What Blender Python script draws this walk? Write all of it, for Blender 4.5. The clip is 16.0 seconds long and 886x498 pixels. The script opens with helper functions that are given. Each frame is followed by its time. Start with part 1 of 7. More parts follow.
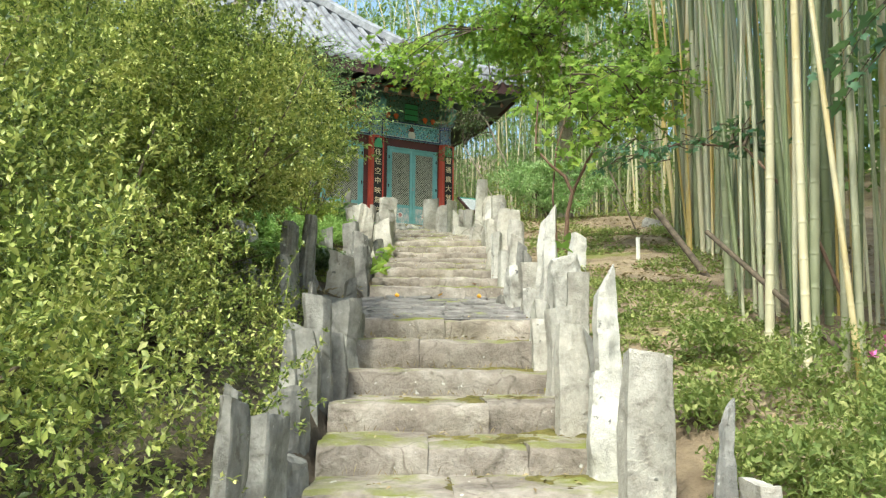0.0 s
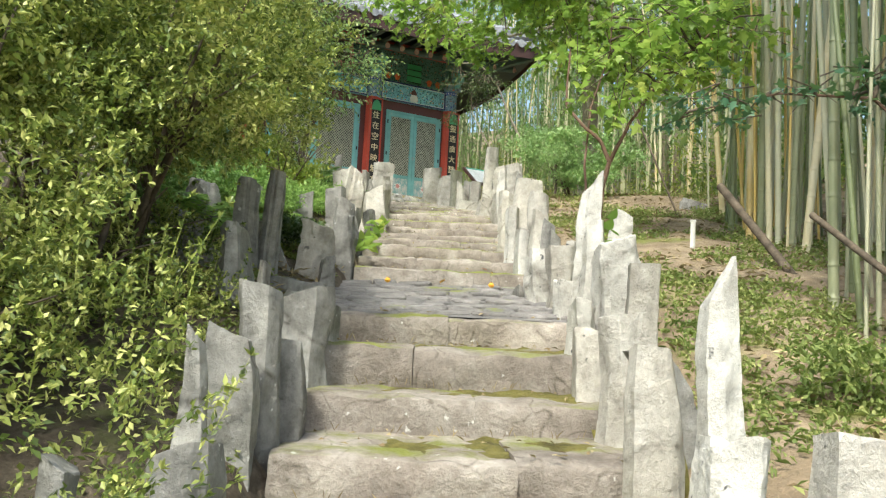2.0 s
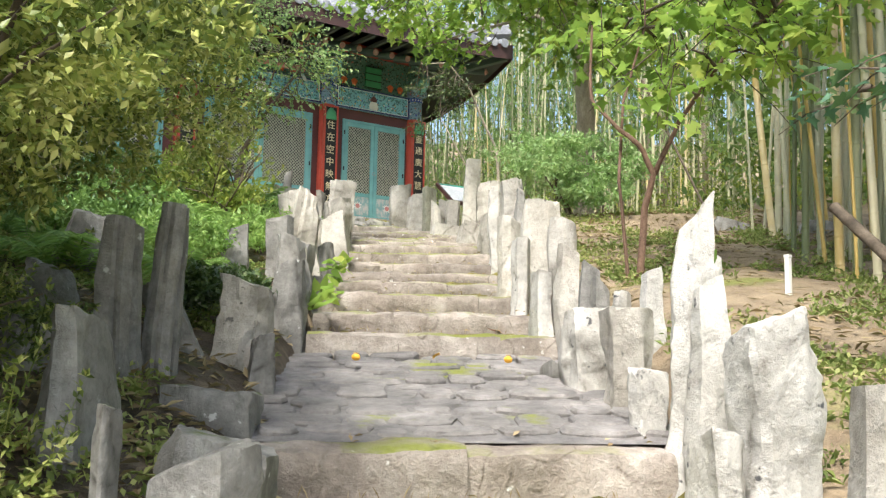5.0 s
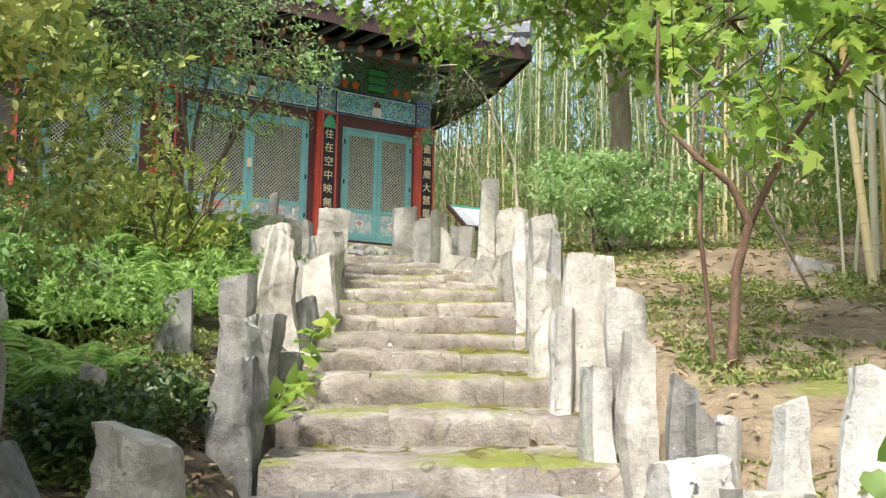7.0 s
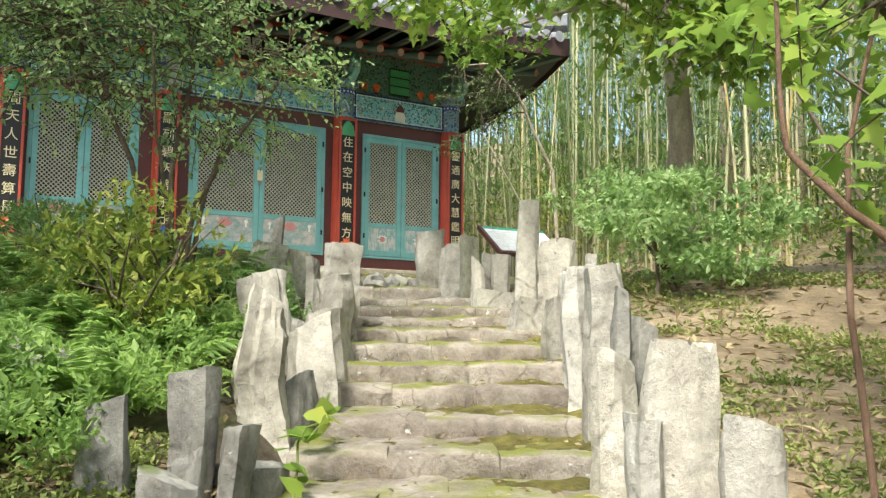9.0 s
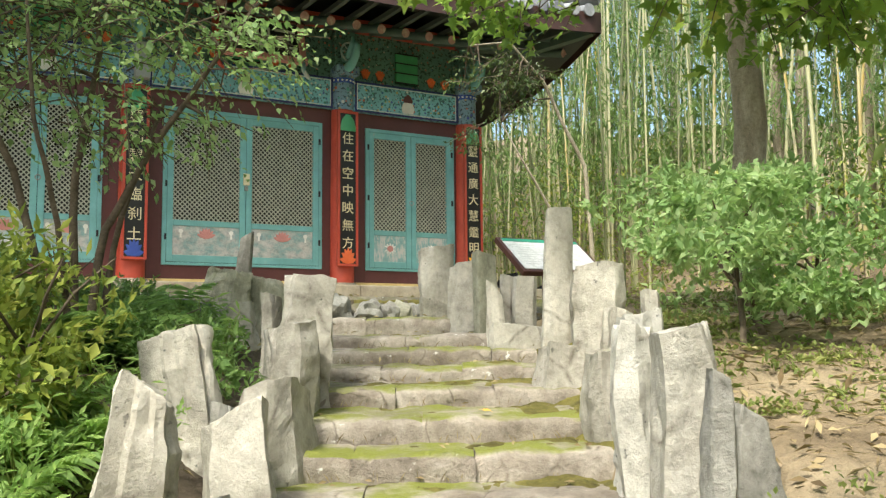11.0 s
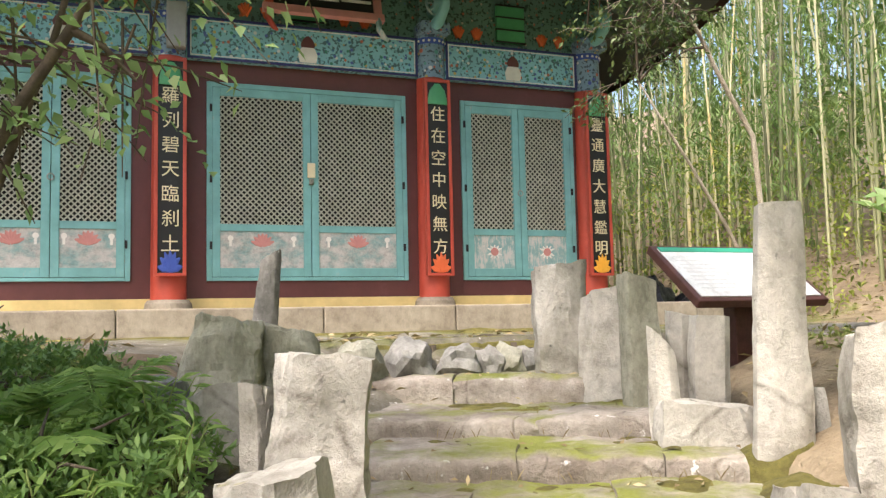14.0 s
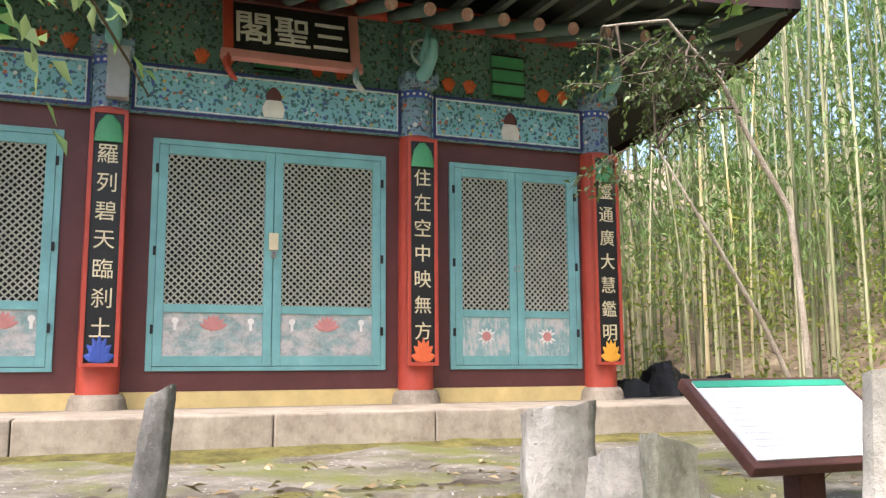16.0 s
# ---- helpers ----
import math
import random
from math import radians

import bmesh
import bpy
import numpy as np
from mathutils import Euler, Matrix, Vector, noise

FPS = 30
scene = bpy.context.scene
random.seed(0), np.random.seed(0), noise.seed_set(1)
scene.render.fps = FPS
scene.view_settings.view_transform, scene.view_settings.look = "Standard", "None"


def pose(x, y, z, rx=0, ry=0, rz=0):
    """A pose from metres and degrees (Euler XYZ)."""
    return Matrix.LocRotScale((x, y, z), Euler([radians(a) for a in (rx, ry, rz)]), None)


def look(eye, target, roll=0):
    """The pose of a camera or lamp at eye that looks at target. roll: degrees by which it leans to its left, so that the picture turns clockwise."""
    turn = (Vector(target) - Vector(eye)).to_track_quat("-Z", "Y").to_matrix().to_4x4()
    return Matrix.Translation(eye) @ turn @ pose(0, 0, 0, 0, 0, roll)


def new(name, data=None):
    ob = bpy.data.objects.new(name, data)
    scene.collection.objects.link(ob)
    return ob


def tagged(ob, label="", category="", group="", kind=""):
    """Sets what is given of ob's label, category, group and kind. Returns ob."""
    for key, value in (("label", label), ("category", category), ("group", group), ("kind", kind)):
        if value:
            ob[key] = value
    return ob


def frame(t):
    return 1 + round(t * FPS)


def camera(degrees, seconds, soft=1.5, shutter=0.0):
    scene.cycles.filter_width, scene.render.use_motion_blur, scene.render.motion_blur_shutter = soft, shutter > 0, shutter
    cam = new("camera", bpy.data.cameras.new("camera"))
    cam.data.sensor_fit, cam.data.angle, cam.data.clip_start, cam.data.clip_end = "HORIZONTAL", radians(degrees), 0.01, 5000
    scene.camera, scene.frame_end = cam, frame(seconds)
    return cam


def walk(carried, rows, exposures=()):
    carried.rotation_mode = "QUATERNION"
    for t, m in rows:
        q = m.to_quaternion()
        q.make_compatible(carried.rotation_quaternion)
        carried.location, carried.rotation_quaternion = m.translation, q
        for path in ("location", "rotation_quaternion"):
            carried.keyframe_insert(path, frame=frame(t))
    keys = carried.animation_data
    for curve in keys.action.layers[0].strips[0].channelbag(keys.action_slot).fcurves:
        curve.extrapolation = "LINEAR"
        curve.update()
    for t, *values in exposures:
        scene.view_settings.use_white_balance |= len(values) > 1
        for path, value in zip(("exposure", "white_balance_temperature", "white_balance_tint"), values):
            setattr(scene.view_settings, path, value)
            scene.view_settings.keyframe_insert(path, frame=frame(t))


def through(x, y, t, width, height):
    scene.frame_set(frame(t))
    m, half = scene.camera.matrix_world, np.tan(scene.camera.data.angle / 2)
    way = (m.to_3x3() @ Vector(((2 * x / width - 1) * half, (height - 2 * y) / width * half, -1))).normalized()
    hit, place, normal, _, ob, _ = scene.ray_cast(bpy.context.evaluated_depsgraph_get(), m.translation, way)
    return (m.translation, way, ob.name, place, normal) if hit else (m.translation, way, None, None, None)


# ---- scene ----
cam = camera(53.6, 16.0, soft=1.3)
PATH = [
    (0, (-9.154, -18.515, -2.758), (-8.159, -16.798, -2.515), 0.4),
    (0.5, (-8.936, -18.138, -2.678), (-7.942, -16.419, -2.437), 1.4),
    (1, (-8.708, -17.752, -2.646), (-7.718, -16.026, -2.443), 2.5),
    (1.5, (-8.477, -17.287, -2.6), (-7.482, -15.563, -2.402), 2.4),
    (2, (-8.259, -16.838, -2.553), (-7.253, -15.121, -2.36), 2.8),
    (2.5, (-8.028, -16.447, -2.459), (-7.012, -14.734, -2.276), 2.8),
    (3, (-7.818, -16.115, -2.259), (-6.786, -14.412, -2.076), 2.4),
    (5.5, (-7.112, -14.412, -1.986), (-6.024, -12.749, -1.754), 0.9),
    (6, (-6.87, -14.029, -1.819), (-5.795, -12.359, -1.589), 0.8),
    (6.5, (-6.613, -13.709, -1.678), (-5.541, -12.035, -1.451), 0.9),
    (7, (-6.422, -13.411, -1.502), (-5.356, -11.733, -1.278), 1.0),
    (7.5, (-6.271, -13.121, -1.374), (-5.201, -11.445, -1.155), 0.8),
    (8, (-6.062, -12.844, -1.254), (-4.989, -11.17, -1.038), 0.7),
    (8.5, (-5.876, -12.583, -1.088), (-4.848, -10.881, -0.869), 0.7),
    (9, (-5.712, -12.296, -0.998), (-4.707, -10.58, -0.786), 0.5),
    (11.5, (-4.439, -10.479, -0.567), (-3.514, -8.716, -0.374), -0.6),
    (12, (-4.232, -10.07, -0.566), (-3.361, -8.28, -0.378), -0.0),
    (12.5, (-4.076, -9.704, -0.512), (-3.279, -7.879, -0.332), 0.4),
    (13, (-3.904, -9.372, -0.352), (-3.143, -7.531, -0.182), 0.8),
    (13.5, (-3.781, -9.002, -0.267), (-3.048, -7.149, -0.102), -1.1),
    (14, (-3.576, -8.679, -0.165), (-2.858, -6.82, 0.005), -1.3),
    (14.5, (-3.366, -8.431, 0.003), (-2.659, -6.569, 0.176), -0.6),
    (15, (-3.239, -8.168, 0.068), (-2.54, -6.303, 0.247), -0.5),
    (15.5, (-3.101, -7.886, 0.153), (-2.396, -6.024, 0.344), -0.4),
    (16, (-2.968, -7.612, 0.284), (-2.26, -5.762, 0.559), -0.4),
]
walk(cam, [(t, look(eye, target, roll)) for t, eye, target, roll in PATH],
     exposures=[(0.0, 1.42, 6250, -2), (3.0, 1.48, 6250, 6), (6.0, 1.65, 6150, 9), (9.0, 1.52, 6400, 4), (12.0, 1.46, 6600, 2), (14.5, 1.78, 6400, 18), (16.0, 1.9, 6100, 20)])

# ---- world, sun, exposure ----
SUN_AZ, SUN_EL = 231.0, 54.0   # compass-like angle the light comes from, and height
world = bpy.data.worlds.new("sky")
scene.world = world
world.use_nodes = True
_wn = world.node_tree
_sky = _wn.nodes.new("ShaderNodeTexSky")
_sky.sky_type, _sky.sun_disc = "NISHITA", False
_sky.sun_elevation, _sky.sun_rotation = radians(SUN_EL), radians(SUN_AZ)
_sky.dust_density, _sky.air_density = 4.0, 1.2
_wn.links.new(_sky.outputs[0], _wn.nodes["Background"].inputs[0])
_wn.nodes["Background"].inputs[1].default_value = 0.125
sun = new("sun", bpy.data.lights.new("sun", "SUN"))
sun.data.energy, sun.data.angle, sun.data.color = 1.9, radians(8), (1.0, 0.95, 0.86)
_a, _e = radians(SUN_AZ), radians(SUN_EL)
sun.matrix_world = look((math.sin(_a) * math.cos(_e) * 30, math.cos(_a) * math.cos(_e) * 30, math.sin(_e) * 30), (0, 0, 0))

# ---- small tools ----
U = Vector((math.sin(radians(28)), math.cos(radians(28)), 0))   # up along the stairs
V = Vector((U.y, -U.x, 0))                                      # to the right across them
P0 = Vector((-5.942, -13.348, 0))
STEP_S = [-6.6, -5.7, -4.9, -4.1, -3.35, -2.65, -1.95, -1.37, -0.69, 0.0, 0.62, 1.33, 3.5, 4.15, 4.8, 5.38, 5.93, 6.49, 6.84, 7.2, 7.78, 8.29, 8.72, 9.23, 9.85]
STEP_Z = [-4.45, -4.3, -4.14, -3.97, -3.8, -3.6, -3.385, -3.22, -3.03, -2.85, -2.63, -2.44, -1.985, -1.835, -1.66, -1.525, -1.395, -1.26, -1.13, -1.0, -0.885, -0.785, -0.69, -0.585, -0.455]


def SP(s, l, z=0.0):
    return P0 + U * s + V * l + Vector((0, 0, z))


def to_sl(x, y):
    d = Vector((x, y, 0)) - P0
    return d.dot(U), d.dot(V)


def stair_z(s):
    return float(np.interp(s, STEP_S, STEP_Z))


def smooth01(a, b, x):
    t = min(1.0, max(0.0, (x - a) / (b - a)))
    return t * t * (3 - 2 * t)


def ground_z(x, y):
    """Height of the natural ground."""
    s, l = to_sl(x, y)
    base = stair_z(min(s, 10.2)) - 0.05
    if s < -6.6:
        base = -4.5 - 0.06 * min(20, -6.6 - s)
    side = max(abs(l + 0.1) - 0.72, 0)
    h = base + 0.16 * smooth01(0.05, 0.6, side)
    if l > 0:
        h += 0.05 * min(side, 8) + 0.16 * smooth01(0.1, 0.7, side) * smooth01(0.8, 2.6, s) * (1 - smooth01(7.5, 9.0, s))
    else:
        h += 0.07 * min(side, 6)
    # level yard before and around the hall
    yard = smooth01(-4.06, -3.95, y) if -3.3 < x < -0.6 else smooth01(-4.6, -3.9, y) if l > 0 else smooth01(-5.2, -3.6, y)
    h = h * (1 - yard) + (-0.25) * yard
    # hillside behind and right of the hall
    h += 0.30 * max(0, y - 4.0) * smooth01(4, 9, y) + 0.24 * max(0, x - 3.2) * smooth01(3.2, 7, x)
    h += 0.10 * max(0, -x - 9) * smooth01(9, 14, -x)
    h = min(h, 9.0)
    # trench under the stairs
    inside = 1 - smooth01(0.0, 0.16, side)
    if inside > 0 and -7.5 < s < 9.9 and y < -4.06:
        h = min(h, h * (1 - inside) + (stair_z(s) - 0.33) * inside)
    if -1.75 < l < 0.55 and 8.8 < s < 11 and y < -4.06:
        h = min(h, stair_z(min(s, 9.85)) - 0.05)
    r = noise.noise((x * 0.9, y * 0.9, 0.3)) * 0.05 + noise.noise((x * 4, y * 4, 1.3)) * 0.02
    return h + r * min(1, side * 2)


def mesh_from(name, verts, faces, smooth=False):
    me = bpy.data.meshes.new(name)
    me.from_pydata([tuple(v) for v in verts], [], faces)
    me.update()
    if smooth:
        me.polygons.foreach_set("use_smooth", [True] * len(me.polygons))
    return me


def part(name, bm, material, parent=None, label="", smooth=False):
    """Links a bmesh (or a finished mesh) as one object under a thing or a part."""
    if isinstance(bm, bpy.types.Mesh):
        me = bm
    else:
        me = bpy.data.meshes.new(name)
        bmesh.ops.recalc_face_normals(bm, faces=bm.faces)
        bm.to_mesh(me)
        bm.free()
    if smooth:
        me.polygons.foreach_set("use_smooth", [True] * len(me.polygons))
    if material is not None and not me.materials:
        me.materials.append(material)
    ob = new(name, me)
    if parent is not None:
        ob.parent = parent
    if label:
        ob["label"] = label
    return ob


def thing(name, m, label, category, group="", kind=""):
    ob = new(name)
    ob.empty_display_size = 0.1
    ob.matrix_basis = m
    return tagged(ob, label, category, group, kind)


def box(bm, x0, x1, y0, y1, z0, z1, bevel=0.0, m=None):
    r = bmesh.ops.create_cube(bm, size=1.0, matrix=Matrix.Translation(((x0 + x1) / 2, (y0 + y1) / 2, (z0 + z1) / 2)) @ Matrix.Diagonal((x1 - x0, y1 - y0, z1 - z0, 1)))
    vs = r["verts"]
    if bevel:
        es = {e for v in vs for e in v.link_edges}
        r = bmesh.ops.bevel(bm, geom=list(es), offset=bevel, segments=2, affect="EDGES", profile=0.6)
        vs = r["verts"]
    if m is not None:
        bmesh.ops.transform(bm, matrix=m, verts=list({v for v in vs}))
    return bm


def box_bm(*a, **k):
    return box(bmesh.new(), *a, **k)


def tube(bm, pts, radii, sides=8, caps=True):
    """A tapered tube along points."""
    rings = []
    pts = [Vector(p) for p in pts]
    side = None
    for i, p in enumerate(pts):
        d = (pts[min(i + 1, len(pts) - 1)] - pts[max(i - 1, 0)]).normalized()
        if side is None:
            side = d.orthogonal().normalized()
        side = (side - d * side.dot(d)).normalized()
        up = d.cross(side)
        rings.append([bm.verts.new(p + (side * math.cos(2 * math.pi * k / sides) + up * math.sin(2 * math.pi * k / sides)) * radii[i]) for k in range(sides)])
    for a, b in zip(rings, rings[1:]):
        for k in range(sides):
            bm.faces.new((a[k], a[(k + 1) % sides], b[(k + 1) % sides], b[k]))
    if caps:
        bm.faces.new(list(reversed(rings[0])))
        bm.faces.new(rings[-1])
    return bm


def tube_bm(*a, **k):
    return tube(bmesh.new(), *a, **k)


def disc(bm, c, r, depth, sides=20, axis="Y", r2=None):
    m = Matrix.Translation(c) @ (pose(0, 0, 0, 90) if axis == "Y" else pose(0, 0, 0, 0, 90) if axis == "X" else Matrix())
    bmesh.ops.create_cone(bm, cap_ends=True, segments=sides, radius1=r, radius2=r if r2 is None else r2, depth=depth, matrix=m)
    return bm


# ---- materials ----
def _nodes(name):
    m = bpy.data.materials.new(name)
    m.use_nodes = True
    t = m.node_tree
    return m, t, t.nodes["Principled BSDF"]


def _ramp(t, fac, stops):
    n = t.nodes.new("ShaderNodeValToRGB")
    while len(n.color_ramp.elements) < len(stops):
        n.color_ramp.elements.new(0.5)
    for e, (p, c) in zip(n.color_ramp.elements, stops):
        e.position, e.color = p, (*c, 1)
    t.links.new(fac, n.inputs[0])
    return n.outputs[0]


def _noise(t, co, scale, detail=5, rough=0.6, stretch=None):
    if stretch:
        mp = t.nodes.new("ShaderNodeMapping")
        mp.inputs["Scale"].default_value = stretch
        t.links.new(co, mp.inputs[0])
        co = mp.outputs[0]
    n = t.nodes.new("ShaderNodeTexNoise")
    n.inputs["Scale"].default_value, n.inputs["Detail"].default_value, n.inputs["Roughness"].default_value = scale, detail, rough
    t.links.new(co, n.inputs["Vector"])
    return n.outputs["Fac"]


def _mix(t, fac, a, b, mode="MIX"):
    n = t.nodes.new("ShaderNodeMix")
    n.data_type, n.blend_type = "RGBA", mode
    if hasattr(fac, "links"):
        t.links.new(fac, n.inputs[0])
    else:
        n.inputs[0].default_value = fac
    for k, v in ((6, a), (7, b)):
        if hasattr(v, "links"):
            t.links.new(v, n.inputs[k])
        else:
            n.inputs[k].default_value = (*v, 1)
    return n.outputs[2]


def _math(t, op, a, b=0.0):
    n = t.nodes.new("ShaderNodeMath")
    n.operation = op
    n.use_clamp = op in ("MULTIPLY_ADD",)
    for k, v in ((0, a), (1, b)):
        if hasattr(v, "links"):
            t.links.new(v, n.inputs[k])
        else:
            n.inputs[k].default_value = v
    return n.outputs[0]


def _coord(t, world_space=True):
    if world_space:
        return t.nodes.new("ShaderNodeNewGeometry").outputs["Position"]
    return t.nodes.new("ShaderNodeTexCoord").outputs["Object"]


def _bump(t, bsdf, height, strength, dist=0.02):
    n = t.nodes.new("ShaderNodeBump")
    n.inputs["Strength"].default_value, n.inputs["Distance"].default_value = strength, dist
    t.links.new(height, n.inputs["Height"])
    t.links.new(n.outputs[0], bsdf.inputs["Normal"])


def grainy(name, stops, scale=6.0, fine=60.0, rough=0.85, bump=0.5, dist=0.01, spots=None, stretch=None, vary=0.12, moss=None, world_space=True, metal=0.0, cracks=0.0):
    """A mottled, rough surface: large stains, fine grain, optional spots and moss on what faces up."""
    m, t, b = _nodes(name)
    co = _coord(t, world_space)
    big = _noise(t, co, scale, 6, 0.65, stretch)
    small = _noise(t, co, fine, 4, 0.7, stretch)
    col = _ramp(t, big, stops)
    col = _mix(t, 0.2, col, _ramp(t, small, [(0.3, (0.25, 0.25, 0.25)), (0.7, (1.0, 1.0, 1.0))]), "MULTIPLY")
    mid = _noise(t, co, scale * 4.3, 6, 0.75)
    col = _mix(t, 0.45, col, _ramp(t, mid, [(0.34, (0.42, 0.40, 0.37)), (0.5, (0.92, 0.91, 0.89)), (0.66, (1.22, 1.21, 1.19))]), "MULTIPLY")
    if cracks:
        vo = t.nodes.new("ShaderNodeTexVoronoi")
        vo.feature = "DISTANCE_TO_EDGE"
        vo.inputs["Scale"].default_value = cracks
        wob = t.nodes.new("ShaderNodeVectorMath")
        wob.operation = "ADD"
        nz = t.nodes.new("ShaderNodeTexNoise")
        nz.inputs["Scale"].default_value = cracks * 1.3
        t.links.new(co, nz.inputs["Vector"])
        t.links.new(co, wob.inputs[0])
        t.links.new(nz.outputs["Color"], wob.inputs[1])
        t.links.new(wob.outputs[0], vo.inputs["Vector"])
        crack = _ramp(t, vo.outputs["Distance"], [(0.0, (0.25, 0.23, 0.2)), (0.022, (1, 1, 1))])
        col = _mix(t, _ramp(t, mid, [(0.42, (0, 0, 0)), (0.6, (0.8, 0.8, 0.8))]), col, _mix(t, 1.0, col, crack, "MULTIPLY"))
    if vary:
        rnd = t.nodes.new("ShaderNodeObjectInfo").outputs["Random"]
        col = _mix(t, vary * 2, col, _ramp(t, rnd, [(0.0, (0.55, 0.55, 0.55)), (0.5, (0.95, 0.93, 0.9)), (1.0, (1.3, 1.27, 1.2))]), "MULTIPLY")
    if spots:
        colour, sc, at = spots
        col = _mix(t, _ramp(t, _noise(t, co, sc, 3, 0.6), [(at, (0, 0, 0)), (min(1, at + 0.06), (1, 1, 1))]), col, colour)
    if moss:
        colour, sc, at = moss
        g = t.nodes.new("ShaderNodeNewGeometry")
        sep = t.nodes.new("ShaderNodeSeparateXYZ")
        t.links.new(g.outputs["Normal"], sep.inputs[0])
        up = _math(t, "MULTIPLY", _math(t, "MAXIMUM", sep.outputs[2], 0.0), 0.35)
        f = _math(t, "ADD", _noise(t, co, sc, 5, 0.65), up)
        f = _ramp(t, f, [(at, (0, 0, 0)), (at + 0.14, (1, 1, 1))])
        col = _mix(t, f, col, _mix(t, small, colour, tuple(c * 1.9 for c in colour)))
    t.links.new(col, b.inputs["Base Color"])
    b.inputs["Roughness"].default_value = rough
    b.inputs["Metallic"].default_value = metal
    b.inputs["Specular IOR Level"].default_value = 0.3
    if bump:
        _bump(t, b, _math(t, "ADD", _math(t, "ADD", big, _math(t, "MULTIPLY", mid, 0.8)), _math(t, "MULTIPLY", small, 0.4)), bump, dist)
    return m


def painted(name, colour, worn=(0.45, 0.42, 0.36), wear=0.68, rough=0.55, scale=3.0, bump=0.25):
    """Old paint, a little faded and rubbed through to what lies under it."""
    m, t, b = _nodes(name)
    co = _coord(t)
    n = _noise(t, co, scale, 6, 0.7)
    f = _noise(t, co, 40, 4, 0.7, (1, 1, 0.25))
    col = _ramp(t, n, [(0.3, tuple(c * 0.78 for c in colour)), (0.6, colour), (0.85, tuple(min(1, c * 1.2 + 0.02) for c in colour))])
    w = _math(t, "ADD", _math(t, "MULTIPLY", n, 0.5), _math(t, "MULTIPLY", f, 0.5))
    col = _mix(t, _ramp(t, w, [(wear - 0.04, (0, 0, 0)), (wear + 0.05, (1, 1, 1))]), col, worn)
    t.links.new(col, b.inputs["Base Color"])
    b.inputs["Roughness"].default_value = rough
    _bump(t, b, f, bump, 0.004)
    return m


def leafy(name, stops, rough=0.45, through=0.35, patch=1.2):
    """Leaves: each takes its own shade; thin enough for some light to pass."""
    m, t, b = _nodes(name)
    isl = t.nodes.new("ShaderNodeNewGeometry").outputs["Random Per Island"]
    n = _noise(t, _coord(t), patch, 3, 0.6)
    f = _math(t, "ADD", _math(t, "MULTIPLY", isl, 0.5), _math(t, "SUBTRACT", _math(t, "MULTIPLY", n, 1.1), 0.28))
    col = _ramp(t, f, stops)
    t.links.new(col, b.inputs["Base Color"])
    b.inputs["Roughness"].default_value = rough
    b.inputs["Specular IOR Level"].default_value = 0.35
    tr = t.nodes.new("ShaderNodeBsdfTranslucent")
    t.links.new(_mix(t, 0.45, col, (0.27, 0.41, 0.08)), tr.inputs[0])
    mx = t.nodes.new("ShaderNodeMixShader")
    mx.inputs[0].default_value = through
    t.links.new(b.outputs[0], mx.inputs[1])
    t.links.new(tr.outputs[0], mx.inputs[2])
    t.links.new(mx.outputs[0], t.nodes["Material Output"].inputs[0])
    return m


MOSS = (0.13, 0.14, 0.03)
M_STEP = grainy("step_stone", [(0.3, (0.17, 0.14, 0.115)), (0.5, (0.32, 0.28, 0.24)), (0.72, (0.50, 0.455, 0.405))], 2.6, 55, 0.9, 1.0, 0.025, spots=((0.62, 0.60, 0.56), 14, 0.68), moss=(MOSS, 1.6, 0.80), vary=0.12, cracks=1.5)
M_LAND = grainy("landing_stone", [(0.3, (0.13, 0.125, 0.12)), (0.55, (0.25, 0.235, 0.225)), (0.75, (0.38, 0.36, 0.345))], 3, 50, 0.85, 0.9, 0.02, moss=(MOSS, 1.6, 0.92), vary=0.14)
M_PALE = grainy("pale_stone", [(0.28, (0.26, 0.24, 0.205)), (0.48, (0.45, 0.425, 0.375)), (0.7, (0.63, 0.605, 0.55))], 2.8, 45, 0.9, 0.8, 0.022, spots=((0.15, 0.145, 0.13), 16, 0.67), stretch=(1, 1, 0.8), vary=0.14, cracks=0.8, moss=((0.17, 0.16, 0.07), 1.8, 0.95))
M_WHITE = grainy("whitish_stone", [(0.25, (0.33, 0.315, 0.285)), (0.45, (0.50, 0.485, 0.445)), (0.7, (0.68, 0.665, 0.625))], 3.0, 40, 0.85, 0.8, 0.022, spots=((0.09, 0.09, 0.09), 15, 0.655), stretch=(1, 1, 0.8), vary=0.1, cracks=0.7)
M_GREY = grainy("grey_stone", [(0.28, (0.14, 0.138, 0.125)), (0.5, (0.275, 0.268, 0.25)), (0.72, (0.44, 0.43, 0.40))], 4.5, 45, 0.9, 0.8, 0.02, spots=((0.55, 0.55, 0.52), 16, 0.68), stretch=(1, 1, 0.7), vary=0.14, moss=((0.09, 0.11, 0.03), 2.5, 0.9), cracks=0.9)
M_OLIVE = grainy("greenish_stone", [(0.28, (0.20, 0.20, 0.15)), (0.5, (0.36, 0.355, 0.28)), (0.75, (0.52, 0.50, 0.41))], 5, 40, 0.9, 0.8, 0.02, stretch=(1, 1, 0.4))
M_SOIL = grainy("ground_soil", [(0.3, (0.15, 0.11, 0.07)), (0.5, (0.28, 0.215, 0.14)), (0.72, (0.42, 0.34, 0.23))], 1.3, 26, 0.95, 1.0, 0.05, vary=0, moss=((0.12, 0.125, 0.035), 0.7, 0.92))
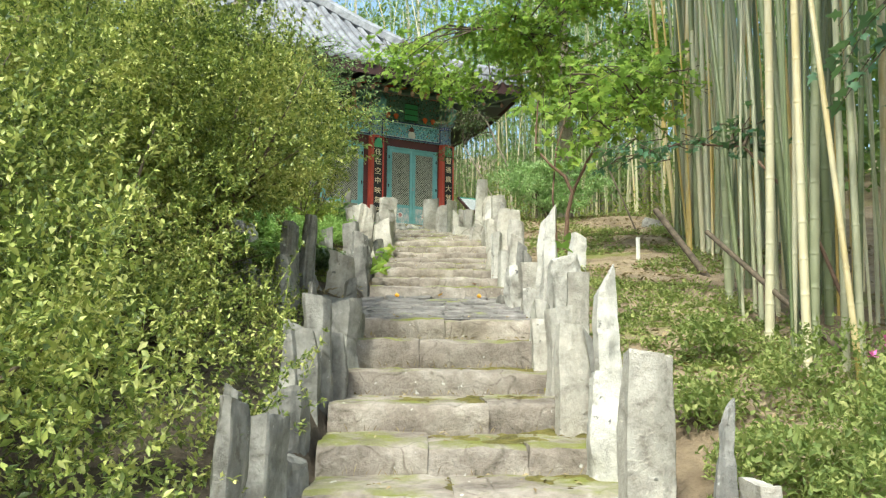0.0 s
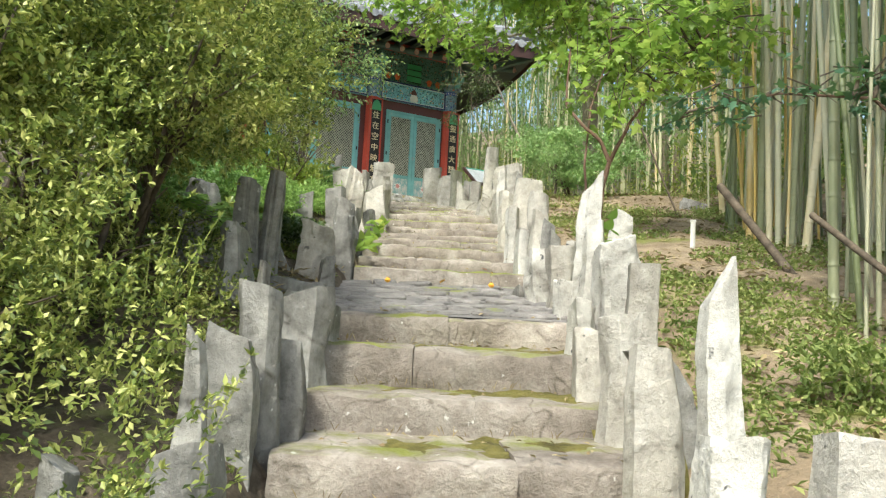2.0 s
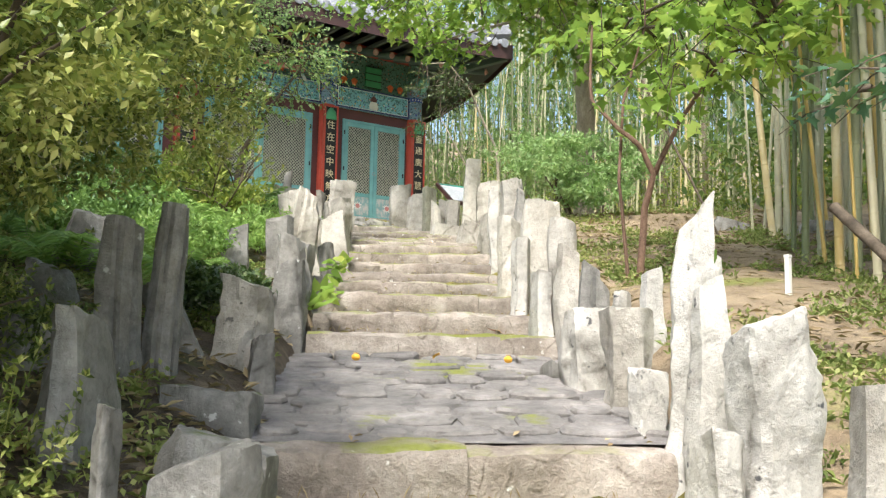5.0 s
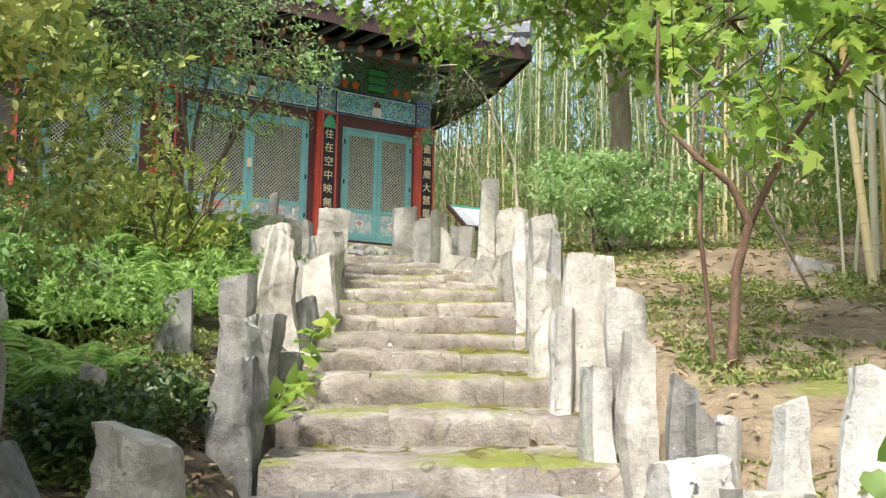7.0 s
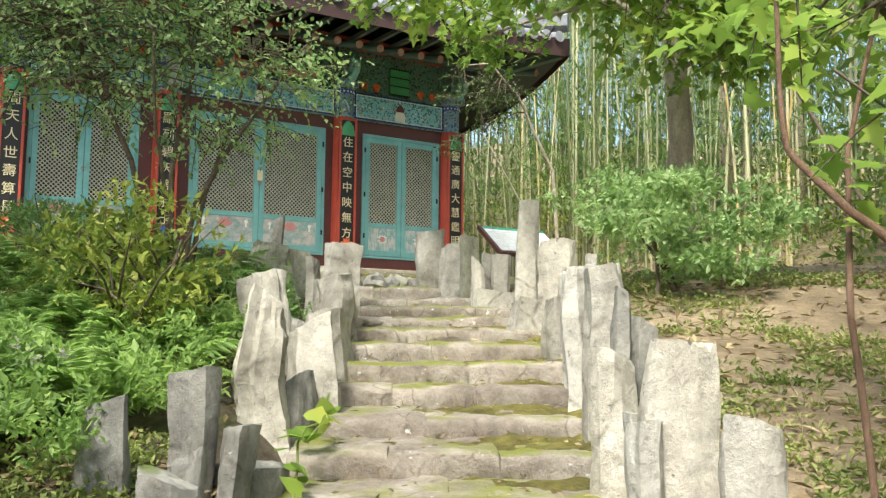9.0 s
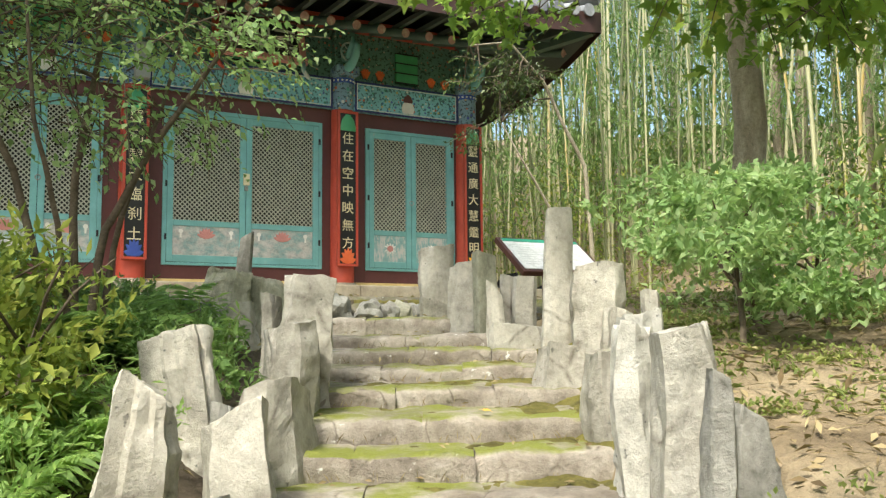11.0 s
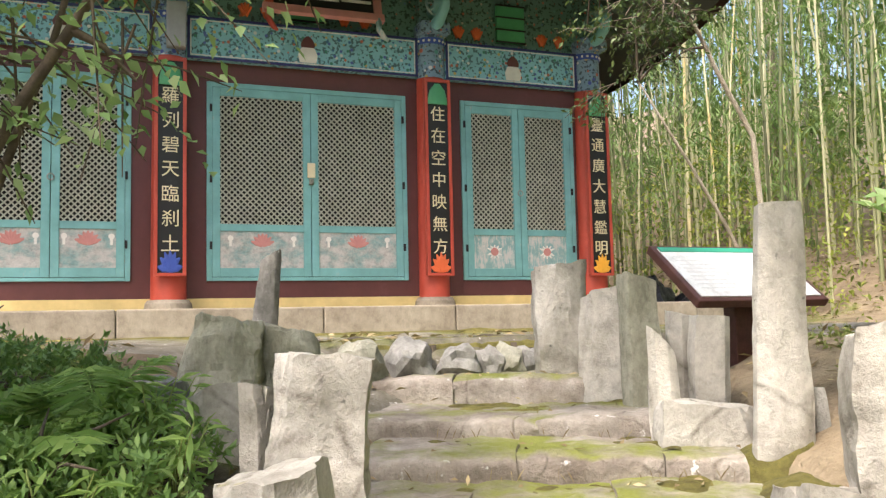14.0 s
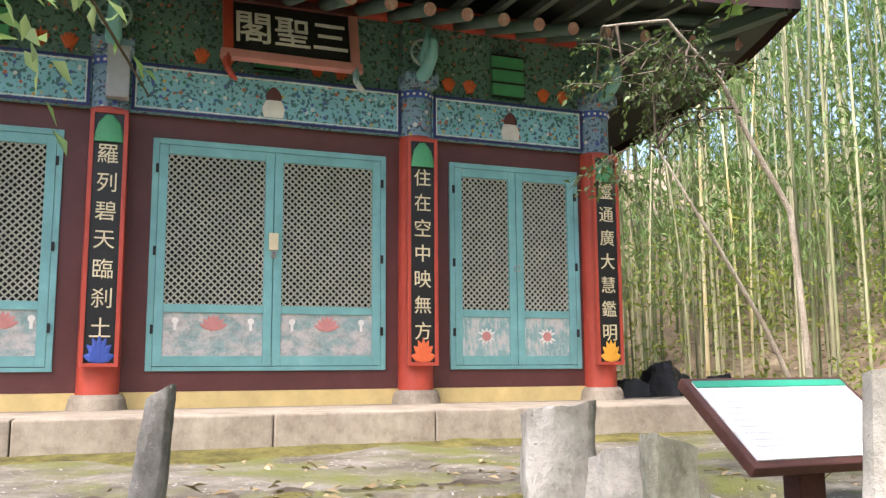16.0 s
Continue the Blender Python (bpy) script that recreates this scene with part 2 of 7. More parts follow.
M_YARD = grainy("gravel_yard", [(0.3, (0.085, 0.075, 0.052)), (0.5, (0.185, 0.165, 0.125)), (0.7, (0.33, 0.31, 0.265))], 2.4, 34, 0.95, 1.0, 0.03, vary=0, moss=((0.10, 0.105, 0.03), 1.3, 0.84), spots=((0.55, 0.53, 0.49), 26, 0.64))
M_HUMUS = grainy("leaf_mould", [(0.3, (0.045, 0.036, 0.026)), (0.5, (0.11, 0.087, 0.062)), (0.75, (0.24, 0.195, 0.14))], 3.0, 34, 0.95, 1.0, 0.05, vary=0, moss=((0.07, 0.08, 0.025), 1.2, 0.9))
M_MOSSBED = grainy("moss", [(0.3, (0.075, 0.065, 0.022)), (0.52, (0.185, 0.165, 0.045)), (0.8, (0.30, 0.265, 0.085))], 5, 120, 1.0, 1.0, 0.03, vary=0)
M_SLAB = grainy("platform_stone", [(0.3, (0.234, 0.192, 0.145)), (0.5, (0.343, 0.296, 0.231)), (0.75, (0.437, 0.385, 0.304))], 2.2, 70, 0.85, 0.4, 0.008, stretch=(1, 1, 0.6))
M_YELLOW = painted("ochre_plaster", (0.72, 0.56, 0.24), (0.62, 0.56, 0.42), 0.70, 0.8)
M_RED = painted("red_paint", (0.50, 0.075, 0.045), (0.42, 0.16, 0.11), 0.74, 0.5)
M_MAROON = painted("maroon_paint", (0.12, 0.038, 0.036), (0.13, 0.06, 0.05), 0.72, 0.5)
M_TEAL = painted("turquoise_paint", (0.20, 0.46, 0.455), (0.40, 0.44, 0.40), 0.66, 0.5, 4)
M_TEALPALE = painted("weathered_turquoise_panel", (0.28, 0.46, 0.45), (0.58, 0.56, 0.52), 0.52, 0.7, 5)
M_LATTICE = painted("faded_lattice_wood", (0.46, 0.47, 0.38), (0.56, 0.54, 0.44), 0.6, 0.7, 6)
# near-black colour stands in for the shade inside the hall
M_INSHADE = painted("interior_shade_colour", (0.010, 0.010, 0.010), (0.02, 0.02, 0.02), 0.8, 0.9)
M_BLACK = painted("black_lacquer", (0.016, 0.016, 0.017), (0.05, 0.05, 0.05), 0.76, 0.45)
M_GOLD = painted("gold_lettering", (0.80, 0.71, 0.46), (0.85, 0.80, 0.66), 0.62, 0.55)
M_CREAM = painted("white_lettering", (0.82, 0.80, 0.74), (0.7, 0.68, 0.6), 0.7, 0.6)
M_BLUE = painted("blue_paint", (0.05, 0.10, 0.42), (0.25, 0.30, 0.5), 0.75, 0.5)
M_INDIGO = painted("indigo_line", (0.03, 0.035, 0.16), (0.1, 0.1, 0.2), 0.75, 0.5)
M_ORANGE = painted("orange_red_paint", (0.80, 0.16, 0.05), (0.75, 0.35, 0.2), 0.75, 0.5)
M_AMBER = painted("amber_paint", (0.85, 0.42, 0.04), (0.8, 0.55, 0.2), 0.75, 0.5)
M_GREEN = painted("green_paint", (0.08, 0.36, 0.16), (0.2, 0.4, 0.25), 0.75, 0.5)
M_PINK = painted("faded_pink_paint", (0.60, 0.26, 0.23), (0.6, 0.48, 0.42), 0.62, 0.6)
M_EAVE = painted("dark_eave_paint", (0.085, 0.10, 0.085), (0.10, 0.09, 0.07), 0.68, 0.6)
M_RAFTER = painted("rafter_paint", (0.09, 0.14, 0.12), (0.20, 0.08, 0.05), 0.62, 0.6)
M_ENDS = painted("rafter_end_paint", (0.50, 0.28, 0.25), (0.55, 0.45, 0.36), 0.55, 0.6, 14)
M_TILE = grainy("roof_tile", [(0.3, (0.13, 0.135, 0.15)), (0.5, (0.24, 0.25, 0.275)), (0.75, (0.40, 0.41, 0.43))], 3, 60, 0.7, 0.5, 0.01)
M_BARK = grainy("grey_bark", [(0.3, (0.28, 0.23, 0.17)), (0.55, (0.46, 0.40, 0.31)), (0.75, (0.60, 0.54, 0.44))], 9, 60, 0.9, 1.0, 0.02, stretch=(1, 1, 0.3))
M_REDBARK = grainy("reddish_bark", [(0.3, (0.10, 0.06, 0.04)), (0.55, (0.20, 0.125, 0.085)), (0.75, (0.30, 0.20, 0.15))], 9, 60, 0.9, 0.8, 0.01, stretch=(1, 1, 0.3))
M_TWIG = grainy("twig_bark", [(0.3, (0.07, 0.055, 0.04)), (0.6, (0.16, 0.125, 0.09)), (0.8, (0.26, 0.21, 0.16))], 12, 80, 0.9, 0.4, 0.004)
M_METAL = grainy("painted_brown_steel", [(0.3, (0.085, 0.035, 0.028)), (0.6, (0.12, 0.05, 0.04)), (0.8, (0.17, 0.08, 0.065))], 5, 90, 0.45, 0.15, 0.002)
M_SIGN = grainy("white_sign_face", [(0.2, (0.80, 0.80, 0.80)), (0.6, (0.86, 0.86, 0.87)), (0.9, (0.88, 0.88, 0.9))], 3, 30, 0.3, 0.0, vary=0)
M_SIGNTXT = grainy("pale_grey_print", [(0.3, (0.72, 0.73, 0.74)), (0.7, (0.78, 0.785, 0.79))], 30, 90, 0.5, 0.0, vary=0)
M_SIGNGREEN = painted("green_sign_strip", (0.03, 0.36, 0.22), (0.05, 0.4, 0.25), 0.8, 0.35)
M_GREYBOX = painted("grey_metal_box", (0.38, 0.39, 0.40), (0.3, 0.3, 0.3), 0.75, 0.4)
M_TARP = grainy("black_sheeting", [(0.3, (0.010, 0.011, 0.013)), (0.6, (0.025, 0.027, 0.03)), (0.8, (0.06, 0.065, 0.07))], 5, 50, 0.4, 0.6, 0.02)
M_STEEL = grainy("dull_steel", [(0.3, (0.35, 0.34, 0.32)), (0.7, (0.5, 0.49, 0.46))], 20, 90, 0.4, 0.1, 0.001, metal=0.9)


def bamboo_paint(name, a, b2, c, one=0.55, each=0.22):
    m, t, b = _nodes(name)
    co = _coord(t, False)
    rnd = t.nodes.new("ShaderNodeObjectInfo").outputs["Random"]
    isl = t.nodes.new("ShaderNodeNewGeometry").outputs["Random Per Island"]
    n = _noise(t, _coord(t), 2.2, 5, 0.65, (1, 1, 0.25))
    f = _math(t, "ADD", _math(t, "MULTIPLY", n, 0.42), _math(t, "ADD", _math(t, "MULTIPLY", rnd, one), _math(t, "MULTIPLY", isl, each)))
    col = _ramp(t, f, [(0.22, a), (0.48, b2), (0.70, c), (0.78, (0.56, 0.50, 0.32)), (0.86, (0.48, 0.34, 0.10))])
    t.links.new(col, b.inputs["Base Color"])
    b.inputs["Roughness"].default_value = 0.45
    _bump(t, b, n, 0.2, 0.004)
    return m


M_CULM = bamboo_paint("bamboo_culm", (0.055, 0.08, 0.028), (0.175, 0.20, 0.095), (0.40, 0.39, 0.265), 0.6, 0.26)
M_CULMFAR = bamboo_paint("far_bamboo_culm", (0.10, 0.12, 0.05), (0.24, 0.25, 0.125), (0.48, 0.46, 0.28), 0.0, 0.62)
M_BLEAF = leafy("bamboo_leaves", [(0.15, (0.09, 0.16, 0.05)), (0.5, (0.17, 0.27, 0.09)), (0.85, (0.31, 0.41, 0.16))], 0.5, 0.45)
# azalea's darkest stop also paints shadowed gaps of the crown, in noise patches
M_AZALEA = leafy("azalea_leaves", [(0.2, (0.045, 0.065, 0.02)), (0.40, (0.15, 0.20, 0.048)), (0.58, (0.36, 0.40, 0.10)), (0.82, (0.62, 0.61, 0.22))], 0.4, 0.3, 1.5)
M_MAPLE = leafy("maple_leaves", [(0.15, (0.13, 0.23, 0.04)), (0.5, (0.27, 0.41, 0.07)), (0.8, (0.45, 0.55, 0.11)), (0.95, (0.58, 0.53, 0.12))], 0.45, 0.55)
M_SHRUB = leafy("shrub_leaves", [(0.15, (0.09, 0.17, 0.05)), (0.5, (0.17, 0.29, 0.085)), (0.85, (0.30, 0.42, 0.14))], 0.5, 0.35)
M_SOFT = leafy("soft_leaves", [(0.15, (0.17, 0.29, 0.11)), (0.5, (0.31, 0.46, 0.19)), (0.85, (0.52, 0.63, 0.33))], 0.5, 0.55)
M_YSHRUB = leafy("yellow_green_leaves", [(0.15, (0.10, 0.15, 0.03)), (0.5, (0.24, 0.29, 0.05)), (0.85, (0.42, 0.42, 0.09))], 0.5, 0.4)
M_DARKLEAF = leafy("dark_glossy_leaves", [(0.15, (0.025, 0.05, 0.018)), (0.5, (0.05, 0.085, 0.03)), (0.85, (0.12, 0.16, 0.05))], 0.35, 0.2)
M_TEALLEAF = leafy("blue_green_leaves", [(0.15, (0.035, 0.09, 0.05)), (0.5, (0.07, 0.16, 0.085)), (0.85, (0.15, 0.26, 0.14))], 0.4, 0.3)
M_FERN = leafy("fern_leaves", [(0.15, (0.14, 0.24, 0.07)), (0.5, (0.25, 0.40, 0.11)), (0.85, (0.40, 0.54, 0.17))], 0.5, 0.58)
M_GRASS = leafy("weed_leaves", [(0.15, (0.11, 0.16, 0.045)), (0.5, (0.23, 0.28, 0.08)), (0.85, (0.42, 0.42, 0.16))], 0.6, 0.4)
M_LITTER = leafy("fallen_leaf", [(0.15, (0.10, 0.065, 0.035)), (0.5, (0.24, 0.17, 0.09)), (0.85, (0.44, 0.35, 0.20))], 0.8, 0.15)
M_FOREST = leafy("forest_leaves", [(0.15, (0.045, 0.09, 0.03)), (0.5, (0.12, 0.19, 0.06)), (0.85, (0.26, 0.33, 0.11))], 0.5, 0.45, 0.4)


def dancheong(name, ground, marks):
    """Painted beam pattern: small flowers and scrolls in several colours on one ground."""
    m, t, b = _nodes(name)
    co = _coord(t)
    v = t.nodes.new("ShaderNodeTexVoronoi")
    v.inputs["Scale"].default_value = 17
    t.links.new(co, v.inputs["Vector"])
    col = _mix(t, _ramp(t, _noise(t, co, 2.5), [(0.35, (0, 0, 0)), (0.7, (1, 1, 1))]), ground, tuple(c * 1.35 for c in ground))
    wave = _noise(t, co, 30, 2, 0.5)
    col = _mix(t, _ramp(t, wave, [(0.55, (0, 0, 0)), (0.58, (1, 1, 1))]), col, tuple(c * 0.35 for c in ground))
    pick = t.nodes.new("ShaderNodeSeparateColor")
    t.links.new(v.outputs["Color"], pick.inputs[0])
    mcol = _ramp(t, pick.outputs[0], [(i / len(marks), c) for i, c in enumerate(marks)])
    t.nodes[-1].color_ramp.interpolation = "CONSTANT"
    dotf = _ramp(t, _math(t, "ADD", v.outputs["Distance"], _math(t, "MULTIPLY", pick.outputs[1], 0.25)), [(0.36, (1, 1, 1)), (0.42, (0, 0, 0))])
    col = _mix(t, dotf, col, mcol)
    t.links.new(col, b.inputs["Base Color"])
    b.inputs["Roughness"].default_value = 0.6
    return m


M_BEAM = dancheong("painted_beam", (0.20, 0.44, 0.50), [(0.5, 0.14, 0.08), (0.08, 0.13, 0.36), (0.62, 0.64, 0.60), (0.05, 0.22, 0.16), (0.55, 0.40, 0.12), (0.05, 0.16, 0.30)])
M_PANEL = dancheong("painted_frieze", (0.10, 0.20, 0.165), [(0.55, 0.13, 0.08), (0.07, 0.20, 0.15), (0.13, 0.32, 0.25), (0.36, 0.12, 0.09), (0.10, 0.19, 0.28), (0.45, 0.40, 0.30)])
M_CAPITAL = dancheong("painted_capital", (0.17, 0.27, 0.36), [(0.5, 0.12, 0.07), (0.06, 0.09, 0.34), (0.62, 0.62, 0.58), (0.10, 0.32, 0.28), (0.55, 0.40, 0.12), (0.3, 0.4, 0.45)])
M_PAINTPANEL = grainy("faded_panel_painting", [(0.35, (0.25, 0.42, 0.42)), (0.48, (0.42, 0.48, 0.46)), (0.56, (0.56, 0.55, 0.52)), (0.75, (0.62, 0.60, 0.56))], 5.0, 45, 0.75, 0.2, 0.004, stretch=(1, 1, 1.6), vary=0)


# ---- ground ----
def axis_lines(lo, hi, step, far):
    a = list(np.arange(lo, hi + 1e-6, step))
    d, x = step, hi
    while x < far:
        d *= 1.35
        x += d
        a.append(x)
    d, x = step, lo
    while x > -far:
        d *= 1.35
        x -= d
        a.insert(0, x)
    return a


gx, gy = axis_lines(-11, 6, 0.13, 700), axis_lines(-20, 4, 0.13, 700)
gv = [(x, y, ground_z(x, y)) for y in gy for x in gx]
nx = len(gx)
gf = [(j * nx + i, j * nx + i + 1, (j + 1) * nx + i + 1, (j + 1) * nx + i) for j in range(len(gy) - 1) for i in range(nx - 1)]
ground = part("ground", mesh_from("ground", gv, gf, True), M_SOIL)
ground.data.materials.append(M_HUMUS)
ground.data.materials.append(M_YARD)
_foot, _along, _right = SP(0, 0, 0), SP(1, 0, 0) - SP(0, 0, 0), SP(0, 1, 0) - SP(0, 0, 0)
for f in ground.data.polygons:
    c = Vector((f.center.x, f.center.y, 0)) - _foot
    edge = 0.35 * noise.noise((f.center.x * 1.3, f.center.y * 1.3, 4.0))
    if c.dot(_right) < -0.85 + 0.3 * edge and c.dot(_along) < 8.9 + edge:
        f.material_index = 1
    elif -4.6 < f.center.y < 0 and -7 < f.center.x < 2.2 + edge and c.dot(_along) > 9.3:
        f.material_index = 2
tagged(ground, "bare soil with leaf litter and moss on a wooded slope", "ground", kind="structure")


# ---- stones ----
def ledge(v):
    """Turns a smooth value into flat plates with short steep edges."""
    k = math.floor(v)
    return k + smooth01(0.72, 1.0, v - k)


def stone_mesh(name, w, d, h, seed, top=0.85, slant=0.1, skew=0.0, rough=1.0, groove=0.0, n=40, sunk=0.25):
    """A split slab on end: flat cleft faces, angular corners, a broken top that falls to one side by slant times its width."""
    rng = random.Random(seed)
    off = Vector((seed * 3.7, seed * 1.9, seed * 0.7))
    rows = max(14, min(34, int((h + sunk) / 0.03)))
    # plan: a crooked rectangle with one or two corners split off
    base = [(-1, -1), (1, -1), (1, 1), (-1, 1)]
    corners = []
    split = rng.sample(range(4), rng.choice((1, 2, 2)))
    for i, (x, y) in enumerate(base):
        x, y = x * rng.uniform(0.86, 1.0), y * rng.uniform(0.8, 1.0)
        if i in split:
            cx, cy = rng.uniform(0.25, 0.75), rng.uniform(0.3, 0.9)
            pair = [(x - math.copysign(cx, x), y), (x, y - math.copysign(cy, y))]
            corners += pair if i in (1, 3) else pair[::-1]
        else:
            corners.append((x, y))
    if split:
        ctr = (sum(c[0] for c in corners) / len(corners), sum(c[1] for c in corners) / len(corners))
        corners.sort(key=lambda c: math.atan2(c[1] - ctr[1], c[0] - ctr[0]))
    k = len(corners)
    per = [math.dist(corners[i], corners[(i + 1) % k]) for i in range(k)]
    tot = sum(per)
    outline = []
    for i in range(n):
        u, j = i / n * tot, 0
        while u > per[j]:
            u -= per[j]
            j += 1
        p, q = corners[j], corners[(j + 1) % k]
        outline.append((p[0] + (q[0] - p[0]) * u / per[j], p[1] + (q[1] - p[1]) * u / per[j]))
    # chips off the top corners and splits down the faces
    chips = []
    for i in range(rng.choice((2, 3, 3))):
        az, el = rng.uniform(0, 6.28), radians(rng.uniform(25, 60))
        nv = Vector((math.cos(az) * math.cos(el), math.sin(az) * math.cos(el), math.sin(el)))
        reach = 1.0 * top
        chips.append((nv, nv.dot(Vector((math.cos(az) * reach, math.sin(az) * reach, 1.0))) - rng.uniform(0.02, 0.13)))
    for i in range(2):
        az = rng.uniform(0, 6.28)
        nv = Vector((math.cos(az), math.sin(az), rng.uniform(0.02, 0.22))).normalized()
        chips.append((nv, rng.uniform(0.84, 1.02)))
    back = rng.uniform(-0.25, 0.25)
    grow = min(1.0, (w + d) * 1.7)
    w, d = w * 1.17, d * 1.15

    def place(ox, oy, f, sc):
        p = Vector((ox * sc, oy * (0.75 * sc + 0.25), f))
        for nv, dd in chips:
            e = nv.dot(p) - dd
            if e > 0:
                p -= nv * e
        fall = slant * w * (0.5 * (1 if slant >= 0 else -1) + 0.5 * p.x / max(top, 0.3)) + back * d * (0.5 + 0.5 * p.y) * (1 if back > 0 else -1)
        z = p.z * (h + sunk) - sunk
        cap = h - max(0.0, fall)
        z = min(z, cap + (z - h) * 0.05)
        swell = 1 + 0.16 * rough * noise.noise(Vector((seed * 1.3, 0, z * 2.6)))
        sway = 0.045 * rough * (noise.noise(Vector((seed * 2.1, 4, z * 2.0))) - noise.noise(Vector((seed * 2.1, 4, 0)))) * grow
        q = Vector((p.x * w / 2 * swell + sway, p.y * d / 2 * swell, z))
        plate = ledge(3.2 * noise.noise(Vector((q.x * 3.2, q.y * 3.2, q.z * 3.4)) + off)) / 3.2
        strata = noise.noise(Vector((q.x * 22, q.y * 22, q.z * 3.0)) + off)
        fine = noise.noise(q * 26 + off)
        chip = max(0.0, noise.noise(q * 7 - off) - 0.3)
        low = noise.noise(q * 1.8 + off)
        amt = (0.034 * plate + 0.009 * strata + 0.006 * fine - 0.05 * chip + 0.022 * low) * rough * grow
        if groove:
            amt -= groove * max(0.0, noise.noise(Vector((ox * 2.6 + seed, oy * 2.6, z * 0.5))) - 0.05) * 0.09
        dv = Vector((ox, oy, 0))
        if dv.length > 1e-4:
            q += dv.normalized() * amt * min(1.0, dv.length * 1.6)
        q.z += (0.012 * noise.noise(Vector((q.x * 14, q.y * 14, seed))) + 0.02 * ledge(2.5 * noise.noise(Vector((q.x * 8, q.y * 8, seed + 5.0)))) / 2.5) * max(0.0, f - 0.7) * 3 * rough * grow
        q.x += skew * max(0.0, q.z / h)
        return q

    verts, faces = [], []
    for r in range(rows + 1):
        f = r / rows
        for (ox, oy) in outline:
            verts.append(place(ox, oy, f, 1.0 + (top - 1.0) * f))
    for r in range(rows):
        for i in range(n):
            faces.append((r * n + i, r * n + (i + 1) % n, (r + 1) * n + (i + 1) % n, (r + 1) * n + i))
    prev = rows * n
    for sh in (0.86, 0.6, 0.32):
        st_ = len(verts)
        for (ox, oy) in outline:
            verts.append(place(ox * sh, oy * sh, 1.0, top))
        for i in range(n):
            faces.append((prev + i, prev + (i + 1) % n, st_ + (i + 1) % n, st_ + i))
        prev = st_
    verts.append(place(0.0, 0.0, 1.0, top))
    for i in range(n):
        faces.append((prev + i, prev + (i + 1) % n, len(verts) - 1))
    me = mesh_from(name, verts, faces, True)
    me.set_sharp_from_angle(angle=radians(26))
    return me


_stone_seed = [10]


def stone(s, l, ztop, w, d, material, label, turn=0.0, z0=None, name="standing_stone", lean=(0, 0), seed=0, **kw):
    """One upright stone: place along and across the stairs, top height, width across, depth along."""
    _stone_seed[0] += 1
    sd = seed or _stone_seed[0]
    p = SP(s, l)
    base = ground_z(p.x, p.y) if z0 is None else z0
    base = min(base, stair_z(min(s, 9.85)) + 0.02) if z0 is None and l > -1.4 and l < 1.2 else base
    h = max(0.12, ztop - base)
    m = pose(p.x, p.y, base, lean[0], lean[1] + (sd * 37 % 7 - 3) * 0.5, -28 + turn + (sd * 53 % 21 - 10))
    ob = part(name, stone_mesh(name, w, d, h, sd, **kw), material)
    ob.matrix_basis = m
    return tagged(ob, label, "stone", "stones lining the stairs")


L_W = "tall whitish split stone standing beside the steps"
L_P = "pale grey split stone standing beside the steps"
L_G = "dark grey weathered stone standing beside the steps"
L_B = "low pale stone block bedded beside the steps"
# right side, from the foot upward
stone(-3.4, 0.66, -3.12, 0.116, 0.2, M_PALE, L_B, top=0.7)
stone(-3.03, 0.64, -2.87, 0.149, 0.14, M_GREY, "slender grey pointed stone standing in weeds", top=0.35, skew=0.05, slant=-0.6)
stone(-2.24, 0.60, -2.72, 0.221, 0.18, M_PALE, "wide flat-topped pale stone slab beside the steps", top=0.86, slant=0.06, rough=0.6)
stone(-1.5, 0.61, -2.79, 0.210, 0.26, M_WHITE, L_W, top=0.8, slant=-0.1)
stone(-1.17, 0.72, -2.21, 0.202, 0.17, M_WHITE, "tall pointed whitish stone blade beside the steps", top=0.42, slant=-0.75, skew=-0.005)
stone(-1.3, 0.62, -2.82, 0.094, 0.3, M_WHITE, L_B, slant=0.2)
stone(-0.83, 0.57, -2.55, 0.239, 0.16, M_PALE, "flat pale stone slab narrowing to its top", top=0.68, slant=0.03, skew=-0.03, rough=0.6)
stone(-0.5, 0.82, -2.49, 0.181, 0.2, M_GREY, "pinkish grey stone leaning against its neighbour", top=0.6, lean=(0, -24), slant=0.3)
stone(-0.15, 0.60, -2.41, 0.150, 0.22, M_PALE, L_P, top=0.85, slant=-0.1)
stone(0.24, 0.79, -2.14, 0.163, 0.13, M_PALE, "narrow square-topped pale stone beside the steps", top=0.93, slant=-0.05, rough=0.5)
stone(0.35, 0.57, -2.46, 0.191, 0.3, M_PALE, L_B, top=0.8, slant=0.15)
stone(0.85, 0.63, -2.30, 0.192, 0.3, M_WHITE, L_B, slant=0.1)
stone(1.42, 0.75, -1.44, 0.253, 0.22, M_WHITE, "very tall whitish stone with black lichen spots", top=0.52, slant=-0.45, skew=0.015, rough=1.2)
stone(1.25, 0.75, -1.77, 0.171, 0.16, M_WHITE, L_W, top=0.62, slant=-0.3, skew=-0.01)
stone(2.5, 1.18, -1.50, 0.227, 0.18, M_WHITE, "broad whitish stone leaning outward beside the steps", top=0.7, skew=0.06, slant=0.3)
stone(0.9, 0.84, -1.90, 0.312, 0.3, M_WHITE, "rounded whitish boulder beside a tall stone", top=0.62, slant=-0.2, rough=1.2)
stone(1.72, 0.67, -2.14, 0.185, 0.26, M_WHITE, L_B, top=0.9, slant=0.1)
stone(2.15, 0.74, -1.86, 0.220, 0.2, M_PALE, "short square greyish stone post beside the landing", top=0.92, slant=0.05)
stone(2.6, 0.68, -1.85, 0.285, 0.26, M_WHITE, "broad flat-faced whitish block beside the landing", top=0.92, slant=-0.05, rough=1.2)
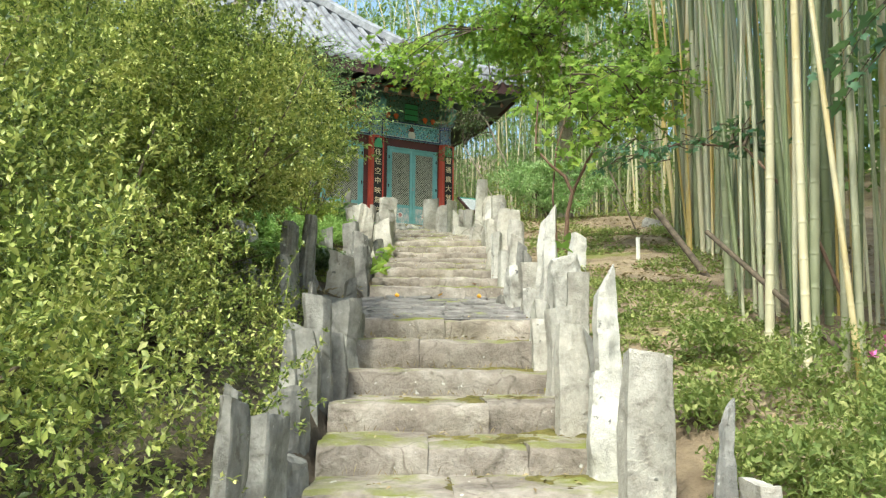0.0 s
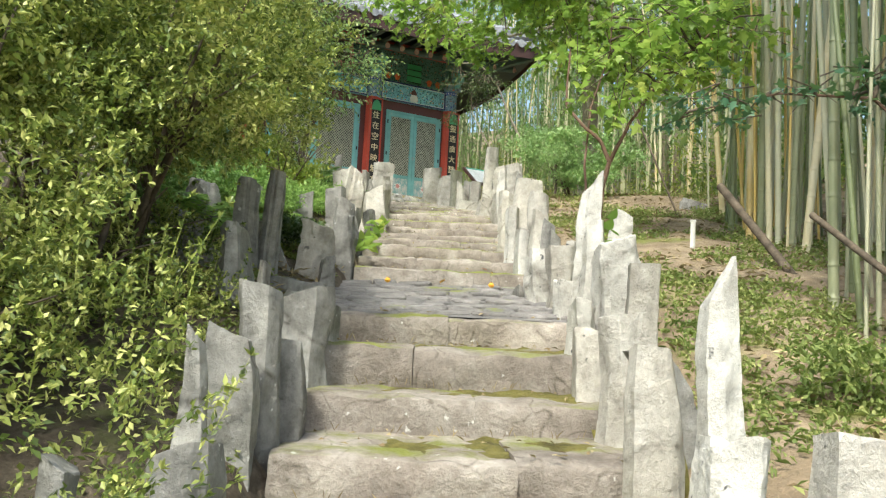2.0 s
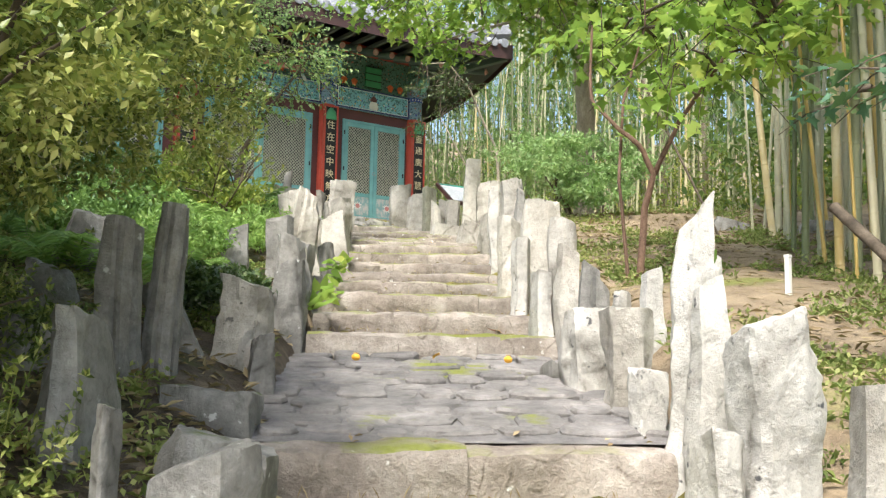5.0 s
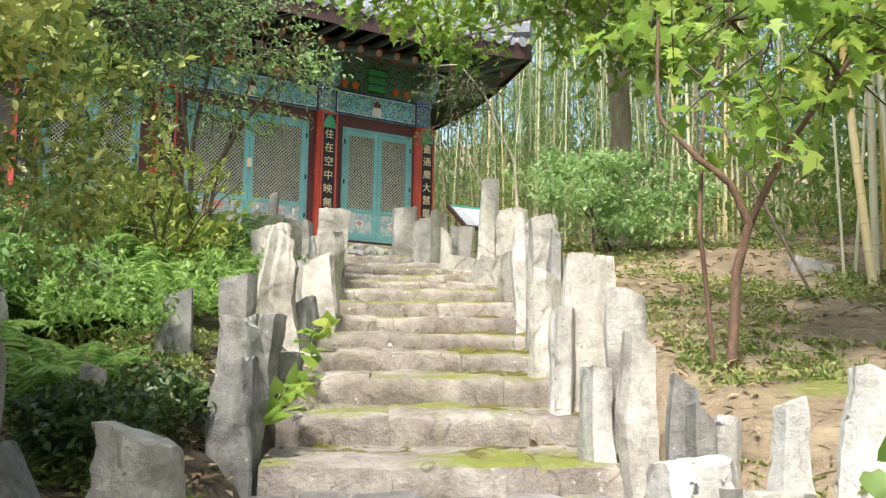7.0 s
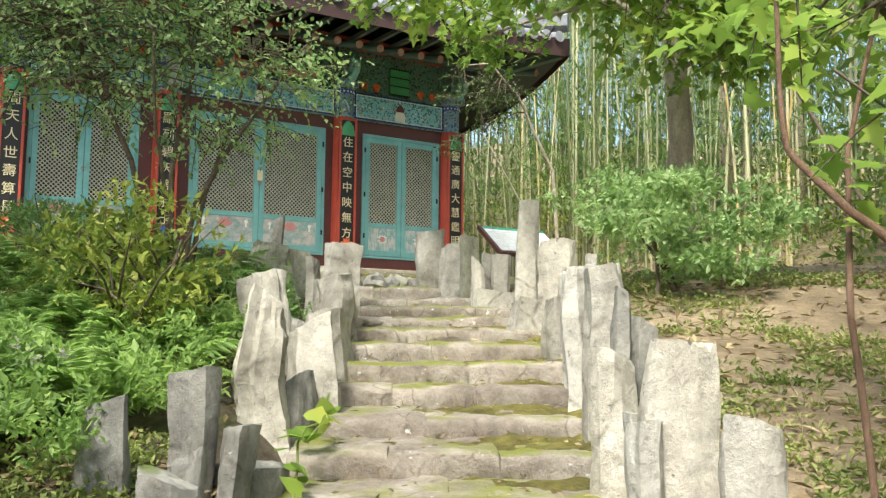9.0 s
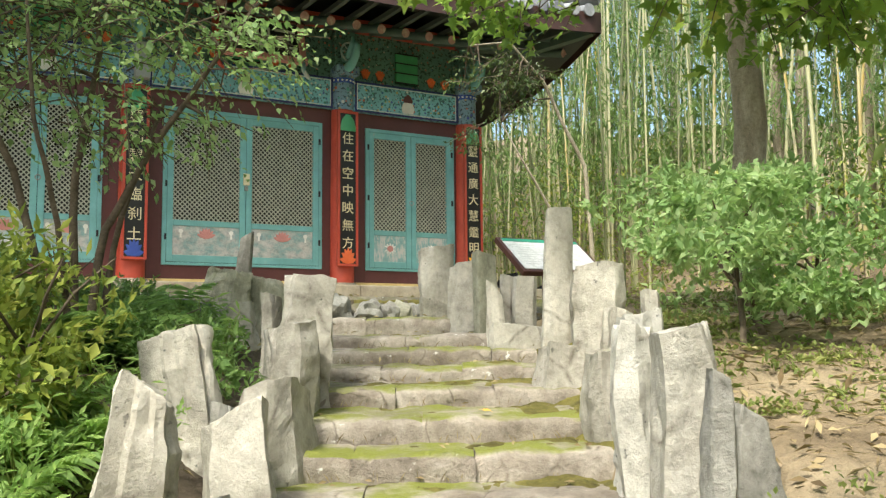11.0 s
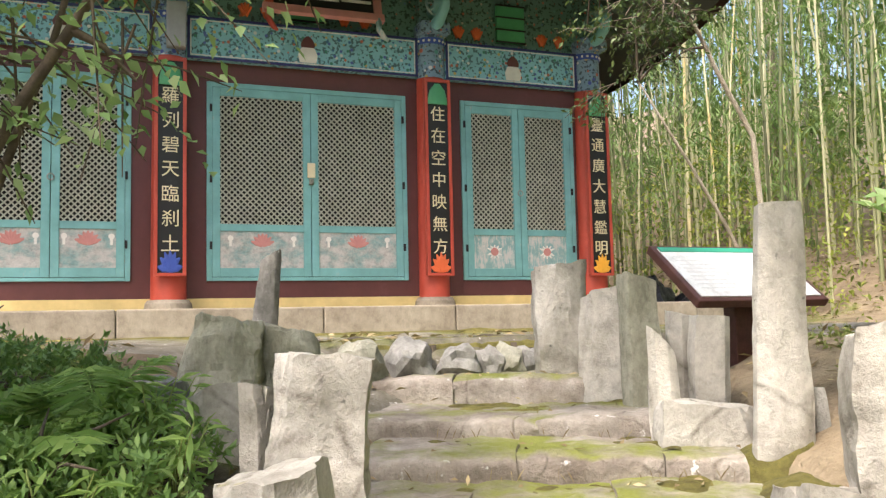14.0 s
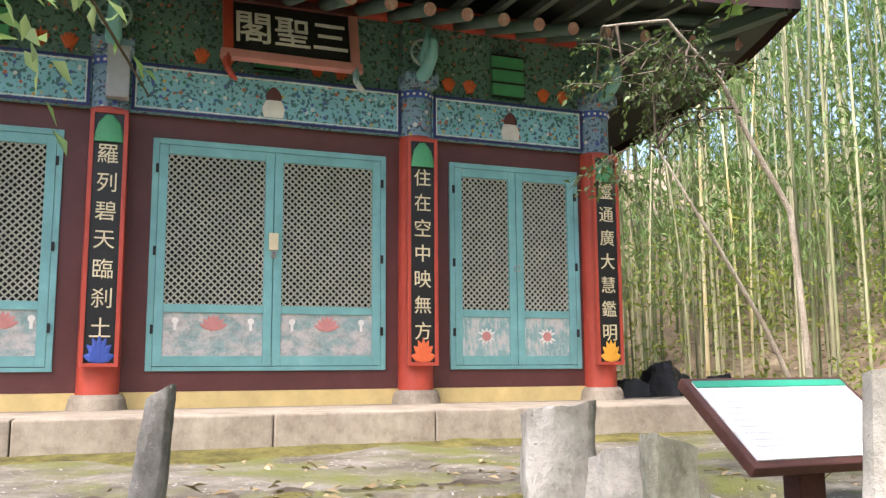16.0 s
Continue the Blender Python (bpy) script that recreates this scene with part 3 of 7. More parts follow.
stone(2.9, 0.55, -2.12, 0.161, 0.26, M_GREY, L_B, slant=0.3)
stone(2.88, 0.70, -1.57, 0.150, 0.16, M_GREY, "brownish grey leaning stone beside the steps", top=0.6, skew=0.02, slant=0.4)
stone(2.8, 0.79, -1.66, 0.135, 0.14, M_GREY, L_G, top=0.6, slant=0.5)
stone(3.0, 0.95, -1.72, 0.128, 0.12, M_WHITE, "small rounded whitish stone behind the landing wall", top=0.66)
stone(2.54, 0.97, -1.63, 0.165, 0.15, M_WHITE, "small pointed whitish stone behind the landing wall", top=0.48, slant=-0.2)
stone(3.46, 0.75, -1.39, 0.150, 0.18, M_PALE, L_P, top=0.72, slant=0.5)
stone(3.74, 0.79, -1.20, 0.173, 0.18, M_PALE, "pale stone slab with a rounded slanting top", top=0.8, slant=0.25)
stone(4.42, 0.77, -0.97, 0.261, 0.17, M_PALE, "tall rounded pale stone slab beside the steps", top=0.88, slant=0.04, rough=0.6)
stone(4.35, 0.60, -1.26, 0.116, 0.2, M_WHITE, L_W, top=0.9, slant=-0.1)
stone(3.75, 0.64, -1.55, 0.122, 0.3, M_WHITE, L_B, slant=0.15)
stone(5.05, 0.66, -0.99, 0.251, 0.26, M_PALE, L_P, top=0.8, slant=0.3)
stone(5.95, 1.03, -0.82, 0.232, 0.3, M_GREY, "dark rounded boulder behind the wall", top=0.6, slant=0.3)
stone(4.75, 0.69, -1.27, 0.116, 0.3, M_WHITE, L_B, slant=0.1)
stone(5.75, 0.77, -0.55, 0.192, 0.24, M_PALE, "big angular pale stone with a slanting cut top", top=0.86, slant=-0.22)
stone(5.5, 0.80, -0.69, 0.152, 0.24, M_GREY, L_G, top=0.55, slant=0.3)
stone(6.6, 0.80, -0.48, 0.190, 0.2, M_WHITE, "knobbly whitish stone standing beside the steps", rough=1.7, slant=-0.15, top=0.85)
stone(6.3, 0.74, -0.54, 0.145, 0.24, M_WHITE, L_W, rough=1.2, top=0.9)
stone(7.0, 0.99, -0.38, 0.101, 0.12, M_PALE, "small rounded whitish stone beside the steps", top=0.7)
stone(7.25, 0.87, -0.44, 0.143, 0.2, M_PALE, L_P, top=0.85, slant=0.2)
stone(7.15, 0.80, -0.65, 0.251, 0.34, M_PALE, L_B, slant=-0.1)
stone(7.93, 0.90, -0.15, 0.285, 0.2, M_PALE, "broad pale stone slab with a jagged top", slant=-0.14, top=0.95)
stone(8.0, 0.76, -0.63, 0.457, 0.34, M_PALE, L_B, slant=0.1)
stone(7.6, 0.90, -0.45, 0.126, 0.16, M_PALE, L_P, top=0.8)
stone(8.84, 0.78, 0.29, 0.226, 0.15, M_PALE, "tall straight square-topped pale stone post", top=0.72, skew=0.045, slant=0.0, rough=0.4)
stone(8.95, 0.92, -0.44, 0.111, 0.14, M_GREY, L_G, top=0.7)
# row closing the head of the stairs
stone(9.4, 0.61, -0.15, 0.164, 0.12, M_PALE, "narrow upright pale stone in the row at the top", top=0.85, slant=0.05, rough=0.6)
stone(9.15, 0.40, -0.18, 0.202, 0.13, M_PALE, "small tilted pale stone in the row at the top", top=0.5, slant=0.5, skew=-0.02)
stone(9.1, 0.52, -0.50, 0.378, 0.24, M_PALE, "low pinkish block under the row of stones", top=0.95)
stone(9.5, 0.48, -0.12, 0.142, 0.12, M_PALE, "small pale stone behind the row at the top", top=0.75, slant=0.2)
stone(9.66, 0.33, 0.08, 0.205, 0.15, M_OLIVE, "slim brownish stone in the row at the top", top=0.8, slant=0.25, skew=-0.015, rough=0.6)
stone(9.88, 0.16, 0.03, 0.25, 0.16, M_PALE, "pale grey stone slab with a slanting top", top=0.85, slant=-0.2)
stone(10.05, -0.05, 0.17, 0.31, 0.17, M_PALE, "broad pale stone slab with a notched top", top=0.92, slant=-0.12)
# left side, from the foot upward
stone(-2.95, -1.04, -2.88, 0.092, 0.26, M_GREY, L_G, top=0.9)
stone(-2.3, -1.00, -2.98, 0.127, 0.26, M_GREY, L_G, top=0.9, slant=-0.1)
stone(-1.95, -1.20, -2.87, 0.135, 0.24, M_GREY, L_G, top=0.55, slant=0.3)
stone(-1.7, -0.97, -3.22, 0.115, 0.3, M_GREY, L_G, slant=0.3)
stone(-1.33, -1.07, -2.54, 0.117, 0.16, M_GREY, L_G, top=0.4, slant=0.4, skew=-0.02)
stone(-1.35, -1.06, -2.89, 0.209, 0.26, M_GREY, L_G, top=0.8, slant=-0.3)
stone(-0.72, -1.05, -2.54, 0.191, 0.18, M_GREY, "grey flat stone slab with a slanting top", top=0.75, slant=0.3, skew=-0.01)
stone(-0.5, -1.00, -2.35, 0.194, 0.18, M_GREY, "grey lichened stone slab with a pointed top", top=0.72, slant=0.2, skew=-0.01)
stone(-0.2, -0.89, -2.59, 0.099, 0.3, M_GREY, "low grey boulder beside the steps", slant=0.2)
stone(0.3, -1.12, -2.21, 0.090, 0.14, M_GREY, L_G, top=0.4)
stone(0.5, -0.94, -2.31, 0.304, 0.36, M_GREY, "low grey boulder beside the steps", slant=-0.3, top=0.8)
stone(1.0, -0.97, -2.31, 0.364, 0.4, M_GREY, "low grey boulder beside the steps", slant=0.2, top=0.85)
stone(1.0, -1.43, -1.93, 0.243, 0.45, M_GREY, "large rounded dark boulder beside the landing", top=0.7, rough=1.2)
stone(1.7, -1.49, -1.57, 0.171, 0.19, M_GREY, "dark weathered stone post like old timber", groove=0.8, top=0.85, slant=0.08, rough=0.6)
stone(1.86, -1.36, -1.48, 0.149, 0.17, M_GREY, "dark weathered stone post like old timber", groove=0.8, top=0.8, slant=0.1, skew=0.03, rough=0.6)
stone(1.75, -1.13, -2.28, 0.405, 0.5, M_GREY, "flat grey kerb stone along the landing", top=0.95)
stone(2.4, -1.33, -1.72, 0.168, 0.22, M_GREY, "dark stone slab leaning against its neighbour", lean=(0, -24), slant=0.2, top=0.8)
stone(2.5, -1.10, -1.71, 0.285, 0.28, M_PALE, "rough pale boulder beside the landing", rough=1.5, slant=0.25, top=0.72)
stone(2.35, -0.99, -2.00, 0.146, 0.34, M_GREY, L_G, slant=-0.2)
stone(3.7, -0.97, -1.35, 0.214, 0.26, M_GREY, "dark grey boulder beside the steps", slant=0.25, top=0.7)
stone(3.4, -1.49, -1.58, 0.151, 0.22, M_GREY, "dark grey rock among ivy", top=0.6, slant=0.2)
stone(3.55, -0.98, -1.53, 0.220, 0.26, M_GREY, "dark grey boulder beside the steps", top=0.7, slant=-0.2)
stone(4.08, -1.03, -1.34, 0.180, 0.18, M_GREY, "grey stone slab with a slanting top", slant=-0.35, top=0.72, skew=0.02)
stone(4.55, -1.45, -1.20, 0.178, 0.15, M_GREY, "bluish grey short stone beside the steps", slant=-0.3, top=0.9)
stone(4.8, -1.16, -1.09, 0.184, 0.18, M_GREY, L_G, slant=-0.2, top=0.8)
stone(4.7, -0.99, -1.31, 0.137, 0.3, M_GREY, L_G, slant=-0.2)
stone(5.0, -0.95, -1.52, 0.254, 0.3, M_GREY, L_G, slant=0.1)
stone(5.74, -1.04, -0.67, 0.273, 0.22, M_PALE, "pale rough stone with a broken top", rough=1.4, groove=0.6, slant=0.35, top=0.62)
stone(6.5, -0.95, -0.84, 0.125, 0.2, M_GREY, L_G, slant=0.2)
stone(5.95, -0.9, -1.12, 0.186, 0.36, M_GREY, L_G, slant=-0.5)
stone(6.75, -1.15, -0.53, 0.303, 0.22, M_PALE, "tall grooved pale stone standing beside the steps", groove=0.7, rough=1.3, slant=-0.2, top=0.85, skew=-0.05)
stone(6.35, -0.86, -0.81, 0.290, 0.5, M_PALE, "long grey kerb stone sloping along the steps", slant=-0.35, top=0.9)
stone(6.95, -0.86, -0.72, 0.338, 0.55, M_PALE, "long grey kerb stone sloping along the steps", slant=-0.35, top=0.9)
stone(7.5, -0.82, -0.50, 0.260, 0.5, M_PALE, "long pale kerb stone sloping along the steps", slant=-0.15, top=0.95)
stone(8.0, -1.03, -0.32, 0.110, 0.24, M_PALE, L_P, top=0.85)
stone(7.85, -0.81, -0.23, 0.280, 0.24, M_PALE, "blocky pale stone with a flat top", top=0.9, slant=0.05)
stone(8.5, -1.38, -0.35, 0.36, 0.36, M_PALE, "grey boulder beside the steps", top=0.8, slant=-0.2)
stone(9.1, -1.57, -0.07, 0.37, 0.34, M_OLIVE, "mossy greenish boulder at the head of the stairs", top=0.78, slant=0.12, rough=1.7)
stone(9.2, -1.30, -0.14, 0.30, 0.3, M_OLIVE, "mossy greenish boulder at the head of the stairs", top=0.8, slant=0.1, rough=1.6)
stone(9.67, -1.59, 0.25, 0.168, 0.12, M_GREY, "slim dark greenish stone with a pointed top", top=0.45, slant=-0.3, skew=0.015)
stone(8.6, -1.63, -0.33, 0.219, 0.3, M_GREY, "grey boulder among ferns", top=0.7)
for s, l, w, z in ((3.0, -2.2, 0.4, -1.62), (1.75, -1.9, 0.62, -1.9), (4.3, -2.4, 0.4, -1.15), (6.1, 3.9, 0.7, -0.95), (6.7, 3.2, 0.5, -0.9), (5.4, -2.1, 0.35, -0.95)):
    stone(s, l, z, w, w * 0.8, M_GREY, "rounded grey boulder lying on the slope", name="boulder", slant=0.15, top=0.55, rough=1.2)["group"] = "boulders on the slope"

# ---- stairs ----
def block_mesh(name, w, d, h, seed, wob=0.024):
    """A rough-hewn step block, origin in the middle of its top front edge; front towards -y."""
    nxx, nyy, nzz = max(8, int(w / 0.045)), max(5, int(d / 0.07)), 6
    off = Vector((seed * 2.3, seed * 5.1, seed * 0.37))
    bm = bmesh.new()
    idx = {}

    def v(i, j, k):
        key = (i, j, k)
        if key not in idx:
            x, y, z = w * (i / nxx - 0.5), d * j / nyy, -h * (1 - k / nzz)
            c = 0.022
            ex = min(i, nxx - i) == 0
            if k == nzz and j == 0:
                y += c * 0.6
                z -= c * 0.7
            if ex and k == nzz:
                x *= 1 - 0.006 / w
                z -= 0.005
            p = Vector((x, y, z))
            q = p * 5 + off
            a = Vector((noise.noise(q), noise.noise(q + Vector((7, 0, 0))), noise.noise(q + Vector((0, 7, 0)))))
            fine = noise.noise(p * 17 + off) * 0.45 - max(0, noise.noise(p * 9 - off) - 0.3) * 1.2
            big = noise.noise(p * 1.4 + off)
            p += Vector((a.x * 0.5, a.y + fine + big * 1.2, (a.z + fine) * 0.75)) * wob
            idx[key] = bm.verts.new(p)
        return idx[key]

    for i in range(nxx):
        for j in range(nyy):
            bm.faces.new((v(i, j, nzz), v(i + 1, j, nzz), v(i + 1, j + 1, nzz), v(i, j + 1, nzz)))
        for k in range(nzz):
            bm.faces.new((v(i, 0, k), v(i + 1, 0, k), v(i + 1, 0, k + 1), v(i, 0, k + 1)))
    for k in range(nzz):
        for j in range(nyy):
            bm.faces.new((v(0, j, k), v(0, j, k + 1), v(0, j + 1, k + 1), v(0, j + 1, k)))
            bm.faces.new((v(nxx, j, k), v(nxx, j + 1, k), v(nxx, j + 1, k + 1), v(nxx, j, k + 1)))
    me = bpy.data.meshes.new(name)
    bmesh.ops.recalc_face_normals(bm, faces=bm.faces)
    bm.to_mesh(me)
    bm.free()
    me.polygons.foreach_set("use_smooth", [True] * len(me.polygons))
    me.set_sharp_from_angle(angle=radians(50))
    return me


stairs = thing("stone_stairs", pose(0, 0, 0), "worn rough stone steps with moss in the joints", "stairs", kind="structure")
rs = random.Random(5)
# joints across each step, as shares of its width
JOINTS = {6: (0.45,), 7: (0.38, 0.72), 8: (0.62,), 9: (0.55,), 10: (0.36,), 11: (0.5,), 12: (0.74,), 13: (0.34, 0.78), 14: (0.28, 0.48, 0.76), 15: (0.3, 0.64), 16: (0.42,), 17: (0.3, 0.62), 18: (0.25, 0.6), 19: (0.45,), 20: (0.35, 0.7), 21: (0.3, 0.62, 0.85), 22: (0.42, 0.8), 23: (0.6,), 24: (0.5, 0.9)}
for i, (s, z) in enumerate(zip(STEP_S, STEP_Z)):
    left, right = -0.9, 0.66
    if i >= 12:
        left, right = -0.86, 0.76
    if i >= 21:
        left, right = -0.9, (0.72, 0.62, 0.45, 0.36)[i - 21]
    if i >= 23:
        left = (-1.12, -1.62)[i - 23]
    nxt = STEP_S[i + 1] if i + 1 < len(STEP_S) else s + 0.5
    rise = z - (STEP_Z[i - 1] if i else z - 0.17)
    cuts = [0.0, *JOINTS.get(i, (0.5,)), 1.0]
    for a, b in zip(cuts, cuts[1:]):
        x0, x1 = left + (right - left) * a - 0.002, left + (right - left) * b + 0.002
        deep = (0.34 if i == 11 else nxt - s + 0.14)
        me = block_mesh("step_block", x1 - x0, deep, rise + 0.12, rs.randrange(999))
        ob = part("step_block", me, M_STEP, stairs)
        p = SP(s + rs.uniform(-0.015, 0.015), (x0 + x1) / 2, z + rs.uniform(-0.012, 0.01))
        ob.matrix_basis = pose(p.x, p.y, p.z, rs.uniform(-0.6, 1.2), rs.uniform(-0.7, 0.7), -28 + rs.uniform(-0.8, 0.8))
# moss that fills the back of the treads, thicker along the right edge
def moss_strip(s0, s1, l0, l1, z, seed):
    n1, n2 = 60, 14
    vs = []
    for j in range(n2 + 1):
        for i in range(n1 + 1):
            u, v2 = i / n1, j / n2
            l, s = l0 + (l1 - l0) * u, s0 + (s1 - s0) * v2
            bul = math.sin(math.pi * min(1, v2 * 0.55 + 0.02)) * (0.45 + 0.9 * (noise.noise((l * 3.1, s * 3, seed)) + 0.25)) * (0.35 + 0.65 * smooth01(-0.3, 0.6, l))
            bul = min(bul, 1.0) * smooth01(0, 0.12, u) * smooth01(0, 0.1, 1 - u)
            vs.append(SP(s, l, z - 0.022 + 0.052 * bul + 0.014 * noise.noise((l * 16, s * 16, seed)) + 0.02 * noise.noise((l * 7, s * 9, seed + 3))))
    return mesh_from("moss", vs, [(j * (n1 + 1) + i, j * (n1 + 1) + i + 1, (j + 1) * (n1 + 1) + i + 1, (j + 1) * (n1 + 1) + i) for j in range(n2) for i in range(n1)], True)


for i in range(5, 24):
    if i == 11:
        continue
    part("moss_patch", moss_strip(STEP_S[i] + 0.17, STEP_S[i + 1] + 0.05, -0.8 if i > 11 else -0.6, 0.72 if i < 21 else 0.55, STEP_Z[i], i * 1.7), M_MOSSBED, stairs, "yellow-green moss")

# mossy shoulder between the treads and the stones
def moss_shoulder(s0, s1, l0, l1, seed):
    n1, n2 = int((s1 - s0) / 0.06), 12
    vs = []
    for j in range(n2 + 1):
        for i in range(n1 + 1):
            s_, v2 = s0 + (s1 - s0) * i / n1, j / n2
            edge = 0.07 * noise.noise((s_ * 2.3, seed, 1.0)) + 0.03 * noise.noise((s_ * 7, seed, 2.0))
            l_ = l0 + edge + (l1 - l0 - edge) * v2
            i_ = max(1, min(len(STEP_S) - 1, int(np.searchsorted(STEP_S, s_)) - 1))
            rise_ = smooth01(-0.03, 0.10, s_ - STEP_S[i_])
            z_ = STEP_Z[i_ - 1] + (STEP_Z[i_] - STEP_Z[i_ - 1]) * rise_ - 0.035 + 0.09 * smooth01(0, 1, v2) + 0.035 * noise.noise((s_ * 4, l_ * 5, seed)) + 0.012 * noise.noise((s_ * 18, l_ * 18, seed))
            vs.append(SP(s_, l_, z_))
    return mesh_from("moss", vs, [(j * (n1 + 1) + i, j * (n1 + 1) + i + 1, (j + 1) * (n1 + 1) + i + 1, (j + 1) * (n1 + 1) + i) for j in range(n2) for i in range(n1)], True)


part("moss_shoulder", moss_shoulder(3.6, 9.0, 0.50, 0.88, 3.0), M_MOSSBED, stairs, "thick yellow-green moss beside the stones")
part("moss_shoulder", moss_shoulder(-3.0, 1.3, 0.52, 0.76, 6.0), M_MOSSBED, stairs, "thick yellow-green moss beside the stones")

# landing of irregular flat stones
rl = random.Random(8)
s = STEP_S[11] + 0.26
row = 0
while s < STEP_S[12] - 0.02:
    deep = rl.uniform(0.12, 0.2)
    l = -0.92 + rl.uniform(-0.1, 0)
    while l < 0.70:
        wid = rl.uniform(0.14, 0.40)
        dp = deep * rl.uniform(0.85, 1.25)
        bm = bmesh.new()
        k = 12
        ring = []
        for q in range(k):
            a = 2 * math.pi * q / k
            e = (abs(math.cos(a)) ** 7 + abs(math.sin(a)) ** 7) ** (-1 / 7) * rl.uniform(0.93, 1.03)
            ring.append((math.cos(a) * e * (wid / 2 - 0.008), math.sin(a) * e * (dp / 2 - 0.004)))
        lo = [bm.verts.new((x, y, -0.08)) for x, y in ring]
        mi = [bm.verts.new((x, y, -0.012)) for x, y in ring]
        hi = [bm.verts.new((x * 0.9, y * 0.88, rl.uniform(-0.003, 0.003))) for x, y in ring]
        for q in range(k):
            w2 = (q + 1) % k
            bm.faces.new((lo[q], lo[w2], mi[w2], mi[q]))
            bm.faces.new((mi[q], mi[w2], hi[w2], hi[q]))
        bm.faces.new(hi)
        ob = part("paving_stone", bm, M_LAND, stairs)
        p = SP(s + deep / 2 + rl.uniform(-0.03, 0.03), l + wid / 2, -2.43 + (s + deep / 2 - 1.45) * 0.155 + rl.uniform(-0.014, 0.012))
        ob.matrix_basis = pose(p.x, p.y, p.z, rl.uniform(6, 11), rl.uniform(-2, 2), -28 + rl.uniform(-16, 16))
        l += wid
    s += deep
bed = [SP(a, b, -2.447 + (a - 1.45) * 0.155) for a, b in ((1.5, -1.0), (3.3, -1.0), (3.3, 0.75), (1.5, 0.75))]
part("landing_bed", mesh_from("landing_bed", bed, [(0, 3, 2, 1)]), M_LAND, stairs, "dark earth between the stones")

# rubble wall behind the top step
rubble = thing("rubble_wall", pose(-1.9, -4.02, -0.47), "low retaining wall of rough rubble stones with moss", "wall", kind="structure")
x = -3.15
rr = random.Random(3)


def rubble_mesh(w, h, d, seed):
    bm = bmesh.new()
    bmesh.ops.create_icosphere(bm, subdivisions=3, radius=1.0)
    off = Vector((seed * 1.7, seed * 0.9, seed * 3.1))
    k = rr.uniform(-0.35, 0.35)
    for v in bm.verts:
        c = v.co
        e = (abs(c.x) ** 3.4 + abs(c.y) ** 3.4 + abs(c.z) ** 3.4) ** (-1 / 3.4)
        p = Vector((c.x, c.y, c.z)) * e
        p *= 1 + 0.42 * noise.noise(p * 1.2 + off) + 0.16 * noise.noise(p * 2.6 + off)
        v.co = Vector(((p.x * (1 - 0.32 * p.z) + k * p.z * 0.4) * w / 2, p.y * d / 2, p.z * h / 2))
    me = bpy.data.meshes.new("rubble_stone")
    bm.to_mesh(me)
    bm.free()
    me.polygons.foreach_set("use_smooth", [True] * len(me.polygons))
    me.set_sharp_from_angle(angle=radians(28))
    return me


while x < -0.75:
    w = rr.choice((0.12, 0.22, 0.26, 0.30)) * rr.uniform(0.9, 1.1)
    h = rr.uniform(0.20, 0.26) * (0.8 if w < 0.2 else 1)
    ob = part("rubble_stone", rubble_mesh(w, h, 0.26, rr.randrange(500)), M_OLIVE if rr.random() < 0.35 else M_GREY, rubble)
    ob.matrix_basis = pose(x + w / 2 + 1.9, rr.uniform(-0.03, 0.03), h / 2 - 0.035, rr.uniform(-8, 8), rr.uniform(-14, 14), rr.uniform(-12, 12))
    x += w * rr.uniform(1.0, 1.18)
# earth bank between the stones, uneven, with a mossy brow
ev = []
for j in range(13):
    for i in range(61):
        u, f = -1.3 + 2.55 * i / 60, j / 12
        lift = 0.03 * noise.noise((u * 5, 2.0, 1.0)) + 0.015 * noise.noise((u * 14, 2.0, 1.0))
        if f < 0.6:
            y_, z_ = 0.10 * (f / 0.6) ** 2, -0.08 + (0.275 + lift) * f / 0.6
        else:
            y_, z_ = 0.10 + 0.32 * (f - 0.6) / 0.4, 0.195 + lift + 0.03 * (f - 0.6) / 0.4
        k_ = 0.035 * noise.noise((u * 6, f * 5, 7.0)) + 0.015 * noise.noise((u * 18, f * 14, 7.0))
        ev.append((u, y_ + k_, z_ + k_ * 0.4))
bank = part("packed_earth", mesh_from("packed_earth", ev, [(j * 61 + i, j * 61 + i + 1, (j + 1) * 61 + i + 1, (j + 1) * 61 + i) for j in range(12) for i in range(60)], True), M_HUMUS, rubble, "dark packed earth with moss on its brow")
bank.data.materials.append(M_MOSSBED)
for f in bank.data.polygons:
    if f.center.z > 0.155 + 0.05 * noise.noise((f.center.x * 6, 0.0, 3.0)) and f.center.y < 0.33 + 0.08 * noise.noise((f.center.x * 5, 1.0, 3.0)):
        f.material_index = 1

# ---- platform of the hall ----
plat = thing("stone_platform", pose(0, 0, 0), "raised platform edged with long dressed stones", "platform", kind="structure")
x = -6.0
for w in (1.35, 1.15, 1.62, 1.18, 1.30, 1.25, 1.1):
    part("edge_stone", box_bm(x + 0.004, x + w - 0.004, -1.52, -1.16, -0.32, 0.0, 0.014), M_SLAB, plat)
    x += w
    if x > 2.7:
        break
part("platform_fill", box_bm(-5.9, x - 0.05, -1.17, 5.2, -0.45, -0.006), M_SLAB, plat)
for sx in (-6.0, x - 0.36):
    part("edge_stone", box_bm(sx, sx + 0.36, -1.15, 5.2, -0.32, -0.001, 0.014), M_SLAB, plat)
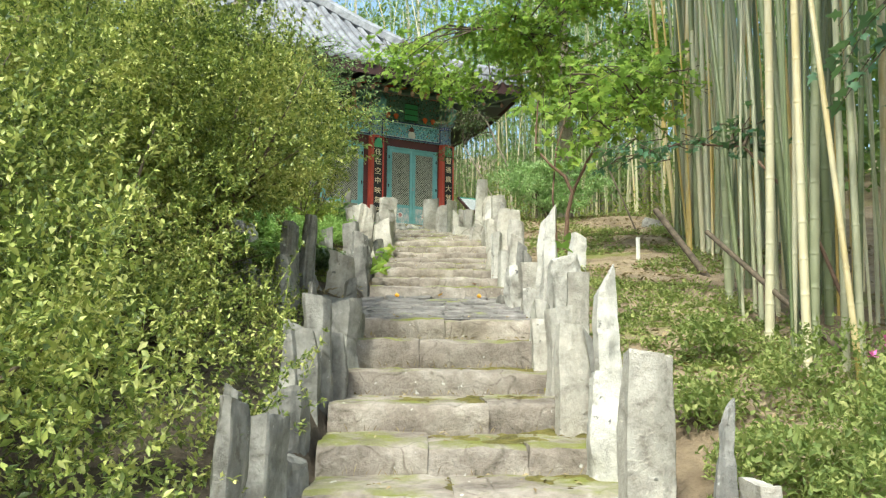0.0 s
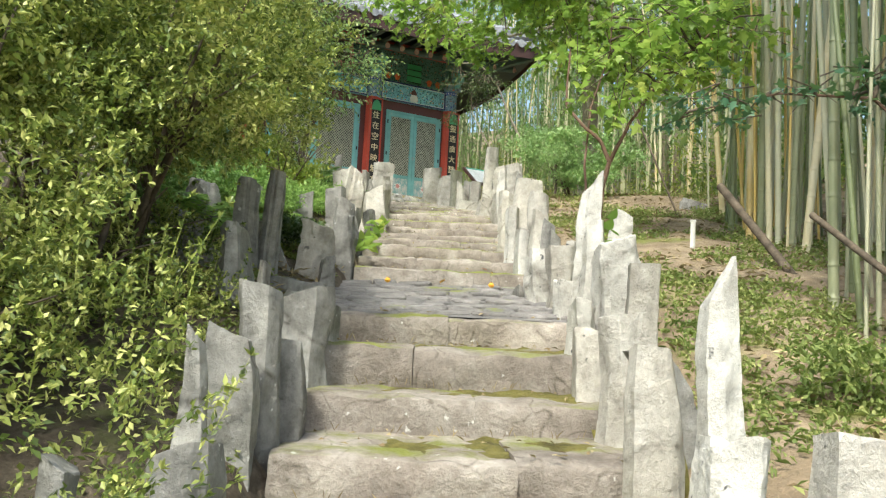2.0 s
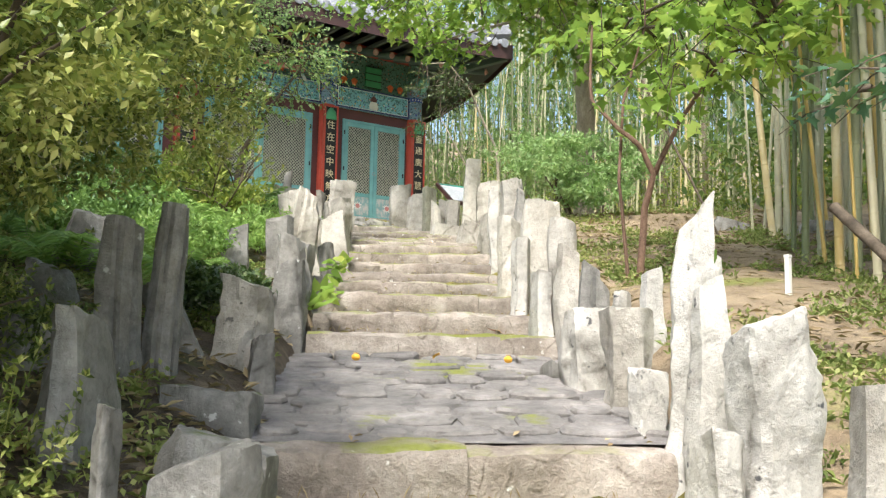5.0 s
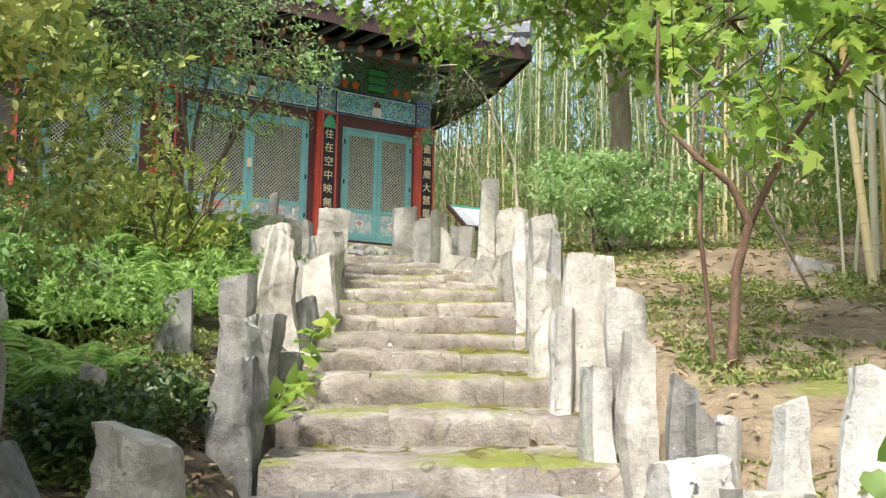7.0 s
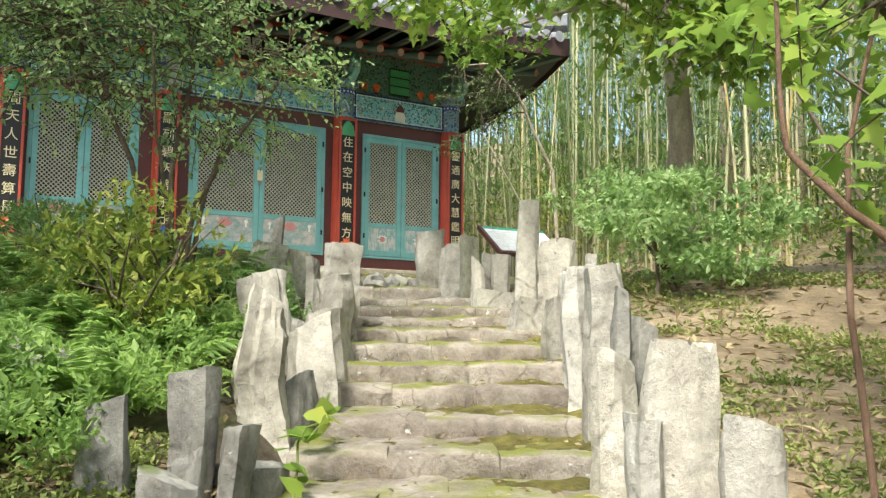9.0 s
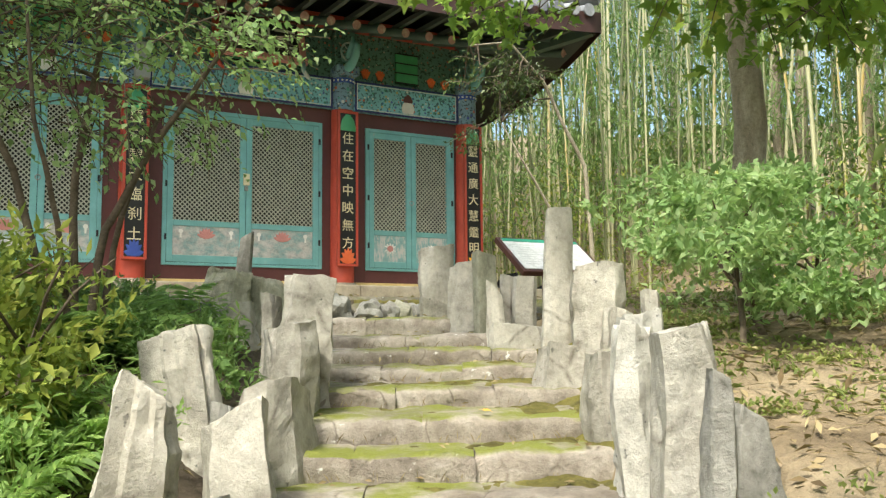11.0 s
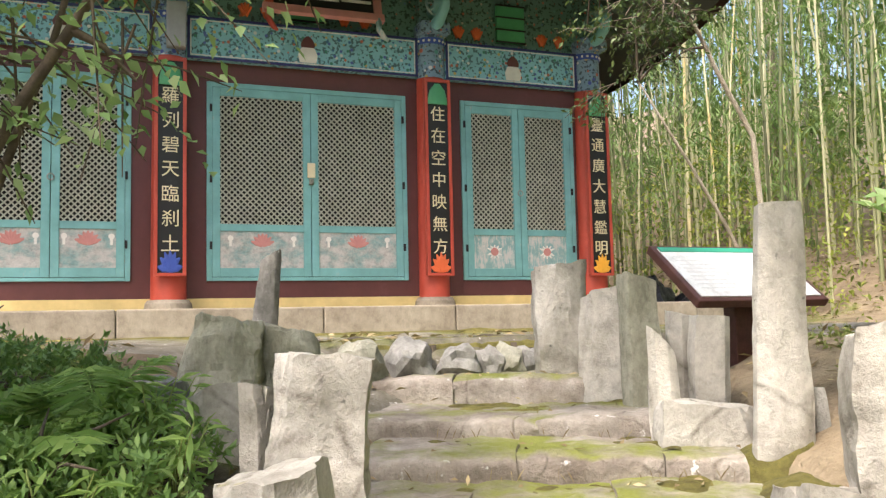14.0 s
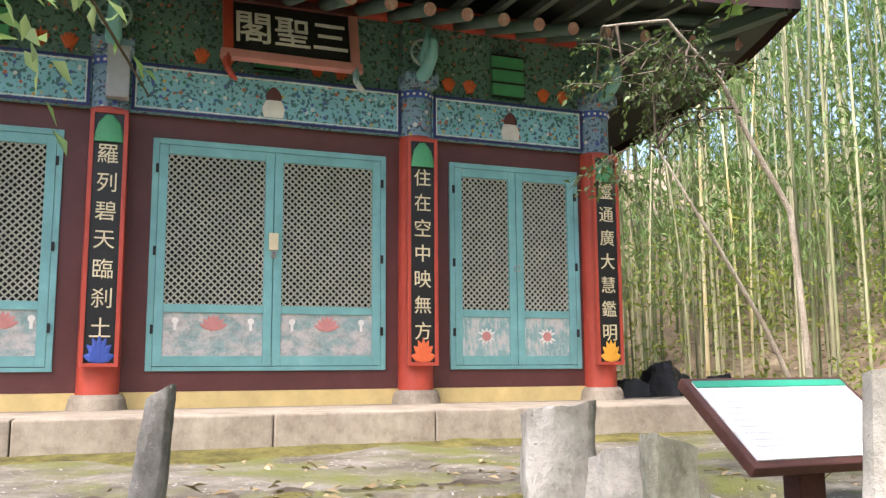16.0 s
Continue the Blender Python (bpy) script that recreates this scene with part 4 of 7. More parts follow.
bmv = [Vector((x2, y2, -0.25 + 0.045 * max(0, noise.noise((x2 * 2.2, y2 * 5, 4))) + 0.03 * smooth01(-1.75, -1.53, y2) - 0.07 * (1 - smooth01(-1.95, -1.8, y2)))) for y2 in np.linspace(-1.95, -1.525, 8) for x2 in np.linspace(-5, 2.6, 80)]
part("moss_strip", mesh_from("moss_strip", bmv, [(j * 80 + i, j * 80 + i + 1, (j + 1) * 80 + i + 1, (j + 1) * 80 + i) for j in range(7) for i in range(79)], True), M_MOSSBED, plat, "patchy moss along the foot")

# ---- the hall ----
hall = thing("temple_hall", pose(0, 0, 0), "small painted wooden temple hall with turquoise lattice doors", "temple", kind="structure")
COLS = (-4.94, -3.02, -0.34, 1.58)
for cx in COLS:
    c = part("column", tube_bm([(cx, -0.02, 0.10), (cx, -0.02, 1.3), (cx, -0.02, 2.50)], [0.165, 0.160, 0.150], 28, False), M_RED, hall, "red painted round wooden column", True)
    part("base_stone", tube_bm([(cx, -0.02, -0.02), (cx, -0.02, 0.08), (cx, -0.02, 0.115)], [0.235, 0.215, 0.19], 24), M_SLAB, c, "pale round stone base")
    cap = part("capital", tube_bm([(cx, -0.02, 2.44), (cx, -0.02, 2.62), (cx, -0.02, 2.86), (cx, -0.02, 2.90)], [0.158, 0.158, 0.158, 0.165], 28, False), M_CAPITAL, c, "painted column head", True)
    part("band", tube_bm([(cx, -0.02, 2.80), (cx, -0.02, 2.87)], [0.168, 0.168], 28, False), M_BLUE, cap, "blue band with white dots", True)
    bm = bmesh.new()
    for k in range(9):
        a = radians(-170 + k * 20)
        disc(bm, (cx + math.cos(a) * 0.168, -0.02 + math.sin(a) * 0.168, 2.835), 0.014, 0.012, 8)
    part("white_dots", bm, M_CREAM, cap)
    # carved bracket arms over the column head
    br = part("bracket", box_bm(cx - 0.17, cx + 0.17, -0.25, 0.10, 2.90, 3.03, 0.03), M_CAPITAL, hall, "carved and painted bracket")
    bm = bmesh.new()
    tube(bm, [(cx, -0.1, 2.98), (cx, -0.34, 3.00), (cx, -0.50, 3.08), (cx, -0.56, 3.20), (cx, -0.50, 3.26)], [0.07, 0.065, 0.055, 0.04, 0.02], 8)
    tube(bm, [(cx, -0.1, 3.14), (cx, -0.30, 3.16), (cx, -0.42, 3.26), (cx, -0.40, 3.36)], [0.07, 0.06, 0.045, 0.02], 8)
    part("bracket_wing", bm, M_TEAL, br, "curled turquoise bracket wing", True)
    bm = bmesh.new()
    for k in range(18):
        a0, a1 = 2 * math.pi * k / 18, 2 * math.pi * (k + 1) / 18
        tube(bm, [(cx + math.cos(a0) * 0.125, -0.30, 3.19 + math.sin(a0) * 0.125), (cx + math.cos(a1) * 0.125, -0.30, 3.19 + math.sin(a1) * 0.125)], [0.014, 0.014], 5, False)
    for k in range(4):
        a = math.pi * k / 4
        tube(bm, [(cx + math.cos(a) * 0.12, -0.30, 3.19 + math.sin(a) * 0.12), (cx - math.cos(a) * 0.12, -0.30, 3.19 - math.sin(a) * 0.12)], [0.008, 0.008], 5)
    part("wheel_ornament", bm, M_TEALPALE, br, "round wheel ornament")
    box_b = box_bm(cx - 0.15, cx + 0.15, -0.14, 0.14, 3.03, 3.55, 0.02)
    part("bracket_block", box_b, M_PANEL, br)

# walls above and beside the doors, bay by bay
DOORS = ((-4.74, -3.36), (-2.67, -0.625), (0.0, 1.38))
for k, (c0, c1) in enumerate(zip(COLS, COLS[1:])):
    d0, d1 = DOORS[k]
    w = part("wall_front", box_bm(c0 + 0.14, d0, -0.01, 0.14, 0.13, 2.45), M_MAROON, hall, "maroon painted timber")
    part("jamb", box_bm(d1, c1 - 0.14, -0.01, 0.14, 0.13, 2.45), M_MAROON, w)
    part("lintel", box_bm(d0, d1, -0.012, 0.14, 2.25, 2.45), M_MAROON, w)
    part("sill", box_bm(d0, d1, -0.012, 0.14, 0.13, 0.295), M_MAROON, w)
    part("plaster_base", box_bm(c0 + 0.1, c1 - 0.1, -0.03, 0.13, -0.01, 0.128), M_YELLOW, w, "ochre plaster strip")
    b = part("tie_beam", box_bm(c0 + 0.15, c1 - 0.15, -0.09, 0.13, 2.452, 2.87, 0.012), M_BEAM, hall, "beam painted with flowers on turquoise")
    bm = bmesh.new()
    for z0, z1 in ((2.452, 2.475), (2.848, 2.872)):
        box(bm, c0 + 0.16, c1 - 0.16, -0.098, -0.088, z0, z1)
    for x0 in (c0 + 0.16, c1 - 0.185):
        box(bm, x0, x0 + 0.025, -0.0985, -0.088, 2.475, 2.848)
    part("border_line", bm, M_INDIGO, b, "indigo border")
    bm = bmesh.new()
    for z0, z1 in ((2.484, 2.493), (2.830, 2.839)):
        box(bm, c0 + 0.19, c1 - 0.19, -0.0965, -0.088, z0, z1)
    for x0 in (c0 + 0.19, c1 - 0.199):
        box(bm, x0, x0 + 0.009, -0.0966, -0.088, 2.493, 2.83)
    part("white_line", bm, M_CREAM, b, "white inner border")
    mx = (c0 + c1) / 2
    bm = tube_bm([(mx, -0.094, 2.50), (mx, -0.094, 2.58), (mx, -0.094, 2.64), (mx, -0.094, 2.66)], [0.085, 0.10, 0.075, 0.06], 16)
    bmesh.ops.scale(bm, vec=(1, 0.12, 1), space=Matrix.Translation((0, 0.094, 0)), verts=bm.verts)
    part("vase_motif", bm, M_CREAM, b, "white vase motif")
    bm = tube_bm([(mx, -0.096, 2.655), (mx, -0.096, 2.69), (mx, -0.096, 2.74), (mx, -0.096, 2.775)], [0.066, 0.075, 0.05, 0.012], 14)
    bmesh.ops.scale(bm, vec=(1, 0.12, 1), space=Matrix.Translation((0, 0.096, 0)), verts=bm.verts)
    part("flame_motif", bm, M_MAROON, b, "dark red jewel motif")
    fr = part("frieze", box_bm(c0 + 0.14, c1 - 0.14, -0.02, 0.12, 2.871, 3.56), M_PANEL, hall, "dark frieze painted with flowers")
    bm = bmesh.new()
    box(bm, mx - 0.17, mx + 0.17, -0.07, -0.021, 2.93, 3.36, 0.01)
    part("frieze_block", bm, M_GREEN, fr, "green painted block")
    bm = bmesh.new()
    for z0 in (2.93, 3.07, 3.21, 3.345):
        box(bm, mx - 0.18, mx + 0.18, -0.078, -0.06, z0, z0 + 0.018)
    part("block_line", bm, M_BLACK, fr)
    for sx in (-0.62, -0.4, 0.4, 0.62):
        bm = bmesh.new()
        for a in range(5):
            an = radians(90 * a / 4 + 45)
            tube(bm, [(mx + sx, -0.03, 2.95), (mx + sx + math.cos(an) * 0.09, -0.035, 2.95 + math.sin(an) * 0.13)], [0.032, 0.012], 6)
        part("flower_motif", bm, M_ORANGE, fr, "orange-red painted flower")
    part("eave_beam", box_bm(c0, c1, -0.12, 0.16, 3.56, 3.74, 0.02), M_RED, hall, "red purlin")
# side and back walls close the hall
# added near-black screen and floor paint the unlit room behind the doors
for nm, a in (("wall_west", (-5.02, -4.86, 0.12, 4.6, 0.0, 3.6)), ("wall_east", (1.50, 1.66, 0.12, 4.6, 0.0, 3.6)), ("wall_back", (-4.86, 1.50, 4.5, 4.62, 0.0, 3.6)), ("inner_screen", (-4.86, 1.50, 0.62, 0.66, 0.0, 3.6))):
    part(nm, box_bm(*a), M_MAROON if nm != "inner_screen" else M_INSHADE, hall)
part("shade_floor", box_bm(-4.86, 1.50, 0.13, 0.62, 0.0, 0.14), M_INSHADE, hall)


def door_leaf(parent, x0, x1, z0, z1, rail, motif):
    leaf = part("door_leaf", box_bm(x0, x0 + 0.075, 0.0, 0.05, z0, z1, 0.006), M_TEAL, parent, "turquoise framed lattice leaf")
    for nm, a in (("stile", (x1 - 0.075, x1, 0.0, 0.05, z0, z1)), ("top_rail", (x0 + 0.075, x1 - 0.075, 0.002, 0.048, z1 - 0.08, z1)), ("mid_rail", (x0 + 0.075, x1 - 0.075, 0.002, 0.048, rail - 0.05, rail + 0.02)), ("bottom_rail", (x0 + 0.075, x1 - 0.075, 0.002, 0.048, z0, z0 + 0.085))):
        part(nm, box_bm(*a, 0.005), M_TEAL, leaf)
    a0, a1, b0, b1 = x0 + 0.07, x1 - 0.07, rail + 0.015, z1 - 0.075
    # near-black sheet puts the interior's shade into the lattice holes
    part("shade_backing", box_bm(a0, a1, 0.04, 0.046, b0, b1), M_INSHADE, leaf, "near-black sheet painting the unlit interior behind the lattice")
    bm = bmesh.new()
    pitch, half = 0.0415, 0.0064
    for sgn, y0 in ((1, 0.018), (-1, 0.026)):
        c = (b0 - a1) if sgn > 0 else (b0 + a0)
        end = (b1 - a0) if sgn > 0 else (b1 + a1)
        while c < end:
            # the line z = sgn * x + c clipped to the opening
            pts = []
            for X in (a0, a1):
                Z = sgn * X + c
                if b0 <= Z <= b1:
                    pts.append((X, Z))
            for Z in (b0, b1):
                X = (Z - c) * sgn
                if a0 < X < a1:
                    pts.append((X, Z))
            if len(pts) >= 2:
                pts.sort()
                (xa, za), (xb, zb) = pts[0], pts[-1]
                if xb - xa > 0.02:
                    nx2, nz2 = -sgn * half * 0.7071, half * 0.7071
                    q = [bm.verts.new((xx + ss * nx2, yy, zz + ss * nz2)) for xx, zz in ((xa, za), (xb, zb)) for ss in (-1, 1) for yy in (y0 - 0.006, y0 + 0.006)]
                    for f in ((0, 2, 6, 4), (1, 5, 7, 3), (0, 4, 5, 1), (2, 3, 7, 6)):
                        bm.faces.new([q[i] for i in f])
            c += pitch * 1.4142
    part("lattice", bm, M_LATTICE, leaf, "pale diagonal wooden lattice")
    p = part("lower_panel", box_bm(x0 + 0.072, x1 - 0.072, 0.016, 0.036, z0 + 0.08, rail - 0.045), M_PAINTPANEL if motif == "lotus" else M_TEALPALE, leaf, "weathered painted wooden panel")
    mx, mz = (x0 + x1) / 2, (z0 + rail) / 2 + 0.02
    bm = bmesh.new()
    if motif == "lotus":
        mz += 0.09
        for a in (-70, -45, -20, 0, 20, 45, 70):
            an = radians(90 + a)
            tube(bm, [(mx, 0.016, mz - 0.05), (mx + math.cos(an) * 0.07, 0.013, mz - 0.05 + math.sin(an) * 0.075), (mx + math.cos(an) * 0.12, 0.015, mz - 0.05 + math.sin(an) * 0.12)], [0.02, 0.026, 0.006], 6)
        bmesh.ops.scale(bm, vec=(1, 0.2, 1), space=Matrix.Translation((0, -0.015, 0)), verts=bm.verts)
        part("lotus_motif", bm, M_PINK, p, "faded pink lotus")
        bm = bmesh.new()
        for sx in (-1, 1):
            disc(bm, (mx + sx * (x1 - x0) * 0.32, 0.014, mz + 0.02), 0.028, 0.006, 10)
            box(bm, mx + sx * (x1 - x0) * 0.32 - 0.012, mx + sx * (x1 - x0) * 0.32 + 0.012, 0.0125, 0.016, mz - 0.06, mz)
        part("bud_motif", bm, M_CREAM, p, "white bud")
    else:
        for a in range(-60, 61, 30):
            for sgn in (-1, 1):
                an = radians(90 + a) * sgn
                tube(bm, [(mx + math.cos(an) * 0.03, 0.014, mz + math.sin(an) * 0.03), (mx + math.cos(an) * 0.10, 0.013, mz + math.sin(an) * 0.075)], [0.018, 0.006], 6)
        bmesh.ops.scale(bm, vec=(1, 0.2, 1), space=Matrix.Translation((0, -0.015, 0)), verts=bm.verts)
        part("mask_motif", bm, M_CREAM, p, "white painted ornament")
        bm = bmesh.new()
        disc(bm, (mx, 0.0125, mz), 0.045, 0.006, 14)
        part("mask_centre", bm, M_PINK, p, "faded reddish centre")
    return leaf


for k, (d0, d1) in enumerate(DOORS):
    dr = thing("door_%d" % (k + 1), pose(0, -0.035, 0), "closed turquoise double door with diagonal lattice", "door", kind="structure")
    part("frame", box_bm(d0, d0 + 0.05, 0.0, 0.09, 0.295, 2.25, 0.005), M_TEAL, dr)
    part("frame", box_bm(d1 - 0.05, d1, 0.0, 0.09, 0.295, 2.25, 0.005), M_TEAL, dr)
    part("head", box_bm(d0 + 0.05, d1 - 0.05, 0.0, 0.09, 2.20, 2.25, 0.005), M_TEAL, dr)
    part("threshold", box_bm(d0 + 0.05, d1 - 0.05, 0.0, 0.09, 0.295, 0.33, 0.005), M_TEAL, dr)
    mid = (d0 + d1) / 2
    for n2, (x0, x1) in enumerate(((d0 + 0.052, mid - 0.003), (mid + 0.003, d1 - 0.052))):
        lf = door_leaf(dr, x0, x1, 0.335, 2.197, 0.83, "lotus" if k == 1 or k == 0 else "mask")
        bm = bmesh.new()
        hx = x0 - 0.012 if n2 == 0 else x1 + 0.012
        for hz in (0.6, 1.25, 1.95):
            box(bm, hx - 0.012, hx + 0.012, -0.012, 0.004, hz, hz + 0.075)
        part("hinge", bm, M_TARP, lf, "black iron hinge")
    if k == 1:
        part("lock_tag", box_bm(mid - 0.04, mid + 0.04, -0.03, -0.002, 1.33, 1.48, 0.008), M_GOLD, dr, "pale yellow padlock cover")
        part("padlock", box_bm(mid - 0.022, mid + 0.022, -0.028, -0.004, 1.26, 1.32, 0.006), M_STEEL, dr, "small steel padlock")
    else:
        bm = bmesh.new()
        for q in range(14):
            a0, a1 = 2 * math.pi * q / 14, 2 * math.pi * (q + 1) / 14
            tube(bm, [(mid + math.cos(a0) * 0.03, -0.012, 1.25 + math.sin(a0) * 0.03), (mid + math.cos(a1) * 0.03, -0.012, 1.25 + math.sin(a1) * 0.03)], [0.006, 0.006], 5, False)
        part("ring_pull", bm, M_STEEL, dr, "iron ring pull")

# ---- eaves and roof ----
X0, X1, Y0, Y1, CX, CY = -6.1, 2.74, -1.72, 6.0, -1.68, 2.2


def edge_z(x, y):
    """Height of the eave: nearly level in front, sinking along the sides."""
    fx, fy = abs(x - CX) / (X1 - CX), abs(y - CY) / (CY - Y0)
    front = 3.33 + 0.16 * min(1, fx) ** 3
    flank = 3.49 - 0.62 * (1 - min(1, fy) ** 2.6)
    dx, dy = max(0, min(x - X0, X1 - x)), max(0, min(y - Y0, Y1 - y))
    w = dy / (dx + dy + 1e-4)
    return front * (1 - w) + flank * w


def roof_z(x, y):
    dx, dy = min(x - X0, X1 - x), min(y - Y0, Y1 - y)
    d = max(0.0, min(dx * 1.0, dy))
    k = max(0, 1 - d / 2.5)
    return (edge_z(x, y) * k + 3.35 * (1 - k)) + 0.28 + 0.42 * d + 0.075 * d * d


def under_z(x, y):
    d = max(0.0, min(x - X0, X1 - x, y - Y0, Y1 - y))
    k = max(0, 1 - d / 2.2)
    return edge_z(x, y) * k + 3.35 * (1 - k) + 0.36 * d


def sheet(name, fn, nx2=60, ny2=50, flip=False):
    vs = [(x2, y2, fn(x2, y2)) for y2 in np.linspace(Y0, Y1, ny2) for x2 in np.linspace(X0, X1, nx2)]
    fs = [(j * nx2 + i, j * nx2 + i + 1, (j + 1) * nx2 + i + 1, (j + 1) * nx2 + i) for j in range(ny2 - 1) for i in range(nx2 - 1)]
    return mesh_from(name, vs, [f[::-1] for f in fs] if flip else fs, True)


roof = part("roof", sheet("roof", roof_z), M_TILE, hall, "grey tiled roof with upturned corners")
part("eave_boarding", sheet("eave_boarding", lambda a, b: under_z(a, b) + 0.10, flip=True), M_EAVE, hall, "dark painted eave boarding")
# fascia round the edge, its red darkened to brown to carry the shade there
edge = [(x2, Y0) for x2 in np.linspace(X0, X1, 50)] + [(X1, y2) for y2 in np.linspace(Y0, Y1, 40)[1:]] + [(x2, Y1) for x2 in np.linspace(X1, X0, 50)[1:]] + [(X0, y2) for y2 in np.linspace(Y1, Y0, 40)[1:]]
fv, ff = [], []
for x2, y2 in edge:
    nxo = -0.015 if x2 <= X0 + 1e-6 else 0.015 if x2 >= X1 - 1e-6 else 0
    nyo = -0.015 if y2 <= Y0 + 1e-6 else 0.015 if y2 >= Y1 - 1e-6 else 0
    for dz in (0.0, 0.13, 0.285):
        fv.append((x2 + nxo, y2 + nyo, under_z(x2, y2) + dz))
for i in range(len(edge) - 1):
    for k in (0, 1):
        ff.append((i * 3 + k, i * 3 + 3 + k, i * 3 + 4 + k, i * 3 + 1 + k))
part("fascia", mesh_from("fascia", fv, ff, True), painted("fascia_shaded_paint", (0.060, 0.026, 0.022), (0.12, 0.08, 0.06), 0.7), hall, "eave board, its red paint darkened to brown for shade")
# rafters, fanning at the corners
for k in range(27):
    x2 = -6.0 + k * 0.34
    fan = max(0, x2 - 1.35) * 0.55 - max(0, -4.7 - x2) * 0.55
    yt = -1.05
    p1 = Vector((x2, yt, 3.28 + 0.18 * min(1, abs(x2 - CX) / (X1 - CX)) ** 4))
    p1.x = min(max(x2 + fan, X0 + 0.1), X1 - 0.1)
    p0 = Vector((x2 * 0.97 - 0.05, 0.15, 3.68))
    r = part("rafter", tube_bm([p0, p1], [0.062, 0.058], 12), M_RAFTER, hall, "", True)
    bm = bmesh.new()
    dirv = (p1 - p0).normalized()
    tube(bm, [p1 + dirv * 0.001, p1 + dirv * 0.006], [0.057, 0.057], 12)
    part("painted_end", bm, M_ENDS, r, "reddish painted rafter end")
    p2 = Vector((min(max(x2 + fan * 1.7, X0 + 0.06), X1 - 0.06), Y0 + 0.05, 0))
    p2.z = under_z(p2.x, p2.y) + 0.02
    part("flying_rafter", tube_bm([p1 + Vector((0, 0.35, 0.16)), p2], [0.045, 0.04], 4), M_EAVE, hall)
for k in range(16):
    y2 = -0.6 + k * 0.36
    part("side_rafter", tube_bm([(1.6, y2, 3.70), (X1 - 0.45, y2 - max(0, 0.6 - y2) * 0.5, under_z(X1 - 0.45, max(y2 - 0.3, Y0)) + 0.04)], [0.06, 0.055], 10), M_RAFTER, hall, "", True)
part("hip_rafter", tube_bm([(1.55, 0.1, 3.66), (2.2, -0.95, 3.42), (X1 - 0.08, Y0 + 0.08, under_z(X1 - 0.08, Y0 + 0.08) + 0.03)], [0.10, 0.09, 0.075], 4), M_RAFTER, hall)
# rows of round tiles with disc ends
def tile_row(a, b, steps=14):
    pts = []
    for i in range(steps + 1):
        f = i / steps
        x2, y2 = a[0] + (b[0] - a[0]) * f, a[1] + (b[1] - a[1]) * f
        pts.append((x2, y2, roof_z(x2, y2) + 0.02))
    return tube_bm(pts, [0.075] * len(pts), 8)


for k in range(35):
    x2 = X0 + 0.12 + k * 0.25
    dd = min(x2 - X0, X1 - x2, CY - Y0)
    if dd < 0.15 or x2 > X1 - 0.1:
        continue
    rw = part("tile_row", tile_row((x2, Y0 - 0.05), (x2, Y0 + dd)), M_TILE, roof, "", True)
    bm = bmesh.new()
    disc(bm, (x2, Y0 - 0.055, roof_z(x2, Y0) + 0.015), 0.088, 0.02, 14)
    part("tile_end", bm, M_TILE, rw, "round end tile")
for k in range(30):
    y2 = Y0 + 0.15 + k * 0.25
    dd = min(y2 - Y0, Y1 - y2, X1 - CX)
    if dd < 0.15 or y2 > Y1 - 0.1:
        continue
    part("tile_row", tile_row((X1 + 0.05, y2), (X1 - dd, y2), 10), M_TILE, roof, "", True)
for a, b in (((X1, Y0), (X1 - 3.9, Y0 + 3.9)), ((X0, Y0), (X0 + 3.9, Y0 + 3.9)), ((X0 + 3.6, CY), (X1 - 3.6, CY))):
    pts = []
    for i in range(13):
        f = i / 12
        x2, y2 = a[0] + (b[0] - a[0]) * f, a[1] + (b[1] - a[1]) * f
        pts.append((x2, y2, roof_z(x2, y2) + 0.16 + 0.12 * (1 - f) ** 4))
    part("ridge", tube_bm(pts, [0.16] * 13, 6), M_TILE, roof, "pale mortared ridge tiles")


# ---- plaques and name board ----
def glyph(ch, size, depth=0.008, bold=0.0):
    c = bpy.data.curves.new("glyph", "FONT")
    c.body, c.size, c.extrude, c.offset = ch, size, depth, bold
    c.align_x, c.align_y = "CENTER", "CENTER"
    o = bpy.data.objects.new("glyph", c)
    scene.collection.objects.link(o)
    dg = bpy.context.evaluated_depsgraph_get()
    me = bpy.data.meshes.new_from_object(o.evaluated_get(dg))
    bpy.data.objects.remove(o)
    bpy.data.curves.remove(c)
    cx = [v.co.x for v in me.vertices]
    cy = [v.co.y for v in me.vertices]
    if cx:
        me.transform(Matrix.Translation((-(min(cx) + max(cx)) / 2, -(min(cy) + max(cy)) / 2, 0)))
        k = size / max(max(cx) - min(cx), (max(cy) - min(cy)), 0.3 * size)
        me.transform(Matrix.Diagonal((k, k, 1, 1)))
    return me


def petal(a, r):
    an = radians(90 + a)
    bm = tube_bm([(0, 0, 0), (math.cos(an) * r * 0.6, -0.012, math.sin(an) * r * 0.7), (math.cos(an) * r, -0.004, math.sin(an) * r * 1.05)], [r * 0.16, r * 0.22, r * 0.04], 7)
    bmesh.ops.scale(bm, vec=(1, 0.35, 1), verts=bm.verts)
    return bm


